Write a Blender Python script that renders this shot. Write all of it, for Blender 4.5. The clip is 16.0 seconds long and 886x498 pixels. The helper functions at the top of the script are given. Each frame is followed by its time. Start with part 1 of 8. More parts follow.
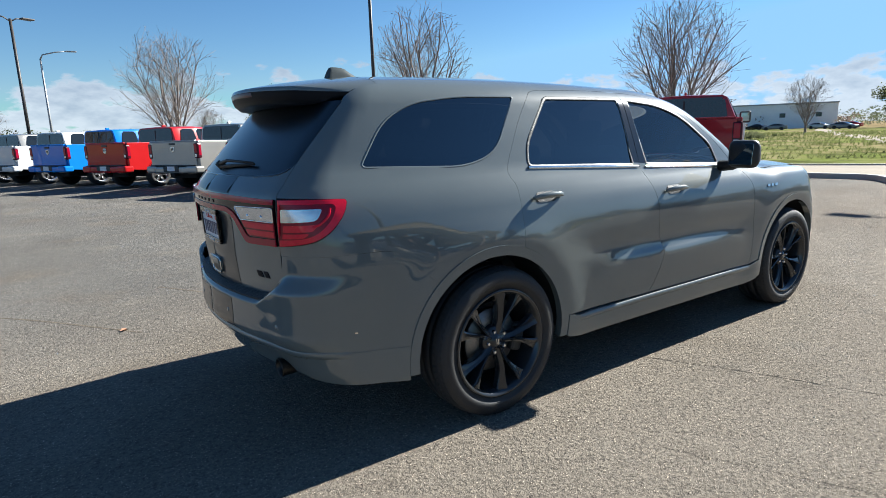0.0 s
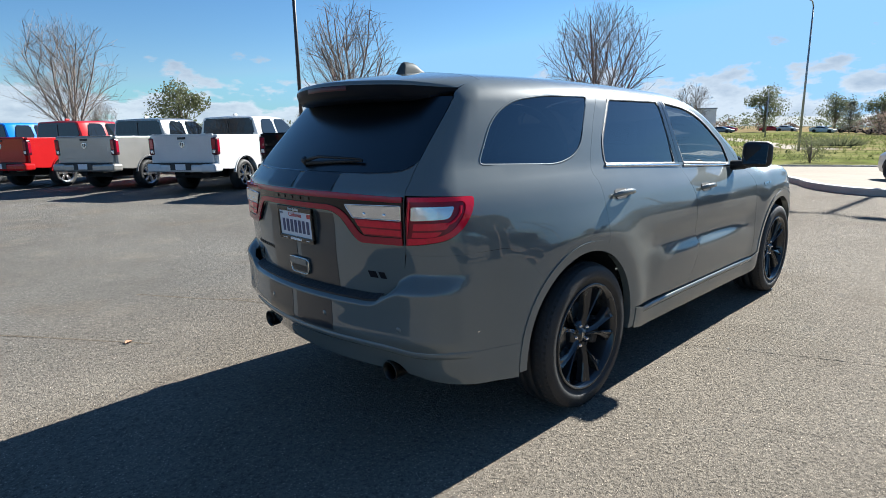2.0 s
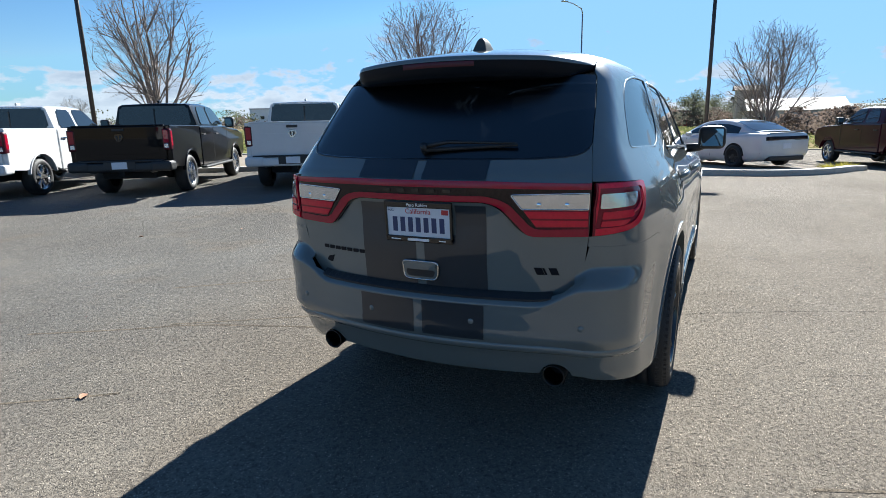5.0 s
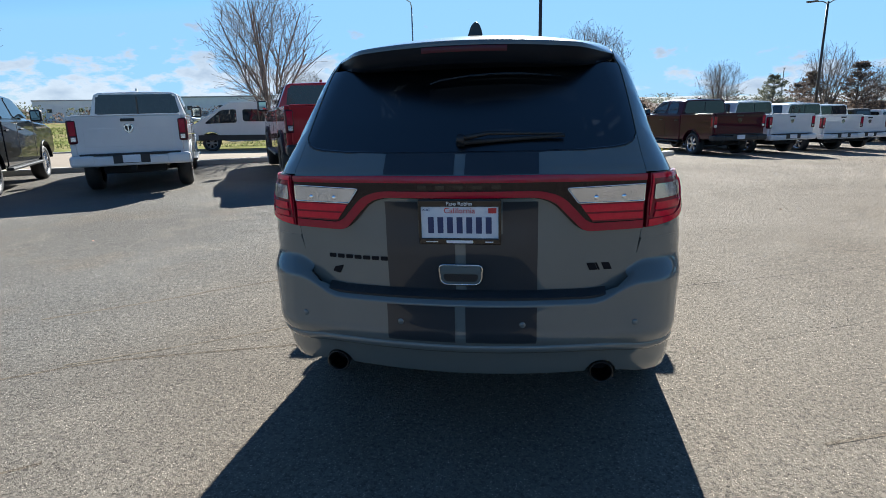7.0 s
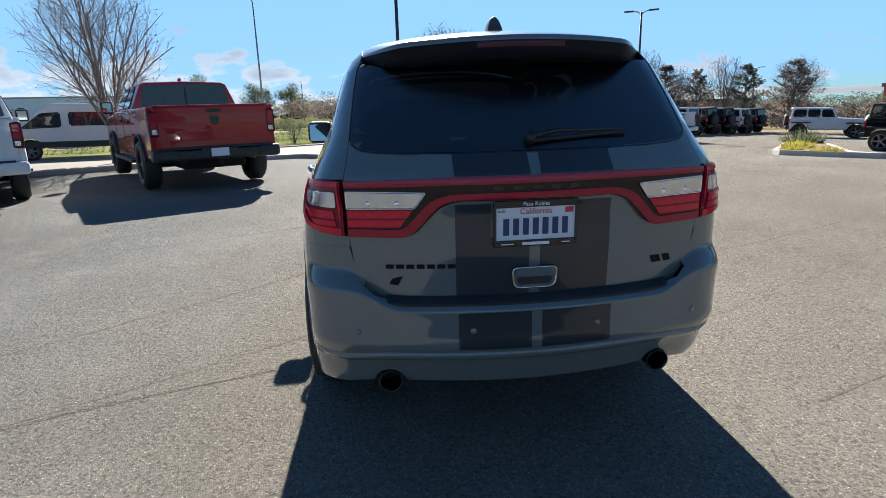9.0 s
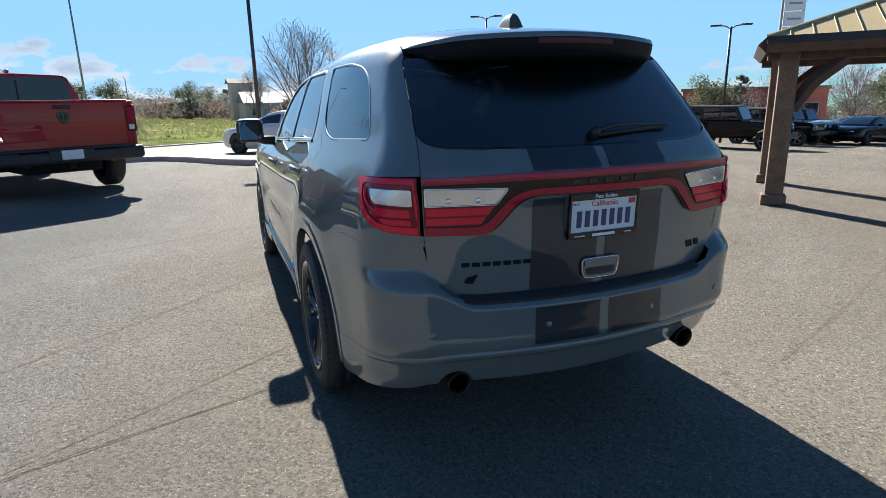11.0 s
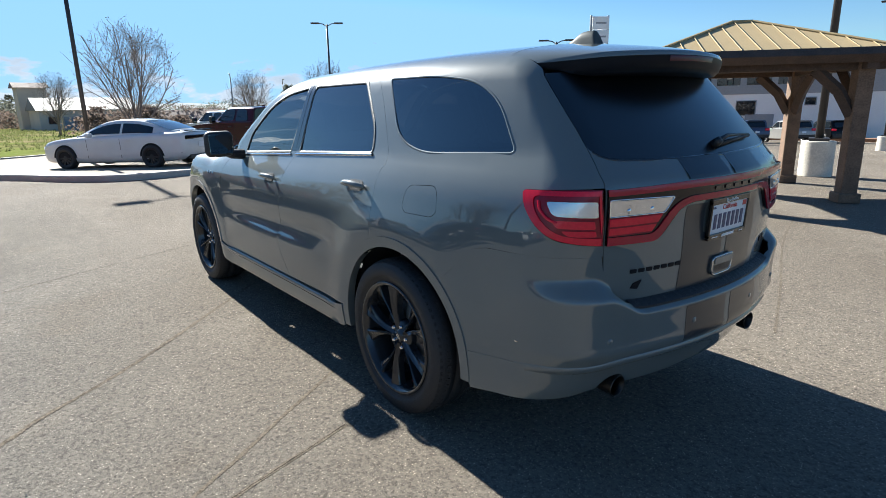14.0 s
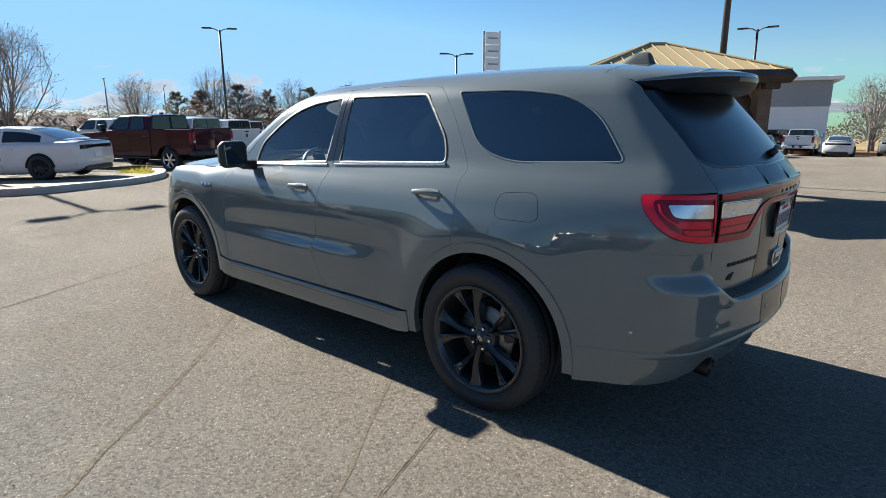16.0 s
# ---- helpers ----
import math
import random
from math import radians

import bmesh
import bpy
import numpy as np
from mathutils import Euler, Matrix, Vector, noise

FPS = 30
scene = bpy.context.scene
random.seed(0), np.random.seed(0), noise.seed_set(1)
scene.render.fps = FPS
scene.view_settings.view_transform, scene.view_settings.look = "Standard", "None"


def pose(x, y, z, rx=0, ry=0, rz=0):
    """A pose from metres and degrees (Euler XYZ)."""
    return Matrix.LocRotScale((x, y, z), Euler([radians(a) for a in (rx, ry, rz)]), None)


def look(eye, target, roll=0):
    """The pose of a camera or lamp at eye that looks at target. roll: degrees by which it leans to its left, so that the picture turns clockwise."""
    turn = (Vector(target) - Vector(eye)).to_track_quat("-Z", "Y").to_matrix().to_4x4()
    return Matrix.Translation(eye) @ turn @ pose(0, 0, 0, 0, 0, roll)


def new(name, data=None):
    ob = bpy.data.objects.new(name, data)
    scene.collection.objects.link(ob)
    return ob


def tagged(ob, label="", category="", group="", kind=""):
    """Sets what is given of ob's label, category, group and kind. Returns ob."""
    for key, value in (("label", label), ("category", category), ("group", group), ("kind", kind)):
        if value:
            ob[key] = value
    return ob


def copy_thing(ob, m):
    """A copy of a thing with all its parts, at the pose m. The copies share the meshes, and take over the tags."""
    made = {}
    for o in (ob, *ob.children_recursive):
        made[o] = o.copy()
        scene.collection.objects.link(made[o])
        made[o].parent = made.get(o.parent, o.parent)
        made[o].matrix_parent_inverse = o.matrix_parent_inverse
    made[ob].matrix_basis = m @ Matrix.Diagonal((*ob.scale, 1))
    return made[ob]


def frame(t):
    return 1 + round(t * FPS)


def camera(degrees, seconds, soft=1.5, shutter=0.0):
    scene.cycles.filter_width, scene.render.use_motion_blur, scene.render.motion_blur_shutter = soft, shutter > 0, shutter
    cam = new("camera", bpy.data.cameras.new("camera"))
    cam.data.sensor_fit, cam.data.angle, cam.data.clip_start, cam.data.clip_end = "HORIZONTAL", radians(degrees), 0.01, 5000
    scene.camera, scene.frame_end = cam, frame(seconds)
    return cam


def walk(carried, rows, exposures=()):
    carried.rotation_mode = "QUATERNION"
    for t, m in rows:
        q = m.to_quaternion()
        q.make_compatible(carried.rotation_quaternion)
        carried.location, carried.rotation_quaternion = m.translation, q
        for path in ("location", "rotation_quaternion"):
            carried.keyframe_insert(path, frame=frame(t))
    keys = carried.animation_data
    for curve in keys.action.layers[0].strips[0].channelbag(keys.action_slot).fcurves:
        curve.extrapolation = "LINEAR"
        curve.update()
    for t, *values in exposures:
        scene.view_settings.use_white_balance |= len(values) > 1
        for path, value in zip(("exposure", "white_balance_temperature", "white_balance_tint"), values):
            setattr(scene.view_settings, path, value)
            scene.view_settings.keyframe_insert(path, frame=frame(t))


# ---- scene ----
from mathutils.geometry import delaunay_2d_cdt

cam = camera(75.0, 16.0, soft=0.85)
PATH = [
    (0, (-1.836, -3.066, 1.452), (-0.712, -1.459, 1.058), -1.8),
    (0.5, (-2.015, -2.907, 1.463), (-0.824, -1.351, 1.062), -2.0),
    (1, (-2.24, -2.78, 1.46), (-0.988, -1.274, 1.055), -1.9),
    (1.5, (-2.381, -2.618, 1.441), (-1.066, -1.163, 1.051), -1.5),
    (2, (-2.547, -2.467, 1.463), (-1.179, -1.065, 1.06), -1.0),
    (2.5, (-2.734, -2.31, 1.46), (-1.313, -0.961, 1.059), -0.7),
    (3, (-2.854, -2.099, 1.442), (-1.368, -0.824, 1.035), -0.4),
    (3.2, (-2.912, -1.996, 1.446), (-1.39, -0.761, 1.046), -0.2),
    (5.3, (-3.244, -0.962, 1.441), (-1.451, -0.198, 0.99), -1.4),
    (5.5, (-3.273, -0.875, 1.441), (-1.459, -0.168, 0.983), -1.4),
    (6, (-3.276, -0.684, 1.421), (-1.415, -0.119, 0.954), -1.4),
    (6.5, (-3.227, -0.484, 1.441), (-1.332, -0.053, 0.968), -1.5),
    (7, (-3.219, -0.263, 1.446), (-1.299, 0.038, 0.972), -1.4),
    (7.5, (-3.212, -0.057, 1.437), (-1.278, 0.112, 0.959), -1.4),
    (8, (-3.159, 0.125, 1.436), (-1.218, 0.162, 0.955), -1.4),
    (8.5, (-3.111, 0.301, 1.445), (-1.172, 0.214, 0.964), -1.6),
    (9, (-3.111, 0.55, 1.455), (-1.182, 0.343, 0.969), -1.8),
    (9.2, (-3.105, 0.626, 1.452), (-1.182, 0.365, 0.964), -1.8),
    (11.3, (-2.802, 1.443, 1.456), (-1.02, 0.682, 0.963), -1.3),
    (11.5, (-2.75, 1.518, 1.462), (-0.982, 0.721, 0.973), -1.4),
    (12, (-2.648, 1.69, 1.478), (-0.928, 0.796, 0.984), -1.4),
    (12.5, (-2.585, 1.912, 1.487), (-0.911, 0.934, 0.997), -1.4),
    (13, (-2.498, 2.042, 1.468), (-0.874, 0.983, 0.979), -1.2),
    (13.5, (-2.359, 2.18, 1.484), (-0.781, 1.052, 0.998), -1.1),
    (14, (-2.25, 2.362, 1.5), (-0.718, 1.172, 1.014), -1.1),
    (14.5, (-2.164, 2.578, 1.5), (-0.687, 1.317, 1.022), -1.0),
    (15, (-2.015, 2.74, 1.491), (-0.6, 1.408, 1.019), -0.8),
    (15.5, (-1.852, 2.895, 1.512), (-0.501, 1.494, 1.05), -0.6),
    (16, (-1.697, 3.131, 1.52), (-0.415, 1.665, 1.062), -0.4),
]
walk(cam, [(t, look(eye, target, roll)) for t, eye, target, roll in PATH], [(0.0, 0.98, 5720, 5.0), (5.0, 1.03, 5640, 5.0), (11.0, 1.05, 5680, 5.0), (13.0, 1.16, 5700, 5.0), (14.5, 1.10, 5760, 5.0), (16.0, 1.05, 5860, 5.0)])

# ---------------------------------------------------------------- world, sun
SUN_EL, SUN_AZ = 31.0, -1.7
sun_dir = Vector((math.cos(radians(SUN_EL)) * math.cos(radians(SUN_AZ)), math.cos(radians(SUN_EL)) * math.sin(radians(SUN_AZ)), math.sin(radians(SUN_EL))))
sun = new("sun", bpy.data.lights.new("sun", "SUN"))
sun.data.energy, sun.data.angle, sun.data.color = 7.4, radians(0.55), (1.0, 0.90, 0.77)
sun.matrix_basis = look(sun_dir * 60, (0, 0, 0))
world = bpy.data.worlds.new("sky")
scene.world = world
world.use_nodes = True
wt = world.node_tree
sky = wt.nodes.new("ShaderNodeTexSky")
sky.sky_type, sky.sun_disc = "NISHITA", False
sky.sun_elevation, sky.sun_rotation = radians(SUN_EL), radians(90 - SUN_AZ)
sky.air_density, sky.dust_density, sky.ozone_density = 1.0, 0.06, 4.0
vivid = wt.nodes.new("ShaderNodeHueSaturation")
vivid.inputs["Saturation"].default_value = 1.10
wt.links.new(sky.outputs[0], vivid.inputs["Color"])
even = wt.nodes.new("ShaderNodeMix")
even.data_type, even.blend_type, even.inputs[0].default_value = "RGBA", "DARKEN", 0.92
even.inputs[7].default_value = (3.3, 5.6, 8.2, 1.0)
wt.links.new(vivid.outputs[0], even.inputs[6])
wt.links.new(even.outputs[2], wt.nodes["Background"].inputs[0])
wt.nodes["Background"].inputs[1].default_value = 0.058

# ---------------------------------------------------------------- materials


def nodes_of(name):
    m = bpy.data.materials.new(name)
    m.use_nodes = True
    return m, m.node_tree.nodes, m.node_tree.links, m.node_tree.nodes["Principled BSDF"]


def surf(name, col, rough=0.5, metal=0.0, var=0.12, scale=6.0, bump=0.0, bscale=60.0, coat=0.0, spec=0.5, rvar=0.1, per=0.0, flake=0.0):
    """A procedural surface: two scales of noise in colour and gloss, fine relief, optional clear coat."""
    m, n, l, b = nodes_of(name)
    tc = n.new("ShaderNodeTexCoord")
    big = n.new("ShaderNodeTexNoise")
    big.inputs["Scale"].default_value, big.inputs["Detail"].default_value = scale, 5
    fine = n.new("ShaderNodeTexNoise")
    fine.inputs["Scale"].default_value, fine.inputs["Detail"].default_value = bscale, 3
    l.new(tc.outputs["Object"], big.inputs["Vector"]), l.new(tc.outputs["Object"], fine.inputs["Vector"])
    add = n.new("ShaderNodeMath")
    add.operation = "ADD"
    l.new(big.outputs["Fac"], add.inputs[0]), l.new(fine.outputs["Fac"], add.inputs[1])
    ramp = n.new("ShaderNodeValToRGB")
    e = ramp.color_ramp.elements
    half = n.new("ShaderNodeMath")
    half.operation, half.inputs[1].default_value = "MULTIPLY", 0.5
    l.new(add.outputs[0], half.inputs[0])
    e[0].position, e[1].position = 0.36, 0.64
    e[0].color = (*[c * (1 - var) for c in col], 1)
    e[1].color = (*[min(1, c * (1 + var)) for c in col], 1)
    l.new(half.outputs[0], ramp.inputs["Fac"])
    colour = ramp.outputs["Color"]
    if per:
        oi, hsv, mr = n.new("ShaderNodeObjectInfo"), n.new("ShaderNodeHueSaturation"), n.new("ShaderNodeMapRange")
        mr.inputs["To Min"].default_value, mr.inputs["To Max"].default_value = 1 - per, 1 + per
        l.new(oi.outputs["Random"], mr.inputs["Value"]), l.new(mr.outputs[0], hsv.inputs["Value"]), l.new(colour, hsv.inputs["Color"])
        colour = hsv.outputs["Color"]
    l.new(colour, b.inputs["Base Color"])
    mr2 = n.new("ShaderNodeMapRange")
    mr2.inputs["To Min"].default_value, mr2.inputs["To Max"].default_value = max(0.0, rough - rvar), min(1, rough + rvar)
    l.new(big.outputs["Fac"], mr2.inputs["Value"]), l.new(mr2.outputs[0], b.inputs["Roughness"])
    b.inputs["Metallic"].default_value = metal
    b.inputs["Specular IOR Level"].default_value = spec if coat < 0.9 else 0.04
    b.inputs["Coat Weight"].default_value = coat
    b.inputs["Coat Roughness"].default_value = 0.012
    b.inputs["Coat IOR"].default_value = 1.52
    if bump:
        bp = n.new("ShaderNodeBump")
        bp.inputs["Strength"].default_value, bp.inputs["Distance"].default_value = bump, 0.01
        l.new(fine.outputs["Fac"], bp.inputs["Height"]), l.new(bp.outputs[0], b.inputs["Normal"])
    return m


def glass(name, tint, gloss=1.0, rough=0.0, ior=2.1):
    """A pane: tinted see-through with mirror gloss by Fresnel."""
    m, n, l, b = nodes_of(name)
    n.remove(b)
    tr, gl, mix, fr = n.new("ShaderNodeBsdfTransparent"), n.new("ShaderNodeBsdfGlossy"), n.new("ShaderNodeMixShader"), n.new("ShaderNodeFresnel")
    tr.inputs[0].default_value = (*tint, 1)
    gl.inputs[0].default_value, gl.inputs[1].default_value = (gloss, gloss, gloss, 1), rough
    fr.inputs["IOR"].default_value = ior
    l.new(fr.outputs[0], mix.inputs[0]), l.new(tr.outputs[0], mix.inputs[1]), l.new(gl.outputs[0], mix.inputs[2])
    l.new(mix.outputs[0], n["Material Output"].inputs["Surface"])
    return m


def foliage(name, col, var=0.4, scale=0.9):
    """Leaves: part of the light goes through them."""
    m = surf(name, col, 0.8, 0, var, scale, 0, 12, spec=0.1)
    n, l = m.node_tree.nodes, m.node_tree.links
    b = n["Principled BSDF"]
    tr, mix = n.new("ShaderNodeBsdfTranslucent"), n.new("ShaderNodeMixShader")
    mix.inputs[0].default_value = 0.45
    l.new(b.inputs["Base Color"].links[0].from_socket, tr.inputs["Color"])
    l.new(b.outputs[0], mix.inputs[1]), l.new(tr.outputs[0], mix.inputs[2])
    l.new(mix.outputs[0], n["Material Output"].inputs["Surface"])
    return m


def paint(name, col, rough=0.42, metal=0.0, var=0.05, coat=1.0, ior=1.42, spec=0.5):
    m = surf(name, col, rough, metal, var, 3.0, 0.0, 900.0, coat, spec, 0.04)
    m.node_tree.nodes["Principled BSDF"].inputs["Coat IOR"].default_value = ior
    return m


PAINT = paint("grey_paint", (0.114, 0.131, 0.130), ior=1.68, spec=0.10)
FIN = surf("fin_grey", (0.070, 0.080, 0.082), 0.5, 0, 0.08, 12, 0, 200, 0.0, 0.06, rvar=0.05)
MIRROR = surf("mirror", (0.35, 0.38, 0.36), 0.03, 1.0, 0.03, 20, 0, 100, rvar=0.01)
STRIPE = surf("dark_stripe", (0.022, 0.027, 0.033), 0.35, 0, 0.1, 5, 0, 300, 0.5, 0.3)
GLOSS_BLACK = surf("gloss_black", (0.008, 0.008, 0.009), 0.25, 0, 0.1, 8, 0, 200, 1.0, rvar=0.05)
SATIN_BLACK = surf("satin_black", (0.014, 0.014, 0.015), 0.5, 0, 0.2, 12, 0.2, 300)
RUBBER = surf("rubber", (0.016, 0.016, 0.017), 0.62, 0, 0.3, 14, 0.3, 240)
TREAD = surf("tread_rubber", (0.022, 0.021, 0.02), 0.85, 0, 0.35, 20, 0.5, 160)
PLASTIC = surf("ribbed_plastic", (0.018, 0.019, 0.021), 0.55, 0, 0.2, 20, 0.35, 420)
CHROME = surf("chrome", (0.75, 0.76, 0.78), 0.08, 1.0, 0.04, 20, 0, 200, rvar=0.04)
BRIGHT = surf("bright_trim", (0.60, 0.60, 0.58), 0.24, 1.0, 0.06, 20, 0, 300, rvar=0.06)
STEEL = surf("dull_steel", (0.22, 0.21, 0.2), 0.42, 1.0, 0.3, 30, 0.2, 260)
RIM = surf("black_rim", (0.022, 0.023, 0.025), 0.16, 0.0, 0.15, 10, 0, 200, 1.0, rvar=0.06)
DARK = surf("dark_cavity", (0.006, 0.006, 0.007), 0.9, 0, 0.2, 10)
CLOTH = surf("dark_upholstery", (0.035, 0.034, 0.036), 0.85, 0, 0.25, 30, 0.3, 400)
TINT = glass("tinted_glass", (0.035, 0.04, 0.045))
LIGHT_TINT = glass("light_tinted_glass", (0.70, 0.76, 0.77), ior=1.7)
REAR_GLASS = glass("rear_glass", (0.010, 0.013, 0.018), rough=0.28, ior=1.85)
CLEAR_GLASS = glass("clear_glass", (0.80, 0.86, 0.86), ior=1.6)
LENS_RED = surf("red_lens", (0.60, 0.006, 0.030), 0.22, 0, 0.12, 60, 0.0, 500, 0.5, 0.15, rvar=0.05)
LENS_DEEP = surf("deep_red_lens", (0.30, 0.004, 0.024), 0.22, 0, 0.1, 60, 0, 400, 0.5, 0.15, rvar=0.05)
LENS_MID = surf("inner_red_lens", (0.20, 0.004, 0.018), 0.24, 0, 0.12, 60, 0, 400, 0.4, 0.15, rvar=0.05)
LENS_DARK = surf("dark_red_lens", (0.055, 0.004, 0.012), 0.3, 0, 0.1, 60, 0, 400, 0.15, 0.2, rvar=0.05)
SPOILER_DARK = surf("spoiler_black", (0.008, 0.010, 0.014), 0.40, 0, 0.1, 8, 0, 200, 0.0, 0.08, rvar=0.05)
LENS_CLEAR = surf("clear_lens", (0.55, 0.57, 0.61), 0.20, 0.9, 0.10, 14, 0.05, 60, 1.0, rvar=0.08)
TIP = surf("sooty_steel", (0.05, 0.048, 0.046), 0.38, 1.0, 0.3, 30, 0.2, 260)
SMOKE = surf("smoked_lens", (0.012, 0.006, 0.008), 0.18, 0, 0.2, 30, 0, 300, 1.0, rvar=0.05)
SMOKE.node_tree.nodes["Principled BSDF"].inputs["Coat IOR"].default_value = 1.36
WHITE_PLATE = surf("plate_white", (0.62, 0.64, 0.68), 0.35, 0, 0.06, 30, 0.1, 500)
PLATE_BLUE = surf("plate_ink", (0.02, 0.035, 0.11), 0.4, 0, 0.1, 30)
RED_INK = surf("red_ink", (0.45, 0.03, 0.03), 0.4, 0, 0.1, 30)
WHITE_INK = surf("white_ink", (0.75, 0.75, 0.75), 0.4, 0, 0.05, 30)

# ---------------------------------------------------------------- mesh tools


def fall(x, y):
    """The lot is level round the car, dips by a step of 0.28 m ahead of it and falls gently away on one side."""
    return -0.0384 * max(0.0, 0.309 * x - 0.951 * y - 9.0) - min(0.28, 0.035 * max(0.0, 0.94 * x - 0.342 * y - 11.5))



def mesh_object(name, verts, faces, material, parent=None, label="", smooth=True, normals=None):
    """One mesh object. normals: one per face corner."""
    me = bpy.data.meshes.new(name)
    me.from_pydata([tuple(map(float, v)) for v in verts], [], [tuple(map(int, f)) for f in faces])
    me.materials.append(material)
    me.polygons.foreach_set("use_smooth", [smooth] * len(me.polygons))
    me.update()
    if normals is not None:
        me.normals_split_custom_set([tuple(map(float, v)) for v in normals])
    ob = new(name, me)
    if parent:
        ob.parent = parent
    if label:
        ob["label"] = label
    return ob


def part(name, bm, material, parent=None, label="", smooth=False):
    me = bpy.data.meshes.new(name)
    bm.to_mesh(me)
    bm.free()
    me.materials.append(material)
    me.polygons.foreach_set("use_smooth", [smooth] * len(me.polygons))
    ob = new(name, me)
    if parent:
        ob.parent = parent
    if label:
        ob["label"] = label
    return ob


def thing(name, m=None, label="", category="", group="", kind=""):
    ob = new(name)
    ob.empty_display_size = 0.2
    if m is not None:
        ob.matrix_basis = m
    return tagged(ob, label, category, group, kind)


def box(sx, sy, sz, at=(0, 0, 0), bevel=0.0, seg=2, turn=None):
    """A bevelled box; at is its centre."""
    bm = bmesh.new()
    bmesh.ops.create_cube(bm, size=1.0)
    bmesh.ops.scale(bm, vec=(sx, sy, sz), verts=bm.verts)
    if bevel:
        bmesh.ops.bevel(bm, geom=bm.edges[:], offset=bevel, segments=seg, affect="EDGES", profile=0.5, clamp_overlap=True)
    if turn is not None:
        bmesh.ops.transform(bm, matrix=turn, verts=bm.verts)
    bmesh.ops.translate(bm, vec=at, verts=bm.verts)
    return bm


def lathe(profile, seg=48, axis="Y"):
    """Revolve (radius, along) pairs round an axis. Returns verts, faces."""
    v, f = [], []
    n = len(profile)
    for i in range(seg):
        a = 2 * math.pi * i / seg
        for r, h in profile:
            v.append({"Y": (r * math.cos(a), h, r * math.sin(a)), "Z": (r * math.cos(a), r * math.sin(a), h), "X": (h, r * math.cos(a), r * math.sin(a))}[axis])
    for i in range(seg):
        j = (i + 1) % seg
        for k in range(n - 1):
            f.append((i * n + k, i * n + k + 1, j * n + k + 1, j * n + k))
    return v, f


def tube(points, radii, seg=6, cap=True):
    """A tapered tube along points."""
    v, f = [], []
    pts = [Vector(p) for p in points]
    for i, p in enumerate(pts):
        d = (pts[min(i + 1, len(pts) - 1)] - pts[max(i - 1, 0)]).normalized()
        q = d.to_track_quat("Z", "Y")
        for k in range(seg):
            a = 2 * math.pi * k / seg
            v.append(p + q @ Vector((math.cos(a) * radii[i], math.sin(a) * radii[i], 0)))
    for i in range(len(pts) - 1):
        for k in range(seg):
            m = (k + 1) % seg
            f.append((i * seg + k, i * seg + m, (i + 1) * seg + m, (i + 1) * seg + k))
    if cap:
        f.append(tuple(range(seg))[::-1])
        f.append(tuple((len(pts) - 1) * seg + k for k in range(seg)))
    return v, f


def prism(outline, y0, y1, bevel=0.0, seg=2, plane="XZ"):
    """A flat outline extruded along the third axis, edges rounded."""
    bm = bmesh.new()
    conv = {"XZ": lambda a, b, c: (a, c, b), "XY": lambda a, b, c: (a, b, c), "YZ": lambda a, b, c: (c, a, b)}[plane]
    lo = [bm.verts.new(conv(a, b, y0)) for a, b in outline]
    hi = [bm.verts.new(conv(a, b, y1)) for a, b in outline]
    n = len(outline)
    bm.faces.new(lo), bm.faces.new(hi[::-1])
    for i in range(n):
        bm.faces.new((lo[i], hi[i], hi[(i + 1) % n], lo[(i + 1) % n]))
    bmesh.ops.recalc_face_normals(bm, faces=bm.faces)
    if bevel:
        bmesh.ops.bevel(bm, geom=bm.edges[:], offset=bevel, segments=seg, affect="EDGES", profile=0.5, clamp_overlap=True)
    return bm


def rounded(points, n=6):
    """A closed outline from (u, v, radius) corners, each corner turned into an arc."""
    out = []
    m = len(points)
    for i in range(m):
        p, a, b = (np.array(points[k][:2], float) for k in (i, i - 1, (i + 1) % m))
        r = points[i][2] if len(points[i]) > 2 else 0.0
        if r <= 0:
            out.append(p)
            continue
        da, db = a - p, b - p
        la, lb = np.linalg.norm(da), np.linalg.norm(db)
        c = min(r, 0.48 * la, 0.48 * lb)
        s, e = p + da / la * c, p + db / lb * c
        for k in range(n + 1):
            t = k / n
            out.append((1 - t) ** 2 * s + 2 * t * (1 - t) * p + t * t * e)
    return [tuple(q) for q in out]


def curve(points, n=6):
    """A smooth open line (Catmull-Rom) through points."""
    p = [np.array(q, float) for q in points]
    p = [2 * p[0] - p[1]] + p + [2 * p[-1] - p[-2]]
    out = []
    for i in range(1, len(p) - 2):
        for k in range(n):
            t = k / n
            out.append(0.5 * (2 * p[i] + (p[i + 1] - p[i - 1]) * t + (2 * p[i - 1] - 5 * p[i] + 4 * p[i + 1] - p[i + 2]) * t ** 2 + (3 * p[i] - p[i - 1] - 3 * p[i + 1] + p[i + 2]) * t ** 3))
    out.append(p[-2])
    return [tuple(q) for q in out]


def arc(cx, cz, r, a0, a1, n=24):
    return [(cx + r * math.cos(radians(a0 + (a1 - a0) * i / n)), cz + r * math.sin(radians(a0 + (a1 - a0) * i / n))) for i in range(n + 1)]


def resample(loop, step):
    out = []
    for i in range(len(loop)):
        a, b = np.array(loop[i], float), np.array(loop[(i + 1) % len(loop)], float)
        d = np.linalg.norm(b - a)
        if d < 1e-5:
            continue
        k = max(1, int(math.ceil(d / step)))
        out += [a + (b - a) * j / k for j in range(k)]
    return np.array(out)


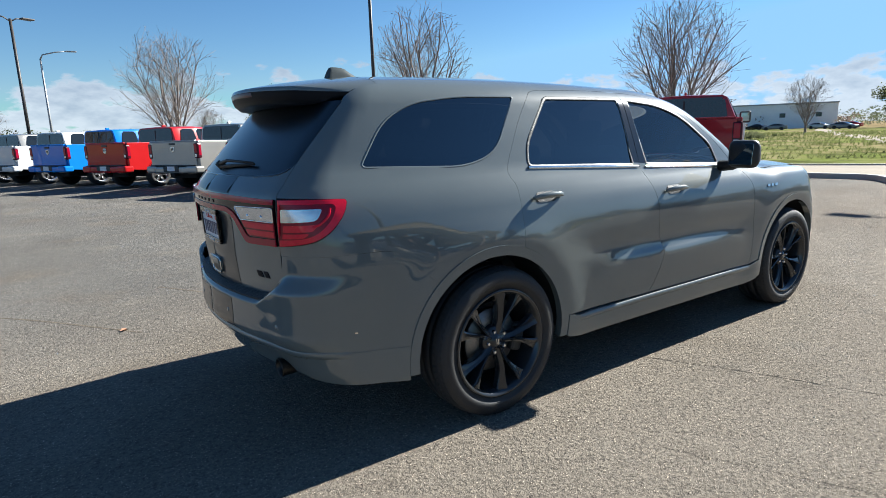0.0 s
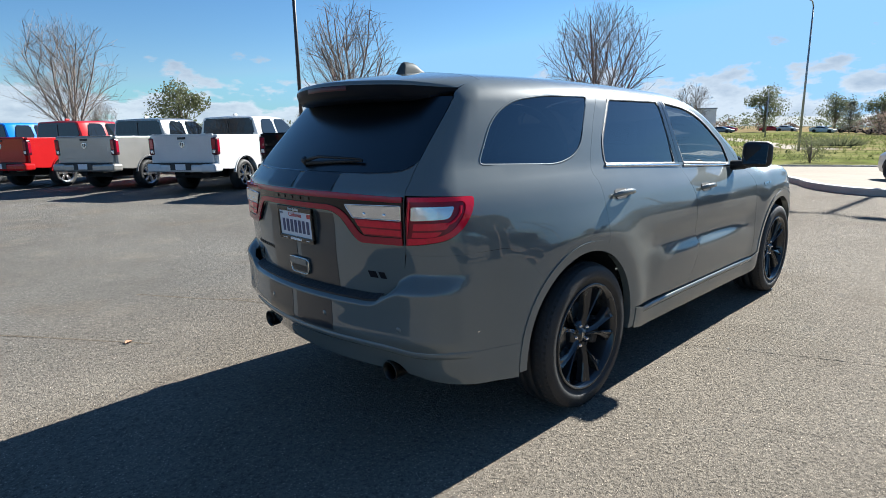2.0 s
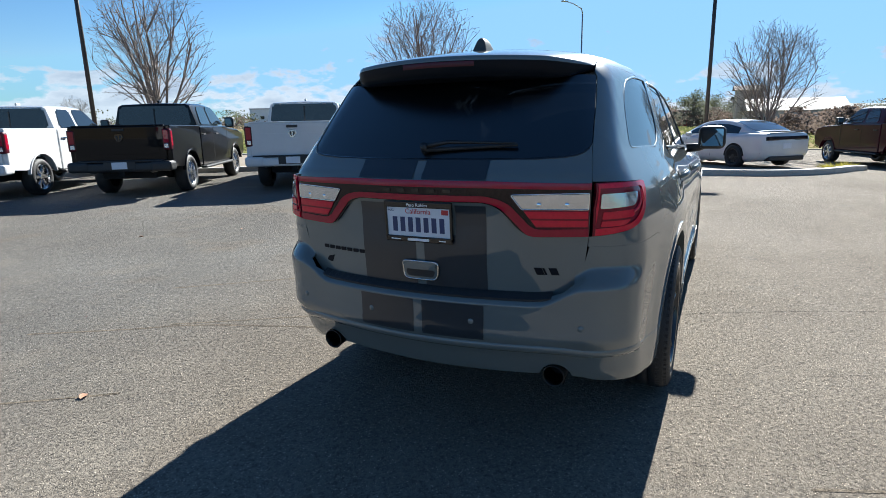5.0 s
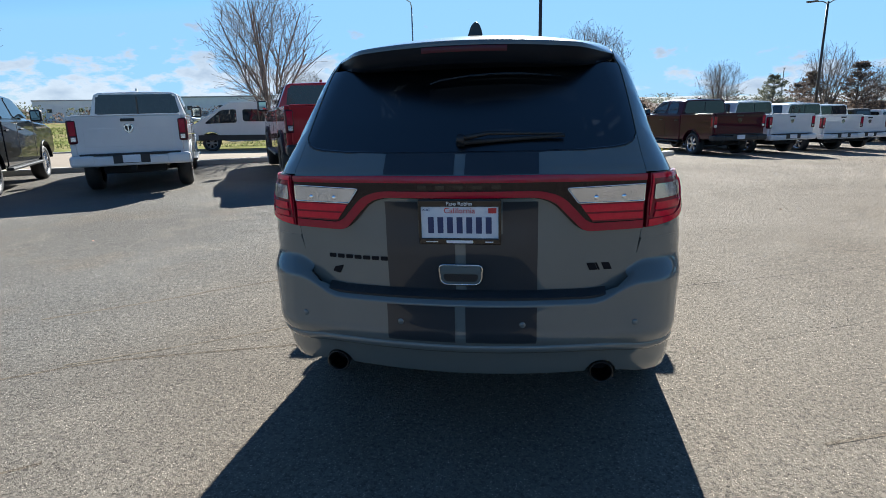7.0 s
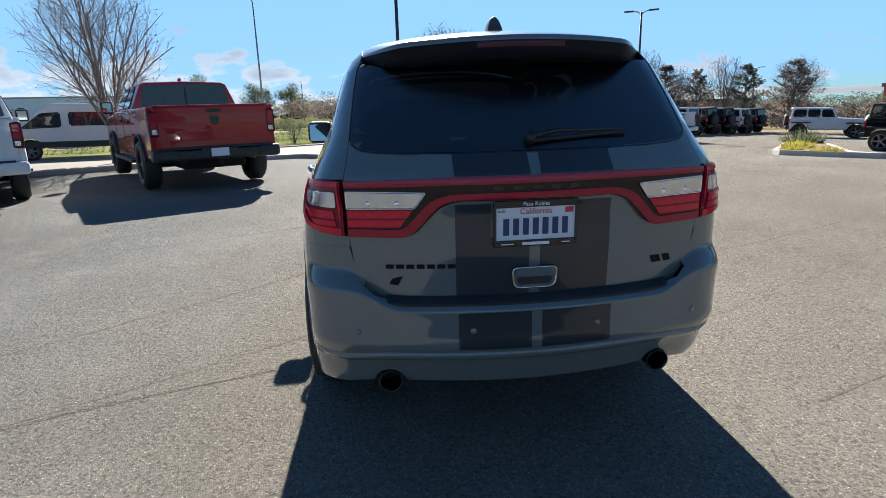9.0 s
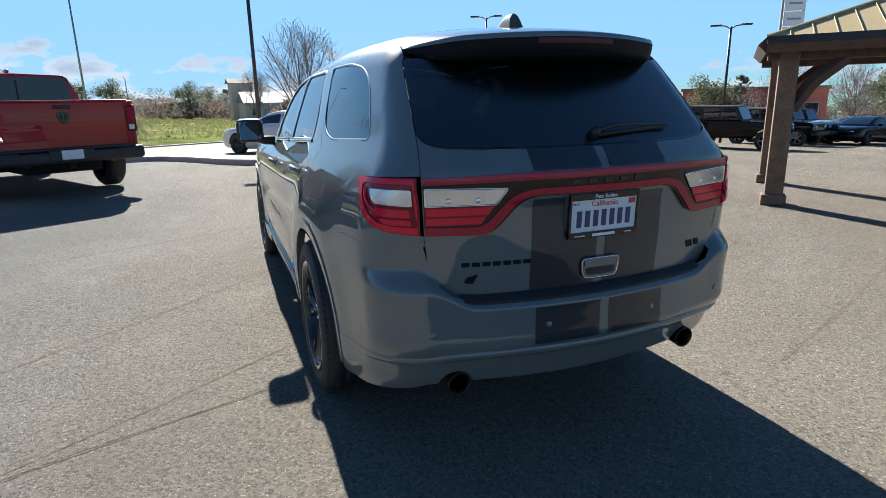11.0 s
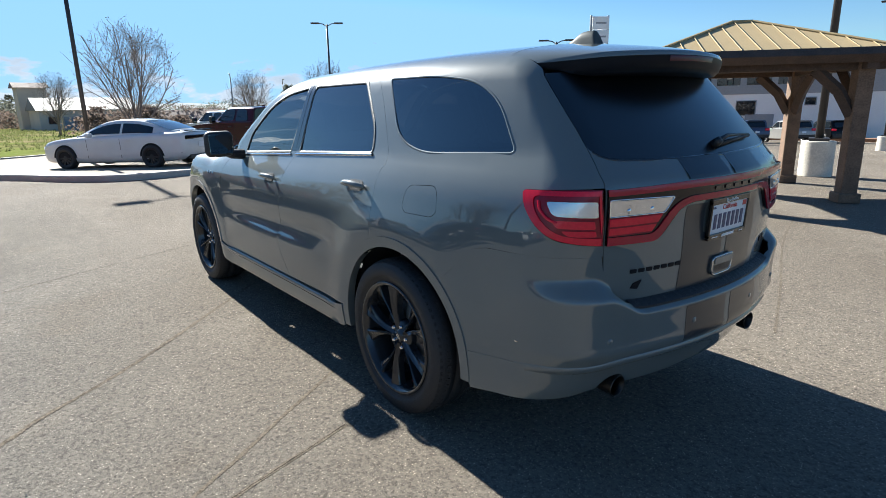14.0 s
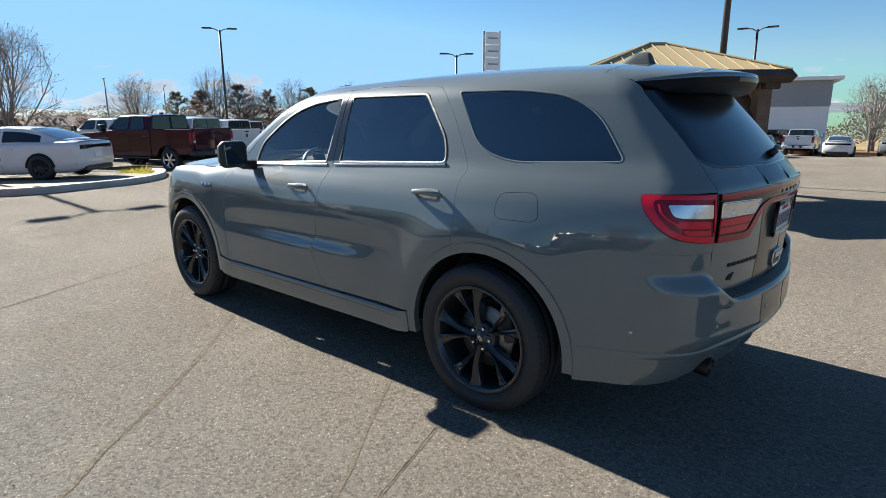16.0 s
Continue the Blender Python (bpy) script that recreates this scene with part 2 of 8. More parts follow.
def inset(loop, d):
    """Shrink a closed outline by d."""
    p = np.array(loop)
    area = 0.5 * np.sum(p[:, 0] * np.roll(p[:, 1], -1) - np.roll(p[:, 0], -1) * p[:, 1])
    a, b = p - np.roll(p, 1, 0), np.roll(p, -1, 0) - p
    na, nb = (np.stack([-q[:, 1], q[:, 0]], 1) / np.maximum(np.linalg.norm(q, axis=1, keepdims=True), 1e-9) for q in (a, b))
    nn = na + nb
    nn /= np.maximum(np.sum(nn * na, axis=1, keepdims=True), 0.5)
    return p + nn * d * np.sign(area)


def inside(loop, q):
    x, y = q[:, 0][:, None], q[:, 1][:, None]
    p = np.array(loop)
    x1, y1 = p[:, 0][None], p[:, 1][None]
    x2, y2 = np.roll(p, -1, 0)[:, 0][None], np.roll(p, -1, 0)[:, 1][None]
    hit = ((y1 > y) != (y2 > y)) & (x < (x2 - x1) * (y - y1) / np.where(np.abs(y2 - y1) < 1e-12, 1e-12, y2 - y1) + x1)
    return np.sum(hit, axis=1) % 2 == 1


def patch(name, loop, project, material, parent, label="", holes=(), step=0.05, off=0.0, depth=0.008, gap=0.0, flip=False, extra=None):
    """A shell piece on a curved body: a closed outline in the projection's plane, laid on the body by project(u, v) -> places, normals,
    off above it, with a rim that goes depth inwards."""
    loop = resample(inset(resample(loop, step * 0.5), gap) if gap else loop, step * 0.5)
    hs = [resample(inset(resample(h, step * 0.5), -gap) if gap else h, step * 0.5) for h in holes]
    pts, edges = [], []
    for lp in [loop, *hs]:
        s = len(pts)
        pts += [tuple(q) for q in lp]
        edges += [(s + i, s + (i + 1) % len(lp)) for i in range(len(lp))]
    lo, hi = loop.min(0), loop.max(0)
    gu, gv = np.meshgrid(np.arange(lo[0] + step / 2, hi[0], step), np.arange(lo[1] + step / 2, hi[1], step))
    gu = gu + (np.arange(gu.shape[0]) % 2)[:, None] * step * 0.5
    g = np.stack([gu.ravel(), gv.ravel()], 1)
    keep = inside(loop, g)
    for h in hs:
        keep &= ~inside(h, g)
    border = np.array(pts)
    g = g[keep]
    if len(g):
        dist = np.min(np.linalg.norm(g[:, None] - border[None], axis=2), axis=1)
        g = g[dist > step * 0.35]
    if extra is not None:
        add = extra[inside(loop, extra)]
        add = add[np.min(np.linalg.norm(add[:, None] - border[None], axis=2), axis=1) > 0.003]
        g = g[np.array([np.min(np.sum((add - q) ** 2, axis=1)) > 0.005 ** 2 for q in g])]
        g = np.concatenate([g, add])
    v2, _, tris, *_ = delaunay_2d_cdt([Vector(q) for q in [*pts, *map(tuple, g)]], edges, [], 0, 1e-7)
    v2 = np.array([tuple(q) for q in v2])
    tris = np.array([t for t in tris if len(t) == 3])
    cen = v2[tris].mean(1)
    ok = inside(loop, cen)
    for h in hs:
        ok &= ~inside(h, cen)
    tris = tris[ok]
    used = np.unique(tris)
    remap = -np.ones(len(v2), int)
    remap[used] = np.arange(len(used))
    v2, tris = v2[used], remap[tris]
    P, N = project(v2[:, 0], v2[:, 1])
    V = P + N * off
    # wind the faces along the normals
    fn = np.cross(V[tris[:, 1]] - V[tris[:, 0]], V[tris[:, 2]] - V[tris[:, 0]])
    turn = np.sum(fn * N[tris[:, 0]], axis=1) < 0
    tris[turn] = tris[turn][:, ::-1]
    count = {}
    for t in tris:
        for a, b in ((t[0], t[1]), (t[1], t[2]), (t[2], t[0])):
            count[(a, b)] = count.get((a, b), 0) + 1
    rim = [e for e in count if (e[1], e[0]) not in count]
    verts, faces = list(V), [tuple(t) for t in tris]
    normals = [N[i] for t in tris for i in t]
    if depth:
        for a, b in rim:
            s = len(verts)
            verts += [V[a], V[b], V[b] - N[b] * depth, V[a] - N[a] * depth]
            faces.append((s + 1, s, s + 3, s + 2))
            q = np.cross(V[b] - V[a], N[a])
            q = q / max(np.linalg.norm(q), 1e-9)
            normals += [q] * 4
    return mesh_object(name, verts, faces, material, parent, label, True, normals)


def ribbon(name, line, project, material, parent, width=0.012, height=0.005, off=0.0, closed=False, label="", taper=0.0):
    """A rounded bead that follows a line on the body; taper: metres over which its open ends sink in."""
    p = np.array(line, float)
    if closed:
        t = np.roll(p, -1, 0) - np.roll(p, 1, 0)
    else:
        t = np.gradient(p, axis=0)
    t /= np.maximum(np.linalg.norm(t, axis=1, keepdims=True), 1e-9)
    nn = np.stack([-t[:, 1], t[:, 0]], 1)
    prof = [(-0.5, -0.6), (-0.42, 0.6), (0.0, 1.0), (0.42, 0.6), (0.5, -0.6)]
    rows = []
    along = np.concatenate([[0], np.cumsum(np.linalg.norm(np.diff(p, axis=0), axis=1))])
    sink = np.clip(np.minimum(along, along[-1] - along) / taper, 0, 1)[:, None] if taper else 1.0
    for s, h in prof:
        q = p + nn * s * width
        P, N = project(q[:, 0], q[:, 1])
        rows.append(P + N * (off + h * height) * sink)
    rows = np.array(rows)
    n, k = len(p), len(prof)
    verts = [rows[j, i] for i in range(n) for j in range(k)]
    faces = []
    for i in range(n if closed else n - 1):
        a, b = i, (i + 1) % n
        for j in range(k - 1):
            faces.append((a * k + j, a * k + j + 1, b * k + j + 1, b * k + j))
    # outward winding
    V = np.array(verts)
    f0 = faces[1]
    c = np.cross(V[f0[1]] - V[f0[0]], V[f0[2]] - V[f0[0]])
    P, N = project(p[:1, 0], p[:1, 1])
    if np.dot(c, N[0]) < 0:
        faces = [f[::-1] for f in faces]
    return mesh_object(name, verts, faces, material, parent, label)


def smooth_table(xs, ys, sigma):
    """A softened table: linear between the knots, blurred by sigma."""
    g = np.linspace(xs[0] - 4 * sigma, xs[-1] + 4 * sigma, 1600)
    y = np.interp(g, xs, ys)
    k = np.exp(-0.5 * (np.arange(-400, 401) * (g[1] - g[0]) / sigma) ** 2)
    k /= k.sum()
    y = np.convolve(np.pad(y, 400, mode="edge"), k, mode="valid")
    return lambda q: np.interp(q, g, y)


def ease(a, b, q):
    t = np.clip((q - a) / (b - a), 0, 1)
    return t * t * (3 - 2 * t)


def smax(a, b, k):
    return np.maximum(a, b) + np.maximum(k - np.abs(a - b), 0) ** 2 / (4 * k)

# ---------------------------------------------------------------- the grey car: its body as one smooth form
WIDTH = smooth_table([0.15, 0.25, 0.32, 0.42, 0.55, 0.75, 0.90, 1.00, 1.10, 1.17, 1.22, 1.265, 1.45, 1.60, 1.66, 1.72, 1.80],
                     [0.86, 0.900, 0.918, 0.928, 0.932, 0.938, 0.941, 0.934, 0.908, 0.876, 0.848, 0.822, 0.755, 0.696, 0.668, 0.635, 0.57], 0.02)
REAR = smooth_table([0.17, 0.31, 0.40, 0.47, 0.528, 0.560, 0.60, 0.70, 0.80, 0.90, 1.00, 1.10, 1.20, 1.225, 1.25, 1.285, 1.40, 1.66, 1.80],
                    [-0.90, -0.99, -1.060, -1.092, -1.125, -1.115, -1.10, -1.10, -1.110, -1.118, -1.128, -1.132, -1.136, -1.125, -1.095, -1.068, -0.968, -0.722, -0.60], 0.011)
ROOF = smooth_table([-1.3, -0.85, -0.6, -0.3, 0.0, 0.4, 0.8, 1.2, 1.5, 1.7, 1.85, 2.0, 2.12, 2.3, 2.6, 2.80, 3.0, 3.4, 3.7, 3.95],
                    [1.700, 1.735, 1.756, 1.768, 1.774, 1.774, 1.767, 1.753, 1.742, 1.722, 1.695, 1.645, 1.580, 1.475, 1.305, 1.200, 1.185, 1.165, 1.11, 0.97], 0.045)
LEDGE = smooth_table([0.0, 0.525, 0.668, 1.2], [0.742, 0.742, 0.832, 0.832], 0.026)
AXLE_R, AXLE_F, HUB_Z, HUB_Y = 0.0, 3.042, 0.38, 0.905


SHELF = [1.0]


def body(x, y, z):
    """Below 0 inside the car, 0 on its skin. y >= 0."""
    zz = z + 0.055 * (np.minimum(x, 2.5) - 0.3) * ease(0.95, 1.2, z) * ease(3.4, 2.6, x)
    w = WIDTH(zz)
    back = np.maximum(0.4 - x, 0)
    w = w - (0.055 + 0.006 * ease(1.0, 1.28, z)) * back ** 2
    w = w - 0.035 * np.maximum(x - 2.5, 0) ** 2
    for ax in (AXLE_R, AXLE_F):
        r = np.sqrt((x - ax) ** 2 + (z - 0.42) ** 2)
        w = w + 0.016 * np.exp(-((r - 0.52) / 0.13) ** 2) * ease(1.12, 0.9, z)
    # doors: a shallow hollow with a ledge that rises to the back
    zc = 0.668 + 0.052 * (2.4 - x) / 1.75
    win = ease(0.52, 0.85, x) * ease(2.52, 2.25, x)
    w = w + win * (-0.014 * np.exp(-((z - zc - 0.07) / 0.06) ** 2) + 0.012 * ease(zc + 0.022, zc - 0.012, z) * ease(0.40, 0.62, z))
    wide = 0.028 + 0.018 * ease(0.58, 0.72, np.abs(y))
    low = SHELF[0] * ease(wide, -wide, z - LEDGE(np.abs(y)))
    w = w + 0.007 * low * ease(-0.52, -0.95, x) * ease(0.45, 0.6, z)
    side = y - w
    curl = 0.25
    x0 = REAR(z) - (0.060 + 0.5 * (wide - 0.028)) * low * ease(0.5, 0.60, z)
    x0 = x0 + 0.016 * np.exp(-(y / 0.34) ** 4) * ease(0.90, 1.04, z) * ease(1.135, 1.07, z)
    rear = x0 + curl * y ** 2 - x
    k = 0.15 - 0.03 * ease(1.2, 1.35, z)
    f = smax(side, rear, k)
    top = z - (ROOF(x) - (0.17 + 0.05 * ease(1.6, 2.2, x) - 0.12 * ease(2.5, 3.0, x)) * y ** 2)
    f = smax(f, top, 0.10 - 0.02 * ease(2.4, 2.8, x))
    front = x - (3.93 - 0.38 * y ** 2 - 0.10 * ease(0.7, 1.05, z))
    return smax(f, front, 0.22)


def grad(P):
    e = 0.0015
    s = np.where(P[:, 1] < 0, -1.0, 1.0)
    x, y, z = P[:, 0], np.abs(P[:, 1]), P[:, 2]
    gy = (body(x, y + e, z) - body(x, np.abs(y - e), z)) * s
    gy = np.where(y < 2e-3, 0, gy)
    g = np.stack([body(x + e, y, z) - body(x - e, y, z), gy, body(x, y, z + e) - body(x, y, z - e)], 1)
    return g / np.maximum(np.linalg.norm(g, axis=1, keepdims=True), 1e-12)


def bisect(fn, lo, hi):
    for _ in range(42):
        mid = 0.5 * (lo + hi)
        out = fn(mid) > 0
        hi, lo = np.where(out, mid, hi), np.where(out, lo, mid)
    return 0.5 * (lo + hi)


def on_side(s):
    """Project (x, z) sideways onto the flank; s: 1 left, -1 right."""
    def fn(x, z):
        y = bisect(lambda q: body(x, q, z), np.full_like(x, 0.05), np.full_like(x, 1.3))
        P = np.stack([x, s * y, z], 1)
        return P, grad(P)
    return fn


def on_rear(y, z):
    x = -bisect(lambda q: body(-q, np.abs(y), z), np.full_like(y, -0.2), np.full_like(y, 1.6))
    P = np.stack([x, y, z], 1)
    return P, grad(P)


def on_top(x, y):
    z = bisect(lambda q: body(x, np.abs(y), q), np.full_like(x, 0.7), np.full_like(x, 2.2))
    P = np.stack([x, y, z], 1)
    return P, grad(P)


def round_tail(u, z):
    """Project from a post inside the car's tail; u: metres along a 1 m circle, 0 straight back, positive to the left."""
    c, s = -np.cos(u), np.sin(u)
    r = bisect(lambda q: body(-0.25 + q * c, np.abs(q * s), z), np.full_like(u, 0.1), np.full_like(u, 1.7))
    P = np.stack([-0.25 + r * c, r * s, z], 1)
    return P, grad(P)


def tail_u(x, y):
    return math.atan2(y, -(x + 0.25))


CAR = thing("suv", None, "grey three-row SUV with dark racing stripes, parked on the asphalt", "car")

# outlines on the flank, (x, z)
F_SHUT = curve([(2.36, 1.135), (2.42, 1.06), (2.447, 0.90), (2.453, 0.69), (2.446, 0.51), (2.425, 0.42)])
B_SHUT = curve([(1.236, 1.205), (1.268, 1.115), (1.290, 1.01), (1.306, 0.83), (1.352, 0.70), (1.330, 0.60), (1.262, 0.47), (1.225, 0.428)])
R_SHUT = curve([(0.505, 1.668), (0.437, 1.641), (0.312, 1.507), (0.185, 1.324), (0.150, 1.262), (0.145, 1.225), (0.168, 1.174), (0.162, 1.051), (0.156, 0.915), (0.1527, 0.8696)])
DOOR_TOP = curve([(0.505, 1.668), (0.82, 1.676), (1.10, 1.674), (1.33, 1.665), (1.55, 1.640), (1.72, 1.605)])
A_LINE = curve([(1.72, 1.605), (1.88, 1.535), (2.06, 1.42), (2.23, 1.28), (2.36, 1.135)])
RA, RFL = 0.455, 0.505
ARCH_R0 = arc(-0.02, 0.395, RFL, 70, 5, 22)
FRONT_WIN = rounded([(2.135, 1.178, 0.03), (2.10, 1.32, 0.05), (1.86, 1.500, 0.15), (1.62, 1.588, 0.15), (1.302, 1.622, 0.012), (1.312, 1.222, 0.012)])
REAR_WIN = rounded([(1.178, 1.226, 0.012), (1.200, 1.626, 0.012), (0.553, 1.626, 0.03), (0.33, 1.385, 0.10), (0.298, 1.265, 0.035)])
QUARTER_WIN = rounded([(0.318, 1.632, 0.02), (-0.06, 1.630, 0.1), (-0.33, 1.598, 0.16), (-0.50, 1.515, 0.10), (-0.655, 1.312, 0.035), (-0.10, 1.288, 0.12), (0.10, 1.345, 0.10)])
SEAM_YZ = curve([(0.597, 1.672), (0.614, 1.600), (0.632, 1.500), (0.646, 1.400), (0.659, 1.300), (0.671, 1.238), (0.678, 1.204)])
GATE_SEAM = [(float(on_rear(np.array([y]), np.array([z]))[0][0, 0]), z) for y, z in SEAM_YZ if z < 1.61]
SEAM_TOP = [(-0.455, 1.690), (-0.520, 1.681), (-0.578, 1.661), (-0.632, 1.630)]
GATE_SEAM = curve(SEAM_TOP + [GATE_SEAM[0]])[:-1] + GATE_SEAM
SEAM_LOW = [(float(on_rear(np.array([y]), np.array([z]))[0][0, 0]), z) for y, z in ((0.676, 1.10), (0.672, 0.994), (0.668, 0.955))]
LAMP_OUT = rounded([(GATE_SEAM[-1][0], 1.200), (-0.752, 1.190, 0.025), (-0.775, 1.130, 0.05), (-0.835, 1.062, 0.06), (-0.90, 1.018, 0.06), SEAM_LOW[1], SEAM_LOW[0]])
QTOP = curve([(0.505, 1.668), (0.2, 1.680), (-0.15, 1.690), (-0.455, 1.690)])


def flank(s):
    pr = on_side(s)
    fd = part_door("front_door", rounded_loop(F_SHUT + B_SHUT[::-1] + [(1.245, 1.30), (1.252, 1.667)] + DOOR_TOP[-13:] + A_LINE[1:-1]), FRONT_WIN, pr, LIGHT_TINT, s)
    rear_loop = B_SHUT + ARCH_R0[::-1] + R_SHUT[::-1][1:] + DOOR_TOP[1:-13] + [(1.252, 1.667), (1.245, 1.30)]
    rd = part_door("rear_door", rounded_loop(rear_loop), REAR_WIN, pr, TINT, s)
    patch("pillar_cover", [(1.243, 1.234), (1.304, 1.230), (1.296, 1.632), (1.256, 1.634)], pr, GLOSS_BLACK, fd, off=0.0015, depth=0.003, step=0.03)
    patch("pillar_cover", [(1.240, 1.236), (1.186, 1.238), (1.206, 1.634), (1.248, 1.634)], pr, GLOSS_BLACK, rd, off=0.0015, depth=0.003, step=0.03)
    for d, hx, hz in ((fd, 1.485, 1.052), (rd, 0.355, 1.104)):
        door_handle(d, hx, hz, s)
    # front wing
    wing = F_SHUT[::-1] + [(2.50, 1.125), (2.85, 1.130), (3.2, 1.115), (3.42, 1.08), (3.58, 0.98), (3.64, 0.75), (3.63, 0.52)] + arc(3.062, 0.395, RFL, 14, 174, 40)
    patch("front_wing", wing, pr, PAINT, CAR, gap=0.0014)
    # quarter panel with its window, lamp notch and filler flap
    back = GATE_SEAM + LAMP_OUT[1:-2] + [SEAM_LOW[1], SEAM_LOW[2], (-0.62, 0.952), (-0.545, 0.935)]
    quarter = R_SHUT[::-1] + QTOP[1:-1] + back + arc(-0.02, 0.395, RFL, 133, 70.3, 26)
    holes = [QUARTER_WIN]
    flap = rounded([(-0.090, 1.150, 0.05), (-0.295, 1.163, 0.045), (-0.318, 1.05, 0.04), (-0.285, 1.028, 0.04), (-0.105, 1.028, 0.04), (-0.078, 1.055, 0.04)])
    if s > 0:
        holes.append(flap)
        patch("filler_flap", flap, pr, PAINT, CAR, gap=0.002)
    patch("quarter_panel", quarter, pr, PAINT, CAR, holes=holes)
    q = patch("quarter_window", QUARTER_WIN, pr, TINT, CAR, off=-0.003, depth=0, gap=0.002)
    ribbon("window_trim", QUARTER_WIN, pr, PAINT, q, 0.010, 0.0015, 0.000, True)
    # sill
    sill = rounded([(2.556, 0.440, 0.01), (2.45, 0.418, 0.03), (0.56, 0.424, 0.03), (0.488, 0.440, 0.01), (0.482, 0.315, 0.02), (0.62, 0.290, 0.04), (2.42, 0.275, 0.05), (2.560, 0.300, 0.02)])
    sl = patch("sill_panel", sill, pr, PAINT, CAR, off=0.010, depth=0.05)
    ribbon("sill_ledge", [(2.52, 0.402), (2.40, 0.400), (1.8, 0.402), (1.2, 0.405), (0.72, 0.404), (0.60, 0.404), (0.535, 0.404), (0.492, 0.404)], pr, PAINT, sl, 0.034, 0.006, 0.013, taper=0.14)
    # wheel arch lips
    for ax, a0, a1, low0, low1 in ((-0.02, -8, 186, 0.32, 0.33), (3.062, -10, 190, 0.32, 0.28)):
        outer = arc(ax, 0.395, RFL, a0, a1, 52)
        inner = arc(ax, 0.395, RA, a1 + 1, a0 - 1, 52)
        patch("wheel_arch_lip", outer + inner, pr, PAINT, CAR, off=0.0055, depth=0.045, step=0.03)
        liner(ax, s)
    # black sheet behind the panels, added so the shut lines read dark
    shell = curve([(2.62, 1.13), (2.2, 1.30), (1.9, 1.50), (1.6, 1.60), (1.2, 1.655), (0.5, 1.655), (-0.2, 1.66), (-0.45, 1.655)]) + [(-0.85, 1.24), (-0.88, 0.6), (-0.56, 0.5)] + arc(-0.02, 0.395, RFL + 0.01, 168, 8, 40) + [(0.55, 0.36), (2.4, 0.34)] + arc(3.062, 0.395, RFL + 0.01, 178, 30, 40) + [(3.5, 0.9)]
    patch("door_frame", shell, pr, DARK, CAR, holes=[resample(h, 0.03) for h in (grown(FRONT_WIN, 0.02), grown(REAR_WIN, 0.02), grown(QUARTER_WIN, 0.02))], off=-0.02, depth=0)


def grown(loop, d):
    return [tuple(q) for q in inset(resample(loop, 0.03), -d)]


def rounded_loop(pts):
    out = []
    for p in pts:
        if not out or math.hypot(p[0] - out[-1][0], p[1] - out[-1][1]) > 0.004:
            out.append(p)
    return out


def part_door(name, loop, win, pr, pane, s):
    d = patch(name, loop, pr, PAINT, CAR, holes=[win], gap=0.0014)
    patch("window_pane", win, pr, pane, d, off=-0.004, depth=0, gap=0.002)
    ribbon("window_seal", win, pr, SATIN_BLACK, d, 0.020, 0.002, 0.0005, True)
    zs = [(p[0], p[1]) for p in win]
    x0, x1 = min(p[0] for p in zs), max(p[0] for p in zs)
    zb = lambda x: 1.268 - 0.0525 * (x - 0.3) - 0.004
    line = [(x0 - 0.012 + (x1 - x0 + 0.03) * i / 16, zb(x0 + (x1 - x0) * i / 16) - 0.004) for i in range(17)]
    ribbon("chrome_strip", line, pr, CHROME, d, 0.015, 0.005, 0.004)
    return d


def door_handle(door, hx, hz, s):
    pr = on_side(s)
    P, N = pr(np.array([hx]), np.array([hz]))
    cup = rounded([(hx - 0.075, hz + 0.03, 0.03), (hx + 0.065, hz + 0.03, 0.03), (hx + 0.065, hz - 0.022, 0.03), (hx - 0.075, hz - 0.022, 0.03)])
    patch("handle_cup", cup, pr, SATIN_BLACK, door, off=0.0025, depth=0.003, step=0.03)
    pts, rad = [], []
    for i in range(11):
        t = i / 10
        x = hx - 0.105 + 0.21 * t
        q, n = pr(np.array([x]), np.array([hz + 0.002 * math.sin(t * 3.14)]))
        lift = 0.006 + 0.034 * math.sin(math.pi * min(1, max(0, t))) ** 0.4
        pts.append(q[0] + n[0] * lift)
        rad.append(0.0165 * (0.55 + 0.45 * math.sin(math.pi * t) ** 0.5))
    v, f = tube(pts, rad, 10)
    mesh_object("door_handle", v, f, PAINT, door)


def liner(ax, s):
    """The dark inside of a wheel arch."""
    v, f = [], []
    n = 28
    for i in range(n + 1):
        a = radians(2 + 176 * i / n)
        reach = 0.865 - 0.06 * max(0.0, 0.4 - ax - 0.49 * math.cos(a)) ** 2
        for yy in (0.50, reach):
            v.append((ax + 0.49 * math.cos(a), s * yy, 0.395 + 0.49 * math.sin(a)))
    for i in range(n):
        f.append((2 * i, 2 * i + 1, 2 * i + 3, 2 * i + 2))
    f.append(tuple(2 * i for i in range(n + 1)))
    mesh_object("wheel_arch_liner", v, f, DARK, CAR, smooth=False)


flank(1)
flank(-1)

# roof, one skin from rail to rail
RAIL = QTOP[::-1] + DOOR_TOP[1:]
rail_left = [(p[0], float(on_side(1)(np.array([p[0]]), np.array([p[1]]))[0][0, 1])) for p in RAIL]
roof_loop = rail_left + [(x, -y) for x, y in rail_left[::-1]]
patch("roof_panel", roof_loop, on_top, PAINT, CAR, depth=0.0)
a_left = [(p[0], float(on_side(1)(np.array([p[0]]), np.array([p[1]]))[0][0, 1])) for p in A_LINE]
screen_in = [(x - 0.005, y - 0.055) for x, y in a_left]
patch("windscreen", screen_in[1:-1] + [(2.72, 0.60), (2.765, 0.3), (2.775, 0.0), (2.765, -0.3), (2.72, -0.60)] + [(x, -y) for x, y in screen_in[1:-1][::-1]], on_top, CLEAR_GLASS, CAR, off=-0.006, depth=0)
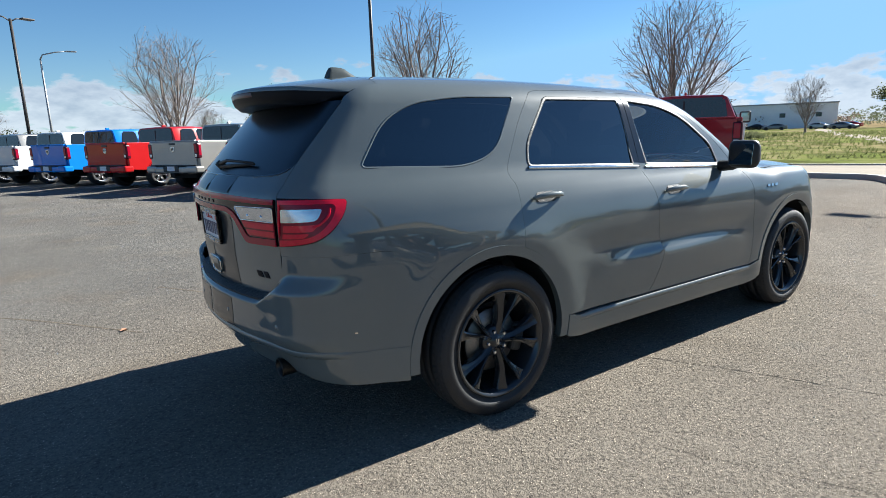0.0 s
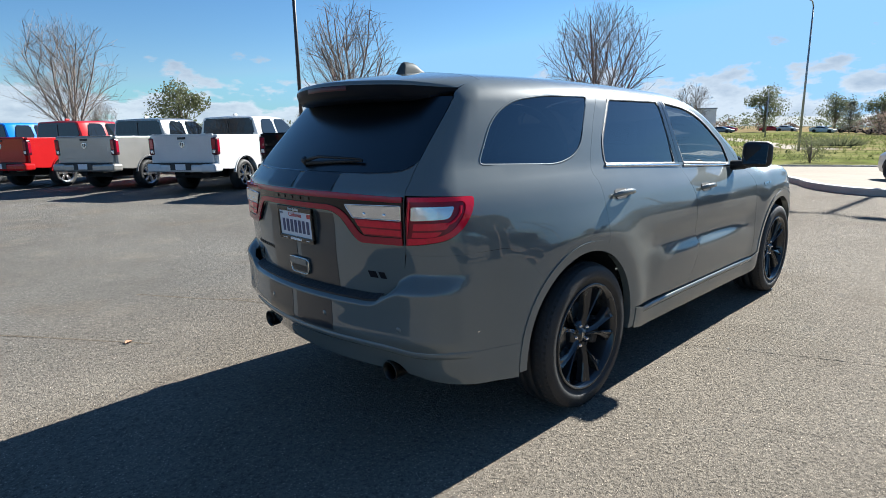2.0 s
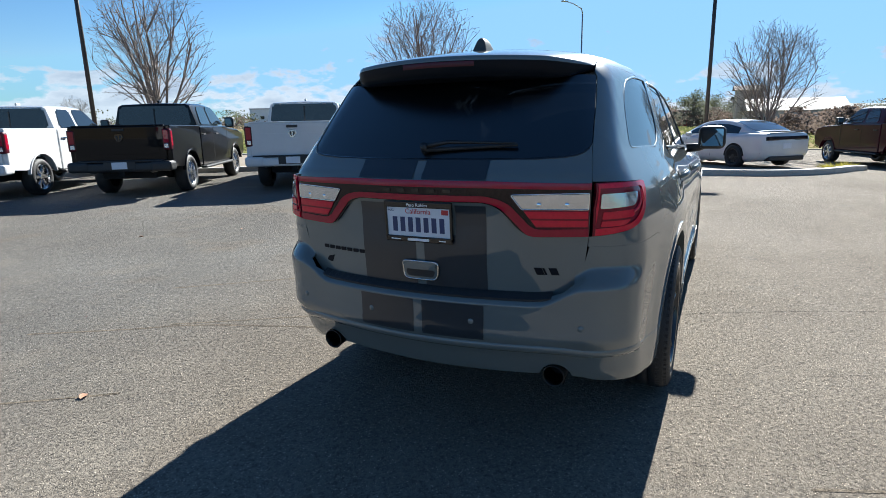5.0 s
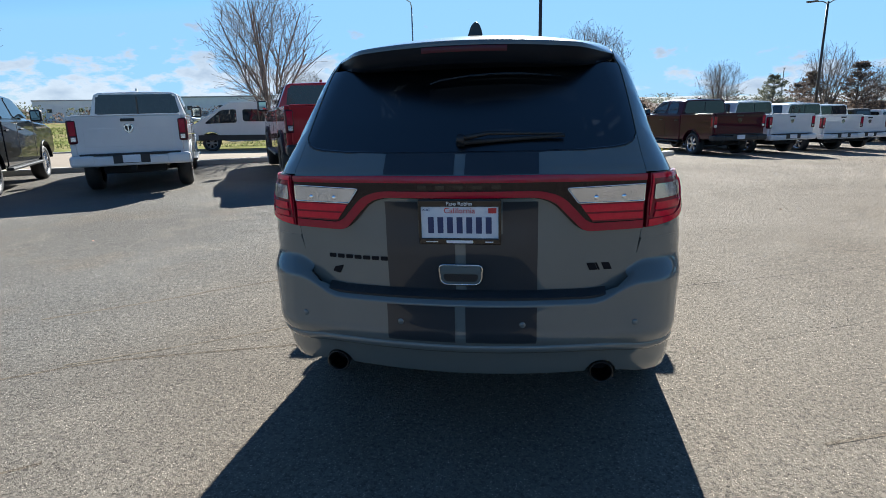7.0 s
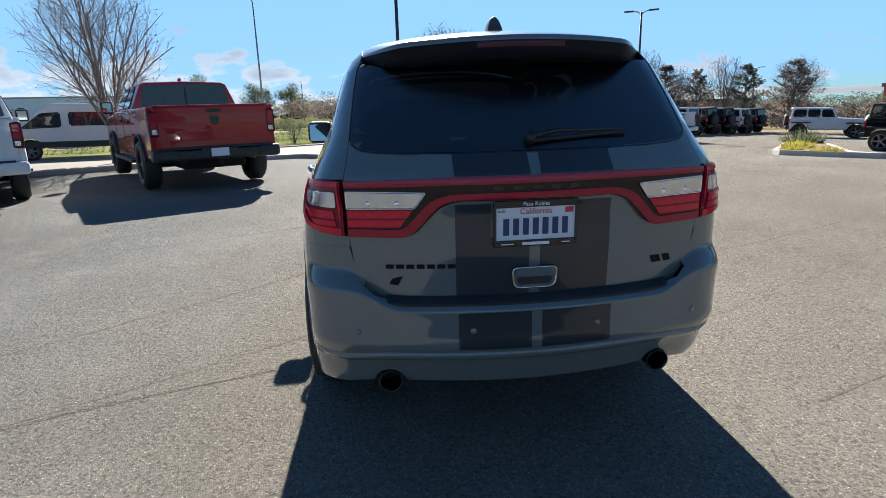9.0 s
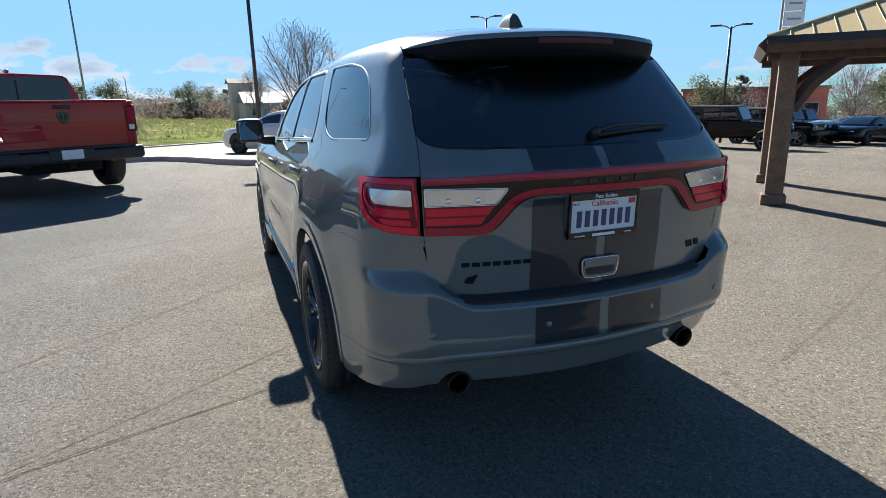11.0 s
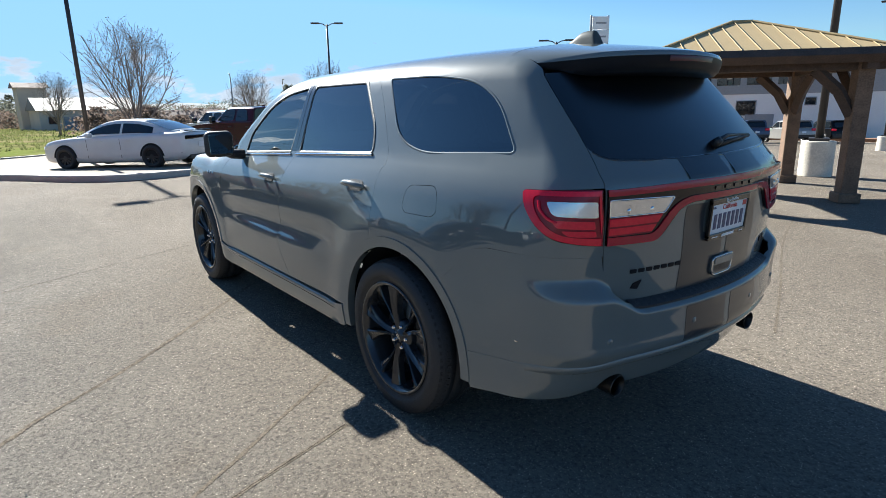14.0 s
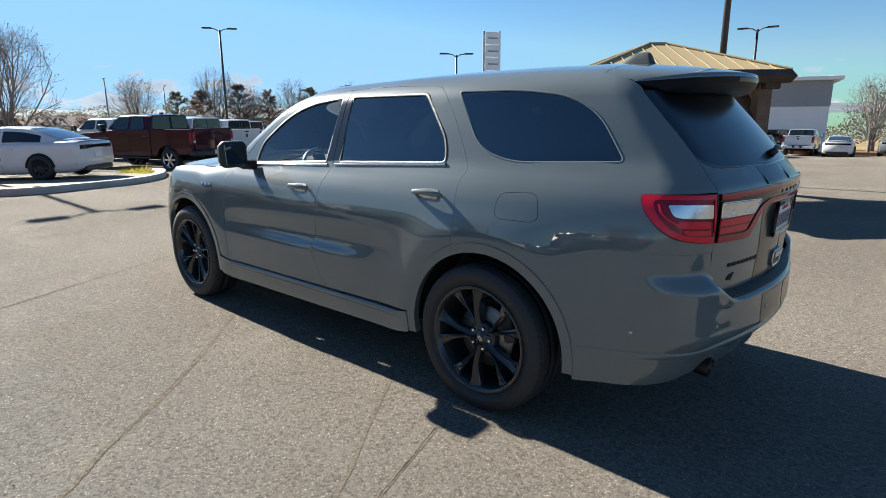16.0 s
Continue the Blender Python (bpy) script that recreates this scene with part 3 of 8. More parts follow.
for s in (1, -1):
    lp = [(x, s * (y - 0.001)) for x, y in a_left] + [(x, s * y) for x, y in screen_in[::-1]]
    patch("windscreen_pillar", lp, on_top, PAINT, CAR, depth=0.02, step=0.03)
cowl = [(2.74, 0.61), (2.785, 0.3), (2.795, 0.0), (2.785, -0.3), (2.74, -0.61)]
bonnet_side = [(2.45, 0.800), (2.85, 0.81), (3.2, 0.80), (3.45, 0.74), (3.66, 0.52), (3.77, 0.25)]
patch("bonnet", cowl[::-1] + bonnet_side + [(3.82, 0.0)] + [(x, -y) for x, y in bonnet_side[::-1]], on_top, PAINT, CAR, gap=0.002, step=0.07)
for s in (1, -1):
    nose = rounded([(3.60, 0.93), (3.655, 0.93), (3.70, 0.55), (3.66, 0.30), (3.56, 0.30), (3.55, 0.45), (3.63, 0.52), (3.64, 0.75)])
    patch("front_bumper_side", nose, on_side(s), PAINT, CAR, gap=0.002, step=0.04)


def on_front(y, z):
    x = bisect(lambda q: body(q, np.abs(y), z), np.full_like(y, 2.5), np.full_like(y, 4.4))
    P = np.stack([x, y, z], 1)
    return P, grad(P)


front = patch("front_bumper", rounded([(-0.74, 0.30, 0.05), (0.74, 0.30, 0.05), (0.74, 0.62), (0.62, 0.70, 0.04), (-0.62, 0.70, 0.04), (-0.74, 0.62)]), on_front, PAINT, CAR, step=0.06)
grille = patch("grille", rounded([(-0.50, 0.71, 0.03), (0.50, 0.71, 0.03), (0.54, 0.93, 0.03), (-0.54, 0.93, 0.03)]), on_front, SATIN_BLACK, CAR, off=-0.01, step=0.06)
for s in (1, -1):
    patch("headlamp", rounded([(s * 0.56, 0.74, 0.02), (s * 0.74, 0.72, 0.02), (s * 0.78, 0.90, 0.03), (s * 0.58, 0.93, 0.02)]), on_front, LENS_CLEAR, CAR, off=0.002, step=0.05)
patch("grille_surround", [(-0.60, 0.94), (0.60, 0.94), (0.55, 0.985), (0, 1.0), (-0.55, 0.985)], on_front, PAINT, CAR, step=0.06)

# ---------------------------------------------------------------- tailgate
seam_yz = SEAM_YZ
SHELF[0] = 0.0
SY = [(float(on_side(1)(np.array([x]), np.array([z]))[0][0, 1]), z) for x, z in GATE_SEAM]
CORNER_Z = 1.342
corner_y = float(np.interp(CORNER_Z, [q[1] for q in SY[::-1]], [q[0] for q in SY[::-1]]))
gate_side = [(corner_y - 0.0005, CORNER_Z)] + [(y - 0.0005, z) for y, z in SY if z < CORNER_Z - 0.004] + [(0.676, 1.10), (0.672, 0.994), (0.660, 0.90), (0.632, 0.805), (0.588, 0.748)]
glass_foot = [(0.0, 1.283), (0.25, 1.283), (0.45, 1.286), (0.56, 1.292), (0.605, 1.299), (0.630, 1.310), (0.643, 1.324)]
gate_loop = gate_side + [(0.30, 0.742), (0.0, 0.740), (-0.30, 0.742)] + [(-y, z) for y, z in gate_side[::-1]] + [(-y, z) for y, z in glass_foot[::-1]] + glass_foot[1:]
GATE = patch("tailgate", gate_loop, on_rear, PAINT, CAR, gap=0.0014, step=0.04)
glass_side = [(corner_y, CORNER_Z)] + [(y, z) for y, z in SY if CORNER_Z + 0.004 < z < 1.615]
glass_side = sorted(glass_side, key=lambda q: -q[1])
glass_loop = glass_foot + [(y - 0.001, z) for y, z in glass_side[::-1]] + [(0.56, 1.616), (0.3, 1.622), (0, 1.626), (-0.3, 1.622), (-0.56, 1.616)] + [(-y + 0.001, z) for y, z in glass_side] + [(-y, z) for y, z in glass_foot[:0:-1]]
patch("rear_window", glass_loop, on_rear, REAR_GLASS, GATE, off=-0.003, depth=0.0, step=0.05, gap=0.002)
ribbon("window_seal", [(-y, z) for y, z in glass_foot[:0:-1]] + glass_foot, on_rear, GLOSS_BLACK, GATE, 0.010, 0.002, 0.0)
# the matt frit band round the rear window's inside
for y0, y1, z0, z1 in ((-0.58, 0.58, 1.585, 1.612),):
    patch("window_frit", [(y0, z0), (y1, z0), (y1 - 0.03, z1), (y0 + 0.03, z1)], on_rear, SATIN_BLACK, GATE, off=-0.008, depth=0)

# stripes: two dark bands with a grey gap
for s in (1, -1):
    for z0, z1, nm in ((0.752, 0.985, "stripe"), (1.209, 1.2815, "stripe")):
        lp = [(s * 0.020, z0), (s * 0.288, z0), (s * 0.288, z1), (s * 0.020, z1)]
        patch(nm, lp, on_rear, STRIPE, GATE, "dark grey vinyl stripe", off=0.0016, depth=0.001, step=0.03)
    lp = [(s * 0.160, 0.985), (s * 0.288, 0.985), (s * 0.288, 1.108), (s * 0.160, 1.108)]
    patch("stripe", lp, on_rear, STRIPE, GATE, "dark grey vinyl stripe", off=0.0016, depth=0.001, step=0.02)

# light bar and lamps on the tailgate
LB = rounded([(0.676, 1.200), (0.671, 0.994), (0.44, 0.990, 0.05), (0.335, 1.104, 0.04), (0.28, 1.122, 0.04), (-0.28, 1.122, 0.04), (-0.335, 1.104, 0.04), (-0.44, 0.990, 0.05), (-0.671, 0.994), (-0.676, 1.200), (-0.3, 1.207), (0.3, 1.207)])
bar = patch("light_bar", LB, on_rear, SMOKE, CAR, "smoked full-width rear light bar with red outline", off=0.012, depth=0.03, step=0.03, gap=0.003)
patch("upper_red_line", [(0.672, 1.196), (0.672, 1.176), (0.3, 1.181), (-0.3, 1.181), (-0.672, 1.176), (-0.672, 1.196), (-0.3, 1.203), (0.3, 1.203)], on_rear, LENS_DEEP, bar, off=0.0165, depth=0.004, step=0.03)
low_line = [(0.668, 1.028), (0.668, 0.998), (0.45, 0.995, 0.03), (0.342, 1.112, 0.04), (0.285, 1.128, 0.03), (-0.285, 1.128, 0.03), (-0.342, 1.112, 0.04), (-0.45, 0.995, 0.03), (-0.668, 0.998), (-0.668, 1.028), (-0.468, 1.024, 0.03), (-0.375, 1.128, 0.04), (-0.295, 1.150, 0.03), (0.295, 1.150, 0.03), (0.375, 1.128, 0.04), (0.468, 1.024, 0.03)]
patch("lower_red_line", rounded(low_line), on_rear, LENS_DEEP, bar, off=0.0165, depth=0.004, step=0.025)
for s in (1, -1):
    cl = patch("reverse_lamp", rounded([(s * 0.664, 1.160, 0.006), (s * 0.392, 1.154, 0.012), (s * 0.430, 1.104, 0.008), (s * 0.664, 1.104, 0.006)]), on_rear, LENS_CLEAR, bar, "clear reversing lamp lens", off=0.0165, depth=0.004, step=0.02)
    ribbon("lamp_surround", rounded([(s * 0.666, 1.163, 0.006), (s * 0.386, 1.157, 0.012), (s * 0.428, 1.101, 0.008), (s * 0.666, 1.101, 0.006)]), on_rear, CHROME, bar, 0.005, 0.0025, 0.0165, True)
    for yy in (0.49, 0.59):
        P, N = on_rear(np.array([s * yy]), np.array([1.120]))
        v, f = lathe([(0.0, 0.003), (0.006, 0.0025), (0.009, 0.001), (0.010, -0.003)], 16, "X")
        ob = mesh_object("lamp_bulb", [(-a, b, c) for a, b, c in v], f, CHROME, bar)
        ob.location = P[0] + N[0] * 0.017
    patch("lamp_bed", [(s * 0.668, 1.030), (s * 0.482, 1.030), (s * 0.432, 1.099), (s * 0.668, 1.099)], on_rear, LENS_MID, bar, off=0.0145, depth=0.003, step=0.02)
    for z0, z1, yi0, yi1 in ((1.067, 1.094, 0.437, 0.455), (1.036, 1.060, 0.462, 0.480)):
        patch("brake_lamp", [(s * 0.664, z0), (s * yi1, z0), (s * yi0, z1), (s * 0.664, z1)], on_rear, LENS_RED, bar, "red brake lamp segment", off=0.0165, depth=0.004, step=0.02)
# plain blocks along the bar in place of its lettering
for i in range(5):
    y = 0.135 - 0.0675 * i
    patch("badge_block", rounded([(y + 0.017, 1.159, 0.004), (y + 0.017, 1.173, 0.004), (y - 0.017, 1.173, 0.004), (y - 0.017, 1.159, 0.004)], 3), on_rear, GLOSS_BLACK, bar, off=0.0158, depth=0.003, step=0.02)

# lamps that wrap onto the flank
for s in (1, -1):
    pr = on_side(s)
    lamp = patch("tail_lamp", LAMP_OUT, pr, LENS_MID, CAR, "red wrap-round tail lamp with clear reversing lens", off=0.010, depth=0.03, step=0.03, gap=0.003)
    ring = inset(resample(LAMP_OUT, 0.012), 0.006)
    inner_ring = rounded([(-1.004, 1.178), (-0.808, 1.170, 0.03), (-0.832, 1.115, 0.05), (-0.885, 1.060, 0.05), (-0.935, 1.035, 0.04), (-1.010, 1.028)])
    outer_pts = [tuple(q) for q in ring]
    patch("lamp_red_frame", outer_pts, pr, LENS_RED, lamp, off=0.0145, depth=0.004, step=0.018, holes=[inset(resample(inner_ring, 0.012), 0.0)])
    patch("reverse_lamp", rounded([(-1.002, 1.158, 0.006), (-0.868, 1.154, 0.012), (-0.895, 1.106, 0.02), (-1.004, 1.102, 0.006)]), pr, LENS_CLEAR, lamp, "clear reversing lamp lens", off=0.0150, depth=0.004, step=0.018)
    patch("brake_lamp", rounded([(-0.998, 1.090, 0.004), (-0.890, 1.092, 0.02), (-0.912, 1.064, 0.008), (-1.000, 1.062, 0.004)]), pr, LENS_RED, lamp, "red brake lamp segment", off=0.0148, depth=0.004, step=0.018)
    patch("brake_lamp", rounded([(-1.000, 1.055, 0.004), (-0.922, 1.056, 0.01), (-0.945, 1.036, 0.008), (-1.002, 1.034, 0.004)]), pr, LENS_RED, lamp, "red brake lamp segment", off=0.0148, depth=0.004, step=0.018)
    ribbon("lamp_guide", curve([(-0.838, 1.155), (-0.850, 1.125), (-0.880, 1.096), (-0.91, 1.083)]), pr, LENS_RED, lamp, 0.010, 0.003, 0.015)

# ---------------------------------------------------------------- rear bumper
SHELF[0] = 1.0
arch_b = [(x, z) for x, z in arc(-0.02, 0.395, RFL, 133, 189, 24)]


def u_of(s, x, z):
    P, _ = on_side(s)(np.array([x]), np.array([z]))
    return tail_u(x, P[0, 1])


def u_rear(y, z):
    P, _ = on_rear(np.array([y]), np.array([z]))
    return tail_u(P[0, 0], y)


half = [(u_rear(0.0, 0.745), 0.745), (u_rear(0.30, 0.745), 0.746), (u_rear(0.54, 0.755), 0.755), (u_rear(0.588, 0.775), 0.775), (u_rear(0.628, 0.81), 0.81), (u_rear(0.66, 0.90), 0.90), (u_rear(0.674, 0.955), 0.955)]
half += [(u_of(1, -0.80, 0.953), 0.953), (u_of(1, -0.62, 0.950), 0.950), (u_of(1, -0.545, 0.935), 0.935)] + [(u_of(1, x, z), z) for x, z in arch_b[0:-4]]
lower = [(u_of(1, -0.525, 0.395), 0.395), (u_of(1, -0.522, 0.350), 0.350), (u_of(1, -0.520, 0.318), 0.318), (u_of(1, -0.66, 0.338), 0.338), (u_of(1, -0.80, 0.352), 0.352), (u_of(1, -0.92, 0.372), 0.372), (u_rear(0.655, 0.384), 0.384), (u_rear(0.610, 0.391), 0.391)] + [(u_rear(0.547 + 0.060 * math.cos(a), 0.394 + 0.058 * math.sin(a)), 0.394 + 0.058 * math.sin(a)) for a in (0.35, 0.8, 1.2, 1.57, 1.95, 2.35, 2.8)] + [(u_rear(0.482, 0.397), 0.397), (u_rear(0.30, 0.393), 0.393), (0.0, 0.389)]
split = [(u_of(1, -0.5155, 0.490), 0.490), (u_of(1, -0.75, 0.508), 0.508), (u_of(1, -0.90, 0.524), 0.524), (u_rear(0.68, 0.530), 0.530), (u_rear(0.55, 0.545), 0.545), (u_rear(0.3, 0.547), 0.547), (0.0, 0.545)]
up = [q for q in half if q[1] > 0.495] + split
up_loop = up[:-1] + [split[-1]] + [(-u, z) for u, z in up[:0:-1][1:]]
gu, gv = np.meshgrid(np.arange(-1.1, 1.1, 0.0062), np.arange(0.69, 0.90, 0.0062))
gu, gv = gu.ravel(), gv.ravel()
Pq, _ = round_tail(gu, gv)
near = np.abs(gv - LEDGE(np.abs(Pq[:, 1]))) < 0.050
BUMPER = patch("rear_bumper", rounded_loop(up_loop), round_tail, PAINT, CAR, step=0.0135, extra=np.stack([gu[near], gv[near]], 1))
lo_half = split[::-1] + lower
lo_loop = lo_half[:-1] + [lower[-1]] + [(-u, z) for u, z in lo_half[:0:-1][1:]]
patch("lower_valance", rounded_loop(lo_loop), round_tail, PAINT, BUMPER, step=0.025, off=0.0015, depth=0.03)
lip = curve([(u, z - 0.012) for u, z in split[1:]] + [(-u, z - 0.012) for u, z in split[-2:0:-1]], 8)
ribbon("valance_lip", lip, round_tail, PAINT, BUMPER, 0.036, 0.009, 0.003, taper=0.30)
for s in (1, -1):
    lp = [(s * u_rear(0.020, 0.66), 0.566), (s * u_rear(0.288, 0.66), 0.566), (s * u_rear(0.288, 0.66), 0.712), (s * u_rear(0.020, 0.66), 0.712)]
    patch("stripe", lp, round_tail, STRIPE, BUMPER, "dark grey vinyl stripe", off=0.0016, depth=0.001, step=0.03)
    for yy, zz, m in ((0.235, 0.642, PAINT), (0.66, 0.635, PAINT)):
        P, N = on_rear(np.array([s * yy]), np.array([zz]))
        v, f = lathe([(0.0, 0.004), (0.010, 0.0035), (0.0125, 0.001), (0.0125, -0.004)], 20, "Z")
        ob = mesh_object("parking_sensor", v, f, m, BUMPER)
        ob.matrix_basis = Matrix.Translation(P[0]) @ Vector(N[0]).to_track_quat("Z", "Y").to_matrix().to_4x4()
    patch("bumper_reflector", [(u_of(s, -0.78, 0.60), 0.600), (u_of(s, -0.765, 0.60), 0.600), (u_of(s, -0.765, 0.608), 0.606), (u_of(s, -0.78, 0.608), 0.606)], round_tail, BRIGHT, BUMPER, off=0.002, depth=0.002, step=0.02)
    # exhaust tip
    tip = mesh_object("exhaust_tip", *lathe([(0.046, 0.16), (0.050, 0.004), (0.0525, 0.0), (0.050, -0.003), (0.045, 0.0), (0.043, 0.03), (0.041, 0.16)], 36, "X"), TIP, CAR, "dark steel exhaust tip")
    tip.location = (-1.022, s * 0.547, 0.404)
    tip.rotation_euler = (0, radians(-3), 0)
    tip.scale = (1.0, 0.9, 0.9)
    v, f = lathe([(0.0, 0.10), (0.043, 0.10)], 24, "X")
    mesh_object("exhaust_bore", v, f, DARK, tip)
# tread plate on the bumper's top
v, f = [], []
NY = 60
for i in range(NY + 1):
    y = -0.545 + 1.09 * i / NY
    Pg, _ = on_rear(np.array([y]), np.array([0.80]))
    Pb, _ = on_rear(np.array([y]), np.array([0.690]))
    xg, xb = Pg[0, 0] + 0.02, Pb[0, 0] + 0.012
    lift = 0.0012 if i % 2 else 0.0
    zt = 0.754 + 0.006 * max(0, abs(y) - 0.48) / 0.065
    v += [(xg, y, zt + 0.012 + lift), (xg * 0.6 + xb * 0.4, y, zt + 0.008 + lift), (xb + 0.016, y, zt - 0.001 + lift), (xb, y, zt - 0.010), (xb + 0.006, y, zt - 0.035)]
for i in range(NY):
    for k in range(4):
        f.append((i * 5 + k, (i + 1) * 5 + k, (i + 1) * 5 + k + 1, i * 5 + k + 1))
mesh_object("bumper_step_pad", v, f, PLASTIC, BUMPER, "black ribbed plastic step pad", smooth=False)
# underside
bm = prism([(3.55, 0.30), (3.4, 0.22), (-0.60, 0.24), (-0.90, 0.47), (-0.88, 0.60), (-0.5, 0.62), (3.4, 0.55)], -0.60, 0.60, 0.02)
part("underbody", bm, DARK, CAR)
# unseen floor slab, added to stop sun leaking into the car's shadow
part("floor_pan", box(1.92, 1.66, 0.20, (1.50, 0, 0.42), 0.02), DARK, CAR)
part("rear_floor_pan", box(0.36, 1.50, 0.14, (-0.72, 0, 0.56), 0.02), DARK, CAR)

SHELF[0] = 0.0
# tailgate handle
hs = [(0.082, 0.868, 0.02), (-0.082, 0.868, 0.02), (-0.078, 0.790, 0.03), (0.078, 0.790, 0.03)]
hd = patch("tailgate_handle", rounded(hs), on_rear, PAINT, CAR, "grey tailgate pull handle", off=0.012, depth=0.014, step=0.02)
patch("handle_grip", rounded([(0.068, 0.832, 0.012), (-0.068, 0.832, 0.012), (-0.062, 0.802, 0.02), (0.062, 0.802, 0.02)]), on_rear, SATIN_BLACK, hd, off=0.0126, depth=0.001, step=0.02)
ribbon("handle_rim", rounded(hs), on_rear, BRIGHT, hd, 0.007, 0.003, 0.012, True)
patch("handle_brow", rounded([(0.076, 0.866, 0.012), (-0.076, 0.866, 0.012), (-0.072, 0.838, 0.012), (0.072, 0.838, 0.012)]), on_rear, PAINT, hd, off=0.019, depth=0.008, step=0.02)
# badges as plain dark shapes
for i in range(7):
    y = 0.528 - 0.0375 * i
    w = 0.0145
    patch("name_badge_block", rounded([(y + w, 0.872, 0.004), (y - w, 0.872, 0.004), (y - w, 0.888, 0.004), (y + w, 0.888, 0.004)], 3), on_rear, SPOILER_DARK, GATE, off=0.003, depth=0.003, step=0.02)
patch("drive_badge", rounded([(0.522, 0.832, 0.004), (0.482, 0.842, 0.004), (0.500, 0.806, 0.004), (0.533, 0.812, 0.004)], 3), on_rear, SPOILER_DARK, GATE, off=0.003, depth=0.003, step=0.02)
for k, (a, b) in enumerate(((-0.470, 0.030), (-0.502, 0.008), (-0.525, 0.030))):
    patch("sport_badge", [(a, 0.866), (a - b, 0.866), (a - b - 0.012, 0.838), (a - 0.012, 0.838)], on_rear, SPOILER_DARK, GATE, off=0.003, depth=0.003, step=0.02)
# flank badges
for s in (1, -1):
    for k in range(3):
        x = 2.63 + 0.055 * k
        patch("wing_badge", [(x, 0.985), (x + 0.035, 0.985), (x + 0.045, 1.003), (x + 0.010, 1.003)], on_side(s), BRIGHT, CAR, off=0.003, depth=0.003, step=0.02)

SHELF[0] = 1.0
# number plate in its frame
plate = new("number_plate")
plate.matrix_basis = Matrix.Translation((-1.120, 0.0, 1.034)) @ Matrix.Rotation(radians(-3), 4, "Y")
plate.parent = CAR
plate["label"] = "white state number plate with dark blue characters in a black frame"
PW, PH = 0.290, 0.152
part("plate_sheet", box(0.003, PW, PH, (-0.008, 0, 0), 0.001, 1), WHITE_PLATE, plate)
for nm, sz, at in (("plate_frame", (0.016, PW + 0.018, 0.026), (-0.008, 0, PH / 2 - 0.004)), ("plate_frame", (0.016, PW + 0.018, 0.024), (-0.008, 0, -PH / 2 + 0.003)), ("plate_frame", (0.016, 0.010, PH), (-0.008, PW / 2 + 0.004, 0)), ("plate_frame", (0.016, 0.010, PH), (-0.008, -PW / 2 - 0.004, 0))):
    part(nm, box(*sz, at, 0.003), GLOSS_BLACK, plate)
for i in range(7):
    y = 0.108 - 0.036 * i
    part("plate_bar", box(0.002, 0.022, 0.062, (-0.0105, y, -0.012), 0.0007, 1), PLATE_BLUE, plate)


def words(text, size, m, parent, name="lettering"):
    cu = bpy.data.curves.new(name, "FONT")
    cu.body, cu.size, cu.extrude = text, size, 0.0006
    cu.align_x, cu.align_y = "CENTER", "CENTER"
    tmp = bpy.data.objects.new("tmp", cu)
    me = bpy.data.meshes.new_from_object(tmp)
    bpy.data.objects.remove(tmp)
    me.materials.clear()
    me.materials.append(m)
    ob = new(name, me)
    ob.parent = parent
    return ob


FACE = pose(0, 0, 0, 90, 0, -90)
words("California", 0.030, RED_INK, plate).matrix_basis = Matrix.Translation((-0.0105, 0.0, 0.043)) @ FACE
words("Paso Robles", 0.020, WHITE_INK, plate).matrix_basis = Matrix.Translation((-0.0168, 0.0, 0.071)) @ FACE
words("AUG", 0.013, PLATE_BLUE, plate).matrix_basis = Matrix.Translation((-0.0105, 0.125, 0.046)) @ FACE
part("registration_sticker", box(0.002, 0.030, 0.020, (-0.0105, -0.122, 0.044), 0.0005, 1), RED_INK, plate)
for w, y in ((0.10, 0.0), (0.045, 0.105), (0.03, -0.11)):
    part("frame_bar", box(0.001, w, 0.011 if w > 0.09 else 0.004, (-0.0168, y, -0.074), 0.0003, 1), WHITE_INK, plate)

# ---------------------------------------------------------------- roof spoiler, fin, wiper
Y_END = abs(float(on_side(1)(np.array([-0.578]), np.array([1.661]))[0][0, 1])) - 0.002
Y_TOP = abs(float(on_side(1)(np.array([-0.455]), np.array([1.690]))[0][0, 1]))


def spoiler_line(y):
    """The spoiler's nose at y: x, z, its thickness below that, and how far y is into the tapering end."""
    a = min(abs(y), Y_END)
    g = max(0.0, (a - 0.42) / (Y_END - 0.42)) ** 2.0
    xn = (-0.930 + 0.58 * a * a) * (1 - g) - 0.600 * g
    z_end = float(on_top(np.array([-0.590]), np.array([Y_END]))[0][0, 2]) - 0.004
    zn = (1.684 - 0.06 * a * a) * (1 - g) + z_end * g
    return xn, zn, 0.066 * (1 - g) + 0.022 * g + 0.004, g


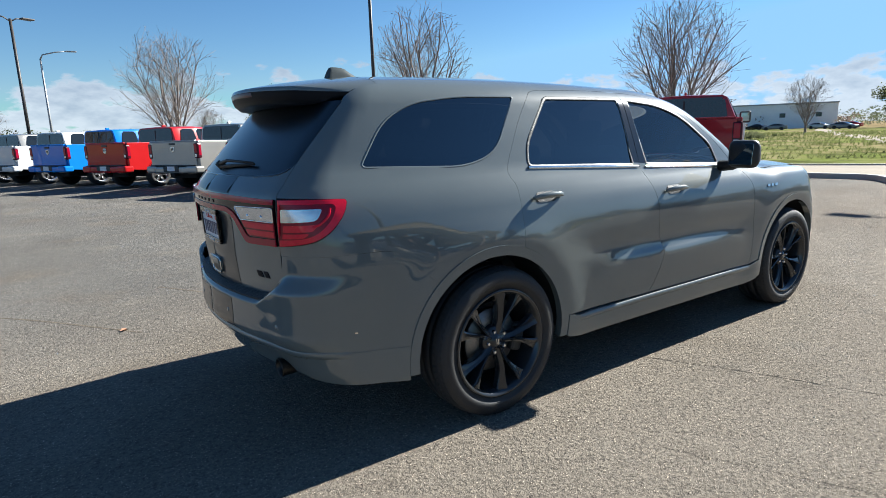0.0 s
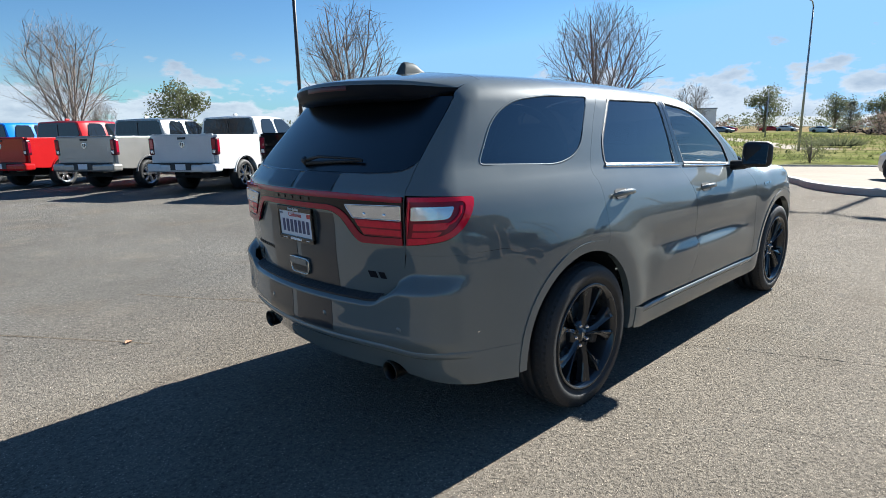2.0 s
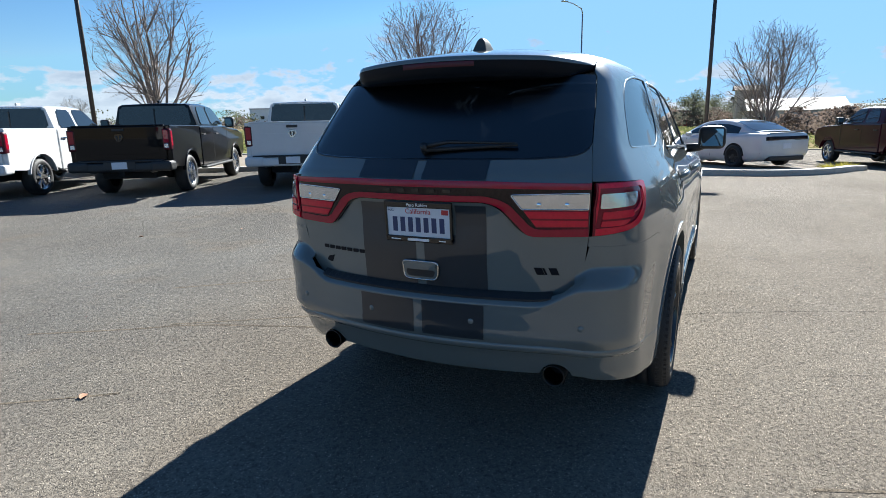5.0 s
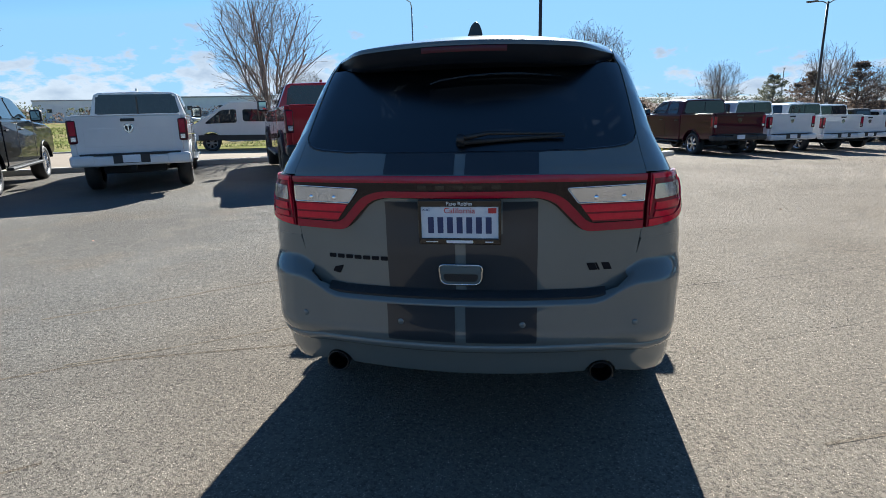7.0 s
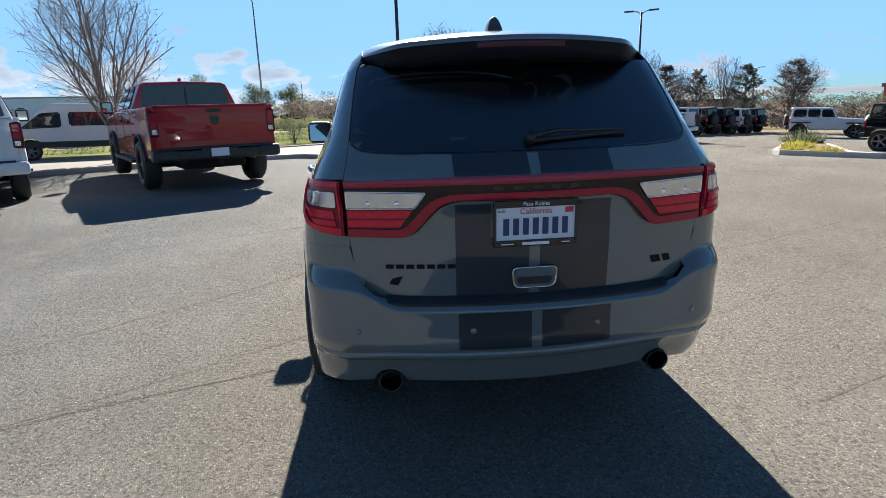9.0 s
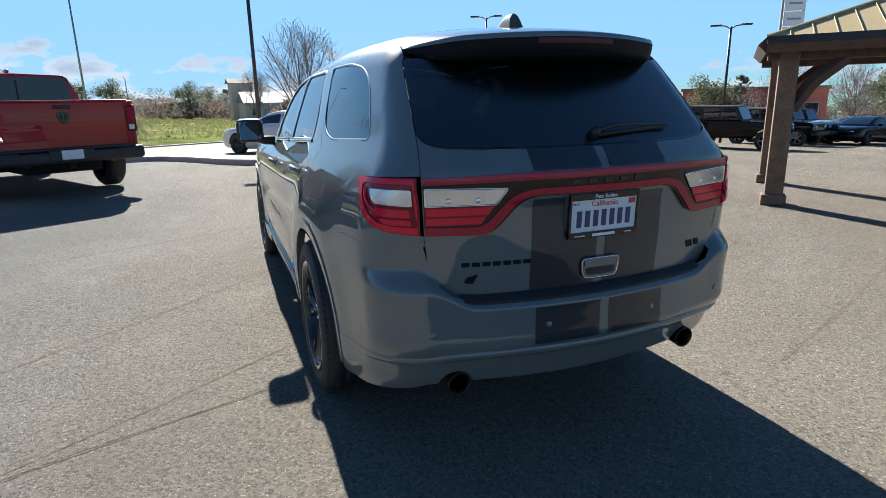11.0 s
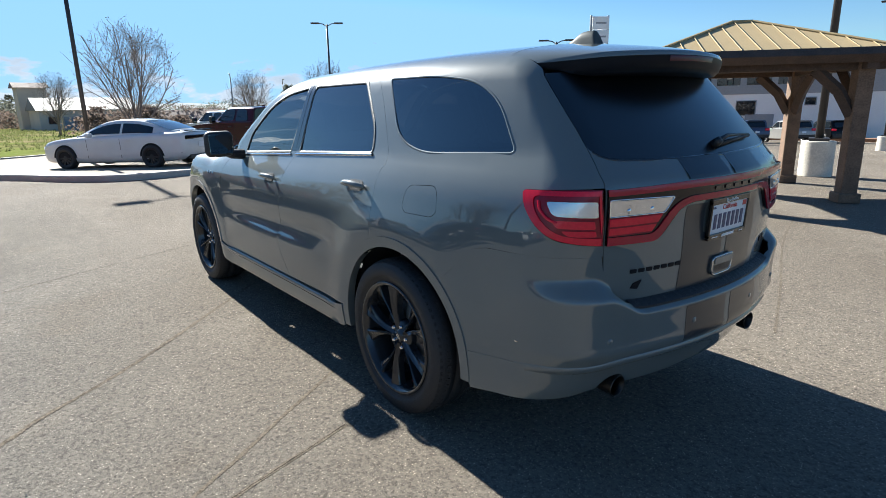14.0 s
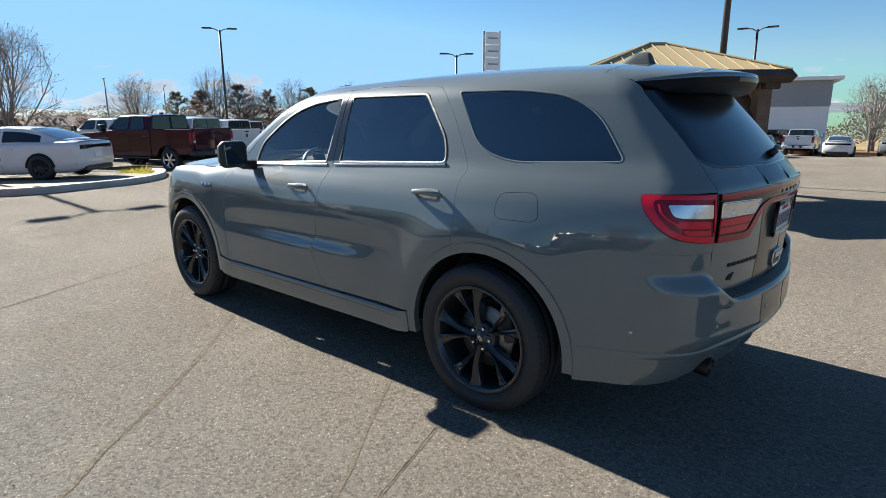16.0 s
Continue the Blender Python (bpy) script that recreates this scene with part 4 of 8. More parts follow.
top_rows, low_rows = [], []
NY = 81
for i in range(NY):
    y = Y_END * math.sin(math.pi / 2 * (2 * i / (NY - 1) - 1))
    a = abs(y)
    xn, zn, th, g = spoiler_line(y)
    # the front edge follows the roof's rear seam, then the gate seam down to the corner
    q = min(1.0, max(0.0, (a - Y_TOP) / max(1e-3, Y_END - Y_TOP)))
    x0 = -0.457 - 0.121 * q
    z0 = float(on_top(np.array([x0]), np.array([y]))[0][0, 2])
    cx = x0 + (xn - x0) * 0.72
    cz = z0 + 0.10 * (cx - x0) * (1 - g) + (zn - z0) * 0.5 * g
    row = []
    for k in range(13):
        t = k / 12
        row.append(((1 - t) ** 2 * x0 + 2 * t * (1 - t) * cx + t * t * (xn + 0.006), y, (1 - t) ** 2 * z0 + 2 * t * (1 - t) * cz + t * t * (zn + 0.010 * (1 - g)) - 0.0005))
    top_rows.append(row)
    zg = 1.600 - 0.02 * a * a
    zg = zg * (1 - g) + (zn - 0.020) * g
    xg = float(on_rear(np.array([a]), np.array([zg]))[0][0, 0]) - 0.002
    xb, zb = xn + 0.030 * (1 - g) + 0.004, zn - th
    row += [(xn + 0.001, y, zn - 0.02 * th), (xn, y, zn - 0.10 * th)]
    low = [row[-1], (xn + 0.003, y, zn - 0.40 * th), (xn + 0.012 * (1 - g), y, zn - 0.74 * th), (xb, y, zb)]
    for k in range(1, 6):
        t = k / 5
        low.append((xb + (xg - xb) * t, y, zb + (zg - zb) * t))
    low_rows.append(low)


def grid_mesh(name, rows, material, parent, label=""):
    m = len(rows[0])
    v = [q for r in rows for q in r]
    f = [(i * m + k, i * m + k + 1, (i + 1) * m + k + 1, (i + 1) * m + k) for i in range(len(rows) - 1) for k in range(m - 1)]
    return mesh_object(name, v, f, material, parent, label)


spoiler = grid_mesh("roof_spoiler", top_rows, PAINT, CAR, "grey roof spoiler over the rear window")
grid_mesh("spoiler_underside", low_rows, SPOILER_DARK, spoiler, "black spoiler lip and underside")
v, f = [], []
for i in range(17):
    y = -0.165 + 0.33 * i / 16
    xn, zn, th, _ = spoiler_line(y)
    v += [(xn - 0.001, y, zn - 0.14 * th), (xn - 0.002, y, zn - 0.18 * th), (xn + 0.001, y, zn - 0.44 * th)]
for i in range(16):
    for k in range(2):
        f.append((i * 3 + k, i * 3 + k + 1, i * 3 + k + 4, i * 3 + k + 3))
mesh_object("high_brake_lamp", v, f, LENS_DARK, spoiler, "dark red high brake lamp")

v, f = [], []
FIN_LINE = [(0.0, 0.10), (0.02, 0.45), (0.05, 0.78), (0.09, 0.95), (0.15, 1.0), (0.30, 0.99), (0.45, 0.94), (0.56, 0.84), (0.66, 0.66), (0.74, 0.50), (0.84, 0.36), (0.94, 0.20), (1.0, 0.03)]
for t, up in FIN_LINE:
    x = -0.450 + 0.205 * t
    base = float(on_top(np.array([x]), np.array([0.0]))[0][0, 2]) - 0.004
    w = 0.031 * (1 - 0.35 * t) * min(1.0, (1.02 - t) * 4) ** 0.5
    for k in range(13):
        a = math.pi * k / 12
        c = math.cos(a)
        rise = math.sin(a) ** 0.55
        v.append((x + 0.012 * rise * (1 - t), w * c * (1.15 - 0.42 * rise), base + 0.068 * up * rise))
for i in range(len(FIN_LINE) - 1):
    for k in range(12):
        f.append((i * 13 + k, (i + 1) * 13 + k, (i + 1) * 13 + k + 1, i * 13 + k + 1))
f.append(tuple(range(13)))
mesh_object("antenna_fin", v, f, FIN, CAR, "grey shark-fin roof aerial")

P, N = on_rear(np.array([0.0, -0.10, -0.37]), np.array([1.318, 1.335, 1.335]))
wiper = mesh_object("rear_wiper", *tube([P[0] + N[0] * 0.024, P[1] + N[1] * 0.026, P[2] + N[2] * 0.016], [0.011, 0.008, 0.004], 8), SATIN_BLACK, CAR, "black rear wiper arm")
mesh_object("wiper_cap", *tube([P[0], P[0] + N[0] * 0.036], [0.021, 0.015], 14), SATIN_BLACK, wiper)
Pb, Nb = on_rear(np.array([0.0, -0.38]), np.array([1.312, 1.331]))
mesh_object("wiper_blade", *tube([Pb[0] + Nb[0] * 0.012, Pb[1] + Nb[1] * 0.012], [0.010, 0.007], 6), RUBBER, wiper)

# ---------------------------------------------------------------- mirrors
for s in (1, -1):
    bm = box(0.13, 0.205, 0.185, (2.10, s * 1.03, 1.252), 0.045, 4)
    for q in bm.verts:
        if q.co.x > 2.10:
            q.co.y = s * 1.03 + (q.co.y - s * 1.03) * 0.82
            q.co.z = 1.252 + (q.co.z - 1.252) * 0.80
    mir = part("door_mirror", bm, SATIN_BLACK, CAR, "black door mirror", True)
    part("mirror_glass", box(0.004, 0.165, 0.140, (2.036, s * 1.03, 1.252), 0.001, 1, pose(0, 0, 0, 0, 6, s * 6)), MIRROR, mir)
    mesh_object("mirror_arm", *tube([(2.12, s * 0.84, 1.165), (2.12, s * 0.93, 1.172), (2.12, s * 1.0, 1.20)], [0.038, 0.034, 0.030], 8), SATIN_BLACK, mir)

# ---------------------------------------------------------------- wheels


def wheel(parent, m, tyre_r=0.391, width=0.262, rim_r=0.281, spokes=5, rim_mat=RIM, name="wheel", nuts=True, lean=True):
    w = new(name)
    w.parent, w.matrix_basis = parent, m
    h = width / 2
    prof = [(rim_r - 0.012, -h * 0.80), (rim_r + 0.006, -h * 0.92), (rim_r + 0.045, -h), (tyre_r - 0.045, -h * 1.0), (tyre_r - 0.016, -h * 0.90), (tyre_r - 0.004, -h * 0.72),
            (tyre_r, -h * 0.45), (tyre_r, -h * 0.28), (tyre_r - 0.007, -h * 0.26), (tyre_r - 0.007, -h * 0.20), (tyre_r, -h * 0.18), (tyre_r, h * 0.18), (tyre_r - 0.007, h * 0.20), (tyre_r - 0.007, h * 0.26), (tyre_r, h * 0.28), (tyre_r, h * 0.45),
            (tyre_r - 0.004, h * 0.72), (tyre_r - 0.016, h * 0.90), (tyre_r - 0.045, h), (rim_r + 0.045, h), (rim_r + 0.030, h * 0.985), (rim_r + 0.028, h * 0.955), (rim_r + 0.006, h * 0.92), (rim_r - 0.012, h * 0.80)]
    mesh_object("tyre", *lathe(prof, 64), RUBBER, w)
    for y0, y1, sk in ((-h * 0.9, -h * 0.5, 0.02), (h * 0.5, h * 0.9, -0.02)):
        v, f = [], []
        for i in range(72):
            a = 2 * math.pi * i / 72
            s0 = len(v)
            for lift in (0.0025, -0.022):
                for yy, da in ((y0, 0), (y1, sk), (y1, sk + 0.045), (y0, 0.045)):
                    r = tyre_r + lift - (0.016 if lift > 0 and abs(yy) > h * 0.8 else 0.0)
                    v.append((r * math.cos(a + da), yy, r * math.sin(a + da)))
            f += [(s0, s0 + 1, s0 + 2, s0 + 3), (s0, s0 + 4, s0 + 5, s0 + 1), (s0 + 2, s0 + 6, s0 + 7, s0 + 3), (s0 + 1, s0 + 5, s0 + 6, s0 + 2), (s0 + 3, s0 + 7, s0 + 4, s0)]
        mesh_object("tread_band", v, f, TREAD, w, smooth=False)["kind"] = "stuff"
    rim = mesh_object("rim", *lathe([(rim_r + 0.004, h * 0.90), (rim_r + 0.004, h * 0.965), (rim_r - 0.004, h * 0.975), (rim_r - 0.014, h * 0.93), (rim_r - 0.026, h * 0.72), (rim_r - 0.034, h * 0.1), (rim_r - 0.030, -h * 0.85)], 64), rim_mat, w)
    # paired Y spokes
    for i in range(spokes):
        for side in (-1, 1):
            a0 = 2 * math.pi * i / spokes + math.pi / 2
            line = [(0.040, side * 0.30, 0.62), (0.075, side * 0.165, 0.68), (0.115, side * 0.150, 0.73), (0.160, side * 0.185, 0.775), (0.205, side * 0.235, 0.815), (0.240, side * 0.262, 0.84), (rim_r - 0.012, side * 0.280, 0.86)]
            wid = [0.014, 0.0125, 0.0115, 0.0135, 0.019, 0.027, 0.039]
            v, f = [], []
            for (r, da, yy), ww in zip(line, wid):
                a = a0 + da
                c = Vector((r * math.cos(a), h * yy, r * math.sin(a)))
                t = Vector((-math.sin(a), 0, math.cos(a))) * side
                # a sharp ridge along the side next to the twin, a dished face beyond it
                for q, d in ((-1.0, -0.045), (-1.0, -0.002), (-0.72, 0.003), (0.0, -0.006), (0.80, -0.012), (1.0, -0.018), (1.0, -0.050)):
                    v.append(c + t * ww * q + Vector((0, d, 0)))
            for k in range(len(line) - 1):
                for q in range(6):
                    quad = (k * 7 + q, (k + 1) * 7 + q, (k + 1) * 7 + q + 1, k * 7 + q + 1)
                    f.append(quad if side > 0 else quad[::-1])
            mesh_object("spoke", v, f, rim_mat, w, smooth=False)
    mesh_object("hub", *lathe([(0.0, h * 0.66), (0.030, h * 0.665), (0.033, h * 0.60), (0.075, h * 0.58), (0.085, h * 0.45), (0.085, h * 0.2)], 32), rim_mat, w)
    mesh_object("brake_disc", *lathe([(0.07, h * 0.28), (0.165, h * 0.26), (0.168, h * 0.22), (0.165, h * 0.05), (0.07, h * 0.03)], 40), STEEL, w)
    part("brake_caliper", box(0.075, 0.06, 0.15, (-0.165, h * 0.26, 0.03), 0.015), SATIN_BLACK, w)
    part("barrel_back", prism(arc(0, 0, rim_r - 0.02, 0, 345, 23), -h * 0.75, -h * 0.70), DARK, w)
    if nuts:
        for i in range(5):
            a = 2 * math.pi * (i + 0.5) / 5 + math.pi / 2
            ob = mesh_object("wheel_nut", *lathe([(0.0, 0.012), (0.007, 0.011), (0.0105, 0.004), (0.0115, -0.012)], 8), CHROME, w, smooth=False)
            ob.location = (0.057 * math.cos(a), h * 0.60, 0.057 * math.sin(a))
        for k in (-1, 1):
            ob = part("cap_mark", box(0.005, 0.002, 0.030, (k * 0.006, h * 0.672, 0), 0, 1, pose(0, 0, 0, 0, 25, 0)), BRIGHT, w)
    return w


for ax in (AXLE_R, AXLE_F):
    for s in (1, -1):
        yc = 0.818
        wheel(CAR, Matrix.Translation((ax, s * yc, 0.389)) @ (Matrix.Rotation(0 if s > 0 else math.pi, 4, "Z")) @ Matrix.Rotation(radians(17 * s + 40 * (ax > 1)), 4, "Y"))

# ---------------------------------------------------------------- cabin
part("cabin_floor", box(3.6, 1.5, 0.06, (0.95, 0, 0.52), 0.01), CLOTH, CAR)
part("dashboard", box(0.42, 1.44, 0.34, (2.25, 0, 0.98), 0.08, 3), CLOTH, CAR)
for x, hgt, ww, ys in ((1.30, 0.62, 0.50, (0.37, -0.37)), (0.30, 0.58, 0.46, (0.40, -0.40)), (-0.48, 0.52, 0.44, (0.36, -0.36))):
    for y in ys:
        st = part("seat", box(0.50, ww, 0.16, (x + 0.24, y, 0.68), 0.05, 3), CLOTH, CAR)
        part("backrest", box(0.15, ww, hgt, (x - 0.03, y, 0.72 + hgt / 2), 0.05, 3, None), CLOTH, st)
        part("headrest", box(0.10, 0.26, 0.17, (x - 0.06, y, 0.80 + hgt), 0.04, 3), CLOTH, st)
v, f = [], []
for i in range(33):
    a = 2 * math.pi * i / 32
    for k in range(8):
        b = 2 * math.pi * k / 8
        v.append(((0.185 + 0.014 * math.cos(b)) * math.cos(a), (0.185 + 0.014 * math.cos(b)) * math.sin(a), 0.014 * math.sin(b)))
for i in range(32):
    for k in range(8):
        f.append((i * 8 + k, (i + 1) * 8 + k, (i + 1) * 8 + (k + 1) % 8, i * 8 + (k + 1) % 8))
sw = mesh_object("steering_wheel", v, f, BRIGHT, CAR)
sw.matrix_basis = Matrix.Translation((1.92, 0.37, 1.09)) @ Matrix.Rotation(radians(-66), 4, "Y")
part("steering_hub", box(0.30, 0.10, 0.03, (0, 0, -0.01), 0.01), CLOTH, sw)

# ---------------------------------------------------------------- ground
m_, n_, l_, b_ = nodes_of("asphalt")
tc = n_.new("ShaderNodeTexCoord")


def tex(kind, scale, detail=4.0, **kw):
    t = n_.new(kind)
    t.inputs["Scale"].default_value = scale
    if "Detail" in t.inputs:
        t.inputs["Detail"].default_value = detail
    l_.new(tc.outputs["Object"], t.inputs["Vector"])
    return t


def mixed(a, b, fac, mode="MIX"):
    m = n_.new("ShaderNodeMix")
    m.data_type, m.blend_type = "RGBA", mode
    for s, v in ((0, fac), (6, a), (7, b)):
        if isinstance(v, (int, float)):
            m.inputs[s].default_value = v
        elif isinstance(v, tuple):
            m.inputs[s].default_value = (*v, 1)
        else:
            l_.new(v, m.inputs[s])
    return m.outputs[2]


def ranged(src, a, b, lo=0.0, hi=1.0):
    r = n_.new("ShaderNodeMapRange")
    for i, v in enumerate((a, b, lo, hi)):
        r.inputs[i + 1].default_value = v
    l_.new(src, r.inputs[0])
    return r.outputs[0]


stones = tex("ShaderNodeTexVoronoi", 74.0)
pebble = tex("ShaderNodeTexVoronoi", 150.0)
grit = tex("ShaderNodeTexNoise", 240.0, 3)
cloud = tex("ShaderNodeTexNoise", 0.30, 6)
wear = tex("ShaderNodeTexNoise", 1.3, 8)
spots = tex("ShaderNodeTexNoise", 6.0, 6)
stain = tex("ShaderNodeTexNoise", 0.75, 3)
clump = tex("ShaderNodeTexNoise", 46.0, 4)
patchy = tex("ShaderNodeTexNoise", 2.6, 5)
xyz = n_.new("ShaderNodeSeparateXYZ")
l_.new(tc.outputs["Object"], xyz.inputs[0])
# an older grey laying beyond a seam, browner stone on the near side
older = ranged(xyz.outputs[1], 0.8, 3.4)
tone = mixed((0.295, 0.254, 0.206), (0.224, 0.214, 0.198), older)
tone2 = mixed((0.385, 0.338, 0.280), (0.308, 0.299, 0.280), older)
col = mixed(tone, tone2, ranged(cloud.outputs["Fac"], 0.36, 0.64))
col = mixed(col, (0.43, 0.385, 0.325), ranged(wear.outputs["Fac"], 0.55, 0.75, 0.0, 0.6))
col = mixed(col, (0.20, 0.165, 0.125), ranged(spots.outputs["Fac"], 0.58, 0.76, 0.0, 0.35))
col = mixed(col, (0.27, 0.225, 0.175), ranged(stain.outputs["Fac"], 0.56, 0.66, 0.0, 0.45))
sep = n_.new("ShaderNodeSeparateColor")
l_.new(stones.outputs["Color"], sep.inputs[0])
sep2 = n_.new("ShaderNodeSeparateColor")
l_.new(pebble.outputs["Color"], sep2.inputs[0])
# each stone has a tone of its own, tar shows dark between them
grey = n_.new("ShaderNodeCombineColor")
for k, hi in enumerate((2.10, 2.05, 1.95)):
    l_.new(ranged(sep.outputs[0], 0.0, 1.0, 0.26, hi - 0.10), grey.inputs[k])
col = mixed(col, grey.outputs[0], 1.0, "MULTIPLY")
grey2 = n_.new("ShaderNodeCombineColor")
for k in range(3):
    l_.new(ranged(sep2.outputs[1], 0.0, 1.0, 0.72, 1.28), grey2.inputs[k])
col = mixed(col, grey2.outputs[0], 1.0, "MULTIPLY")
mottle = n_.new("ShaderNodeCombineColor")
for k in range(3):
    l_.new(ranged(clump.outputs["Fac"], 0.32, 0.68, 0.80, 1.20), mottle.inputs[k])
col = mixed(col, mottle.outputs[0], 1.0, "MULTIPLY")
col = mixed(col, (0.46, 0.43, 0.38), ranged(patchy.outputs["Fac"], 0.64, 0.72, 0.0, 0.30))
col = mixed(col, (0.05, 0.045, 0.04), ranged(stones.outputs["Distance"], 0.42, 0.72, 0.0, 0.8))
l_.new(col, b_.inputs["Base Color"])
l_.new(ranged(grit.outputs["Fac"], 0.3, 0.7, 0.70, 0.95), b_.inputs["Roughness"])
hmix = n_.new("ShaderNodeMath")
hmix.operation = "MULTIPLY_ADD"
l_.new(grit.outputs["Fac"], hmix.inputs[0])
hmix.inputs[1].default_value = 0.35
dome = ranged(stones.outputs["Distance"], 0.0, 0.75, 1.0, 0.0)
l_.new(dome, hmix.inputs[2])
bp = n_.new("ShaderNodeBump")
bp.inputs["Strength"].default_value, bp.inputs["Distance"].default_value = 1.0, 0.016
lump = n_.new("ShaderNodeMath")
lump.operation, lump.inputs[1].default_value = "MULTIPLY_ADD", 0.55
l_.new(clump.outputs["Fac"], lump.inputs[0]), l_.new(hmix.outputs[0], lump.inputs[2])
l_.new(lump.outputs[0], bp.inputs["Height"]), l_.new(bp.outputs[0], b_.inputs["Normal"])
b_.inputs["Specular IOR Level"].default_value = 0.03
ASPHALT = m_

FIELD = surf("dry_field", (0.26, 0.20, 0.11), 0.95, 0, 0.4, 0.12, 0.4, 3.0, spec=0.0)
GREEN = foliage("field_grass", (0.17, 0.185, 0.068), 0.45, 0.2)
m_, n_, l_, b_ = nodes_of("green_field")
tc = n_.new("ShaderNodeTexCoord")
patches, streaks, speck = tex("ShaderNodeTexNoise", 0.075, 5), tex("ShaderNodeTexNoise", 0.45, 6), tex("ShaderNodeTexNoise", 5.0, 4)
col = mixed((0.155, 0.185, 0.050), (0.26, 0.215, 0.115), ranged(patches.outputs["Fac"], 0.42, 0.58))
col = mixed(col, (0.085, 0.090, 0.035), ranged(streaks.outputs["Fac"], 0.46, 0.62, 0.0, 0.85))
col = mixed(col, (0.34, 0.28, 0.18), ranged(speck.outputs["Fac"], 0.55, 0.75, 0.0, 0.6))
l_.new(col, b_.inputs["Base Color"])
b_.inputs["Roughness"].default_value, b_.inputs["Specular IOR Level"].default_value = 0.95, 0.0
FIELD_SOIL = m_
SEAM = surf("old_seam", (0.15, 0.125, 0.095), 0.95, 0, 0.5, 30, 0.8, 90, spec=0.03)
CONCRETE = surf("concrete", (0.42, 0.39, 0.345), 0.85, 0, 0.18, 2.2, 0.25, 60)
PALE = surf("pale_paving", (0.27, 0.222, 0.168), 0.9, 0, 0.18, 0.6, 0.3, 40, spec=0.2)
SOIL = surf("mulch", (0.20, 0.10, 0.05), 0.95, 0, 0.4, 4, 0.5, 30)
CRACK = surf("crack_filler", (0.035, 0.03, 0.026), 0.95, 0, 0.3, 20, 0.3, 100, spec=0.03)


def sheet(name, loop, z, material, label, kind="structure", category="ground", step=None):
    me = bpy.data.meshes.new(name)
    me.from_pydata([(x, y, z) for x, y in loop], [], [tuple(range(len(loop)))])
    me.materials.append(material)
    return tagged(new(name, me), label, category, kind=kind)


R = 2600.0
sheet("ground", [(R * math.cos(2 * math.pi * i / 64), R * math.sin(2 * math.pi * i / 64)) for i in range(64)], -0.03, FIELD, "dry open land that runs to the horizon")
sheet("asphalt_lot", [(-60, -60), (40, -60), (46, -20), (27.4, 0.0), (8, 40), (-8, 70), (-60, 70)], 0.0, ASPHALT, "weathered grey asphalt car park with coarse stone grain", category="asphalt")
# pale lane behind the kerb
lane = [(17.0, 2.2), (21.0, -3.2), (27.3, -0.2), (8.2, 39.8), (3.5, 34.0), (6.8, 22.0), (13.3, 10.6)]
sheet("lane", lane, 0.004, PALE, "pale worn concrete lane behind the kerb", category="lane")


def strip(name, line, width, height, material, label, base=0.0, category="kerb"):
    """A raised band along a line, top edges rounded."""
    prof = [(-0.5, base), (-0.5, height - 0.03), (-0.44, height), (0.44, height), (0.5, height - 0.03), (0.5, base)]
    p = np.array(line, float)
    t = np.gradient(p, axis=0)
    t /= np.linalg.norm(t, axis=1, keepdims=True)
    nn = np.stack([-t[:, 1], t[:, 0]], 1)
    v, f = [], []
    for i in range(len(p)):
        for s, z in prof:
            q = p[i] + nn[i] * s * width
            v.append((q[0], q[1], z))
    k = len(prof)
    for i in range(len(p) - 1):
        for j in range(k - 1):
            f.append((i * k + j, i * k + j + 1, (i + 1) * k + j + 1, (i + 1) * k + j))
    f += [tuple(range(k)), tuple((len(p) - 1) * k + j for j in range(k))[::-1]]
    return tagged(mesh_object(name, v, f, material, smooth=False), label, category, kind="structure")


KERB = curve([(-3.0, 36.5), (5.4, 21.2), (9.4, 14.2), (12.1, 10.0), (13.2, 8.1), (14.5, 5.6), (15.6, 3.9), (16.0, 3.1), (15.75, 2.55), (15.0, 2.05), (14.2, 1.6), (13.0, 1.05), (12.4, 0.5), (12.12, 0.0), (12.07, -0.6), (12.25, -1.3), (12.62, -2.2), (13.4, -3.0), (14.4, -3.65), (16.0, -4.35), (17.6, -4.9)], 8)
strip("kerb", KERB, 0.28, 0.14, CONCRETE, "weathered concrete kerb along the car park")
pad = [(15.7, 2.5), (15.0, 2.0), (14.2, 1.55), (13.0, 1.0), (12.4, 0.45), (12.15, 0.0), (12.1, -0.6), (12.3, -1.3), (12.65, -2.15), (13.4, -2.95), (14.4, -3.6), (16.0, -4.3), (17.6, -4.85), (21.0, -2.6), (21.4, -0.6), (20.6, 2.4), (17.8, 3.2)]
me_pad = prism([(x, y) for x, y in pad], -0.03, 0.012, 0, 1, "XY")
tagged(part("display_island", me_pad, PALE), "raised pale concrete island under the white sedan", "island", kind="structure")
fld = [(27.4, 0.0), (46, -20), (70, -30), (160, -20), (160, 120), (30, 150), (8, 40)]
sheet("field", fld, 0.03, FIELD_SOIL, "green and dry grass field beyond the lane", category="field")
track = curve([(43.0, 7.6), (46.5, 10.5), (56, 15.2), (66, 20.2), (95, 34.5), (150, 59)], 6)
tl, tr_ = [], []
for (x0, y0), (x1, y1) in zip(track[:-1], track[1:]):
    d = math.hypot(x1 - x0, y1 - y0)
    w = 1.1 + 0.35 * math.sin(x0 * 0.9)
    tl.append((x0 - (y1 - y0) / d * w, y0 + (x1 - x0) / d * w)), tr_.append((x0 + (y1 - y0) / d * w, y0 - (x1 - x0) / d * w))
sheet("dirt_track", tl + tr_[::-1], 0.045, PALE, "pale trodden dirt track across the field", category="track")
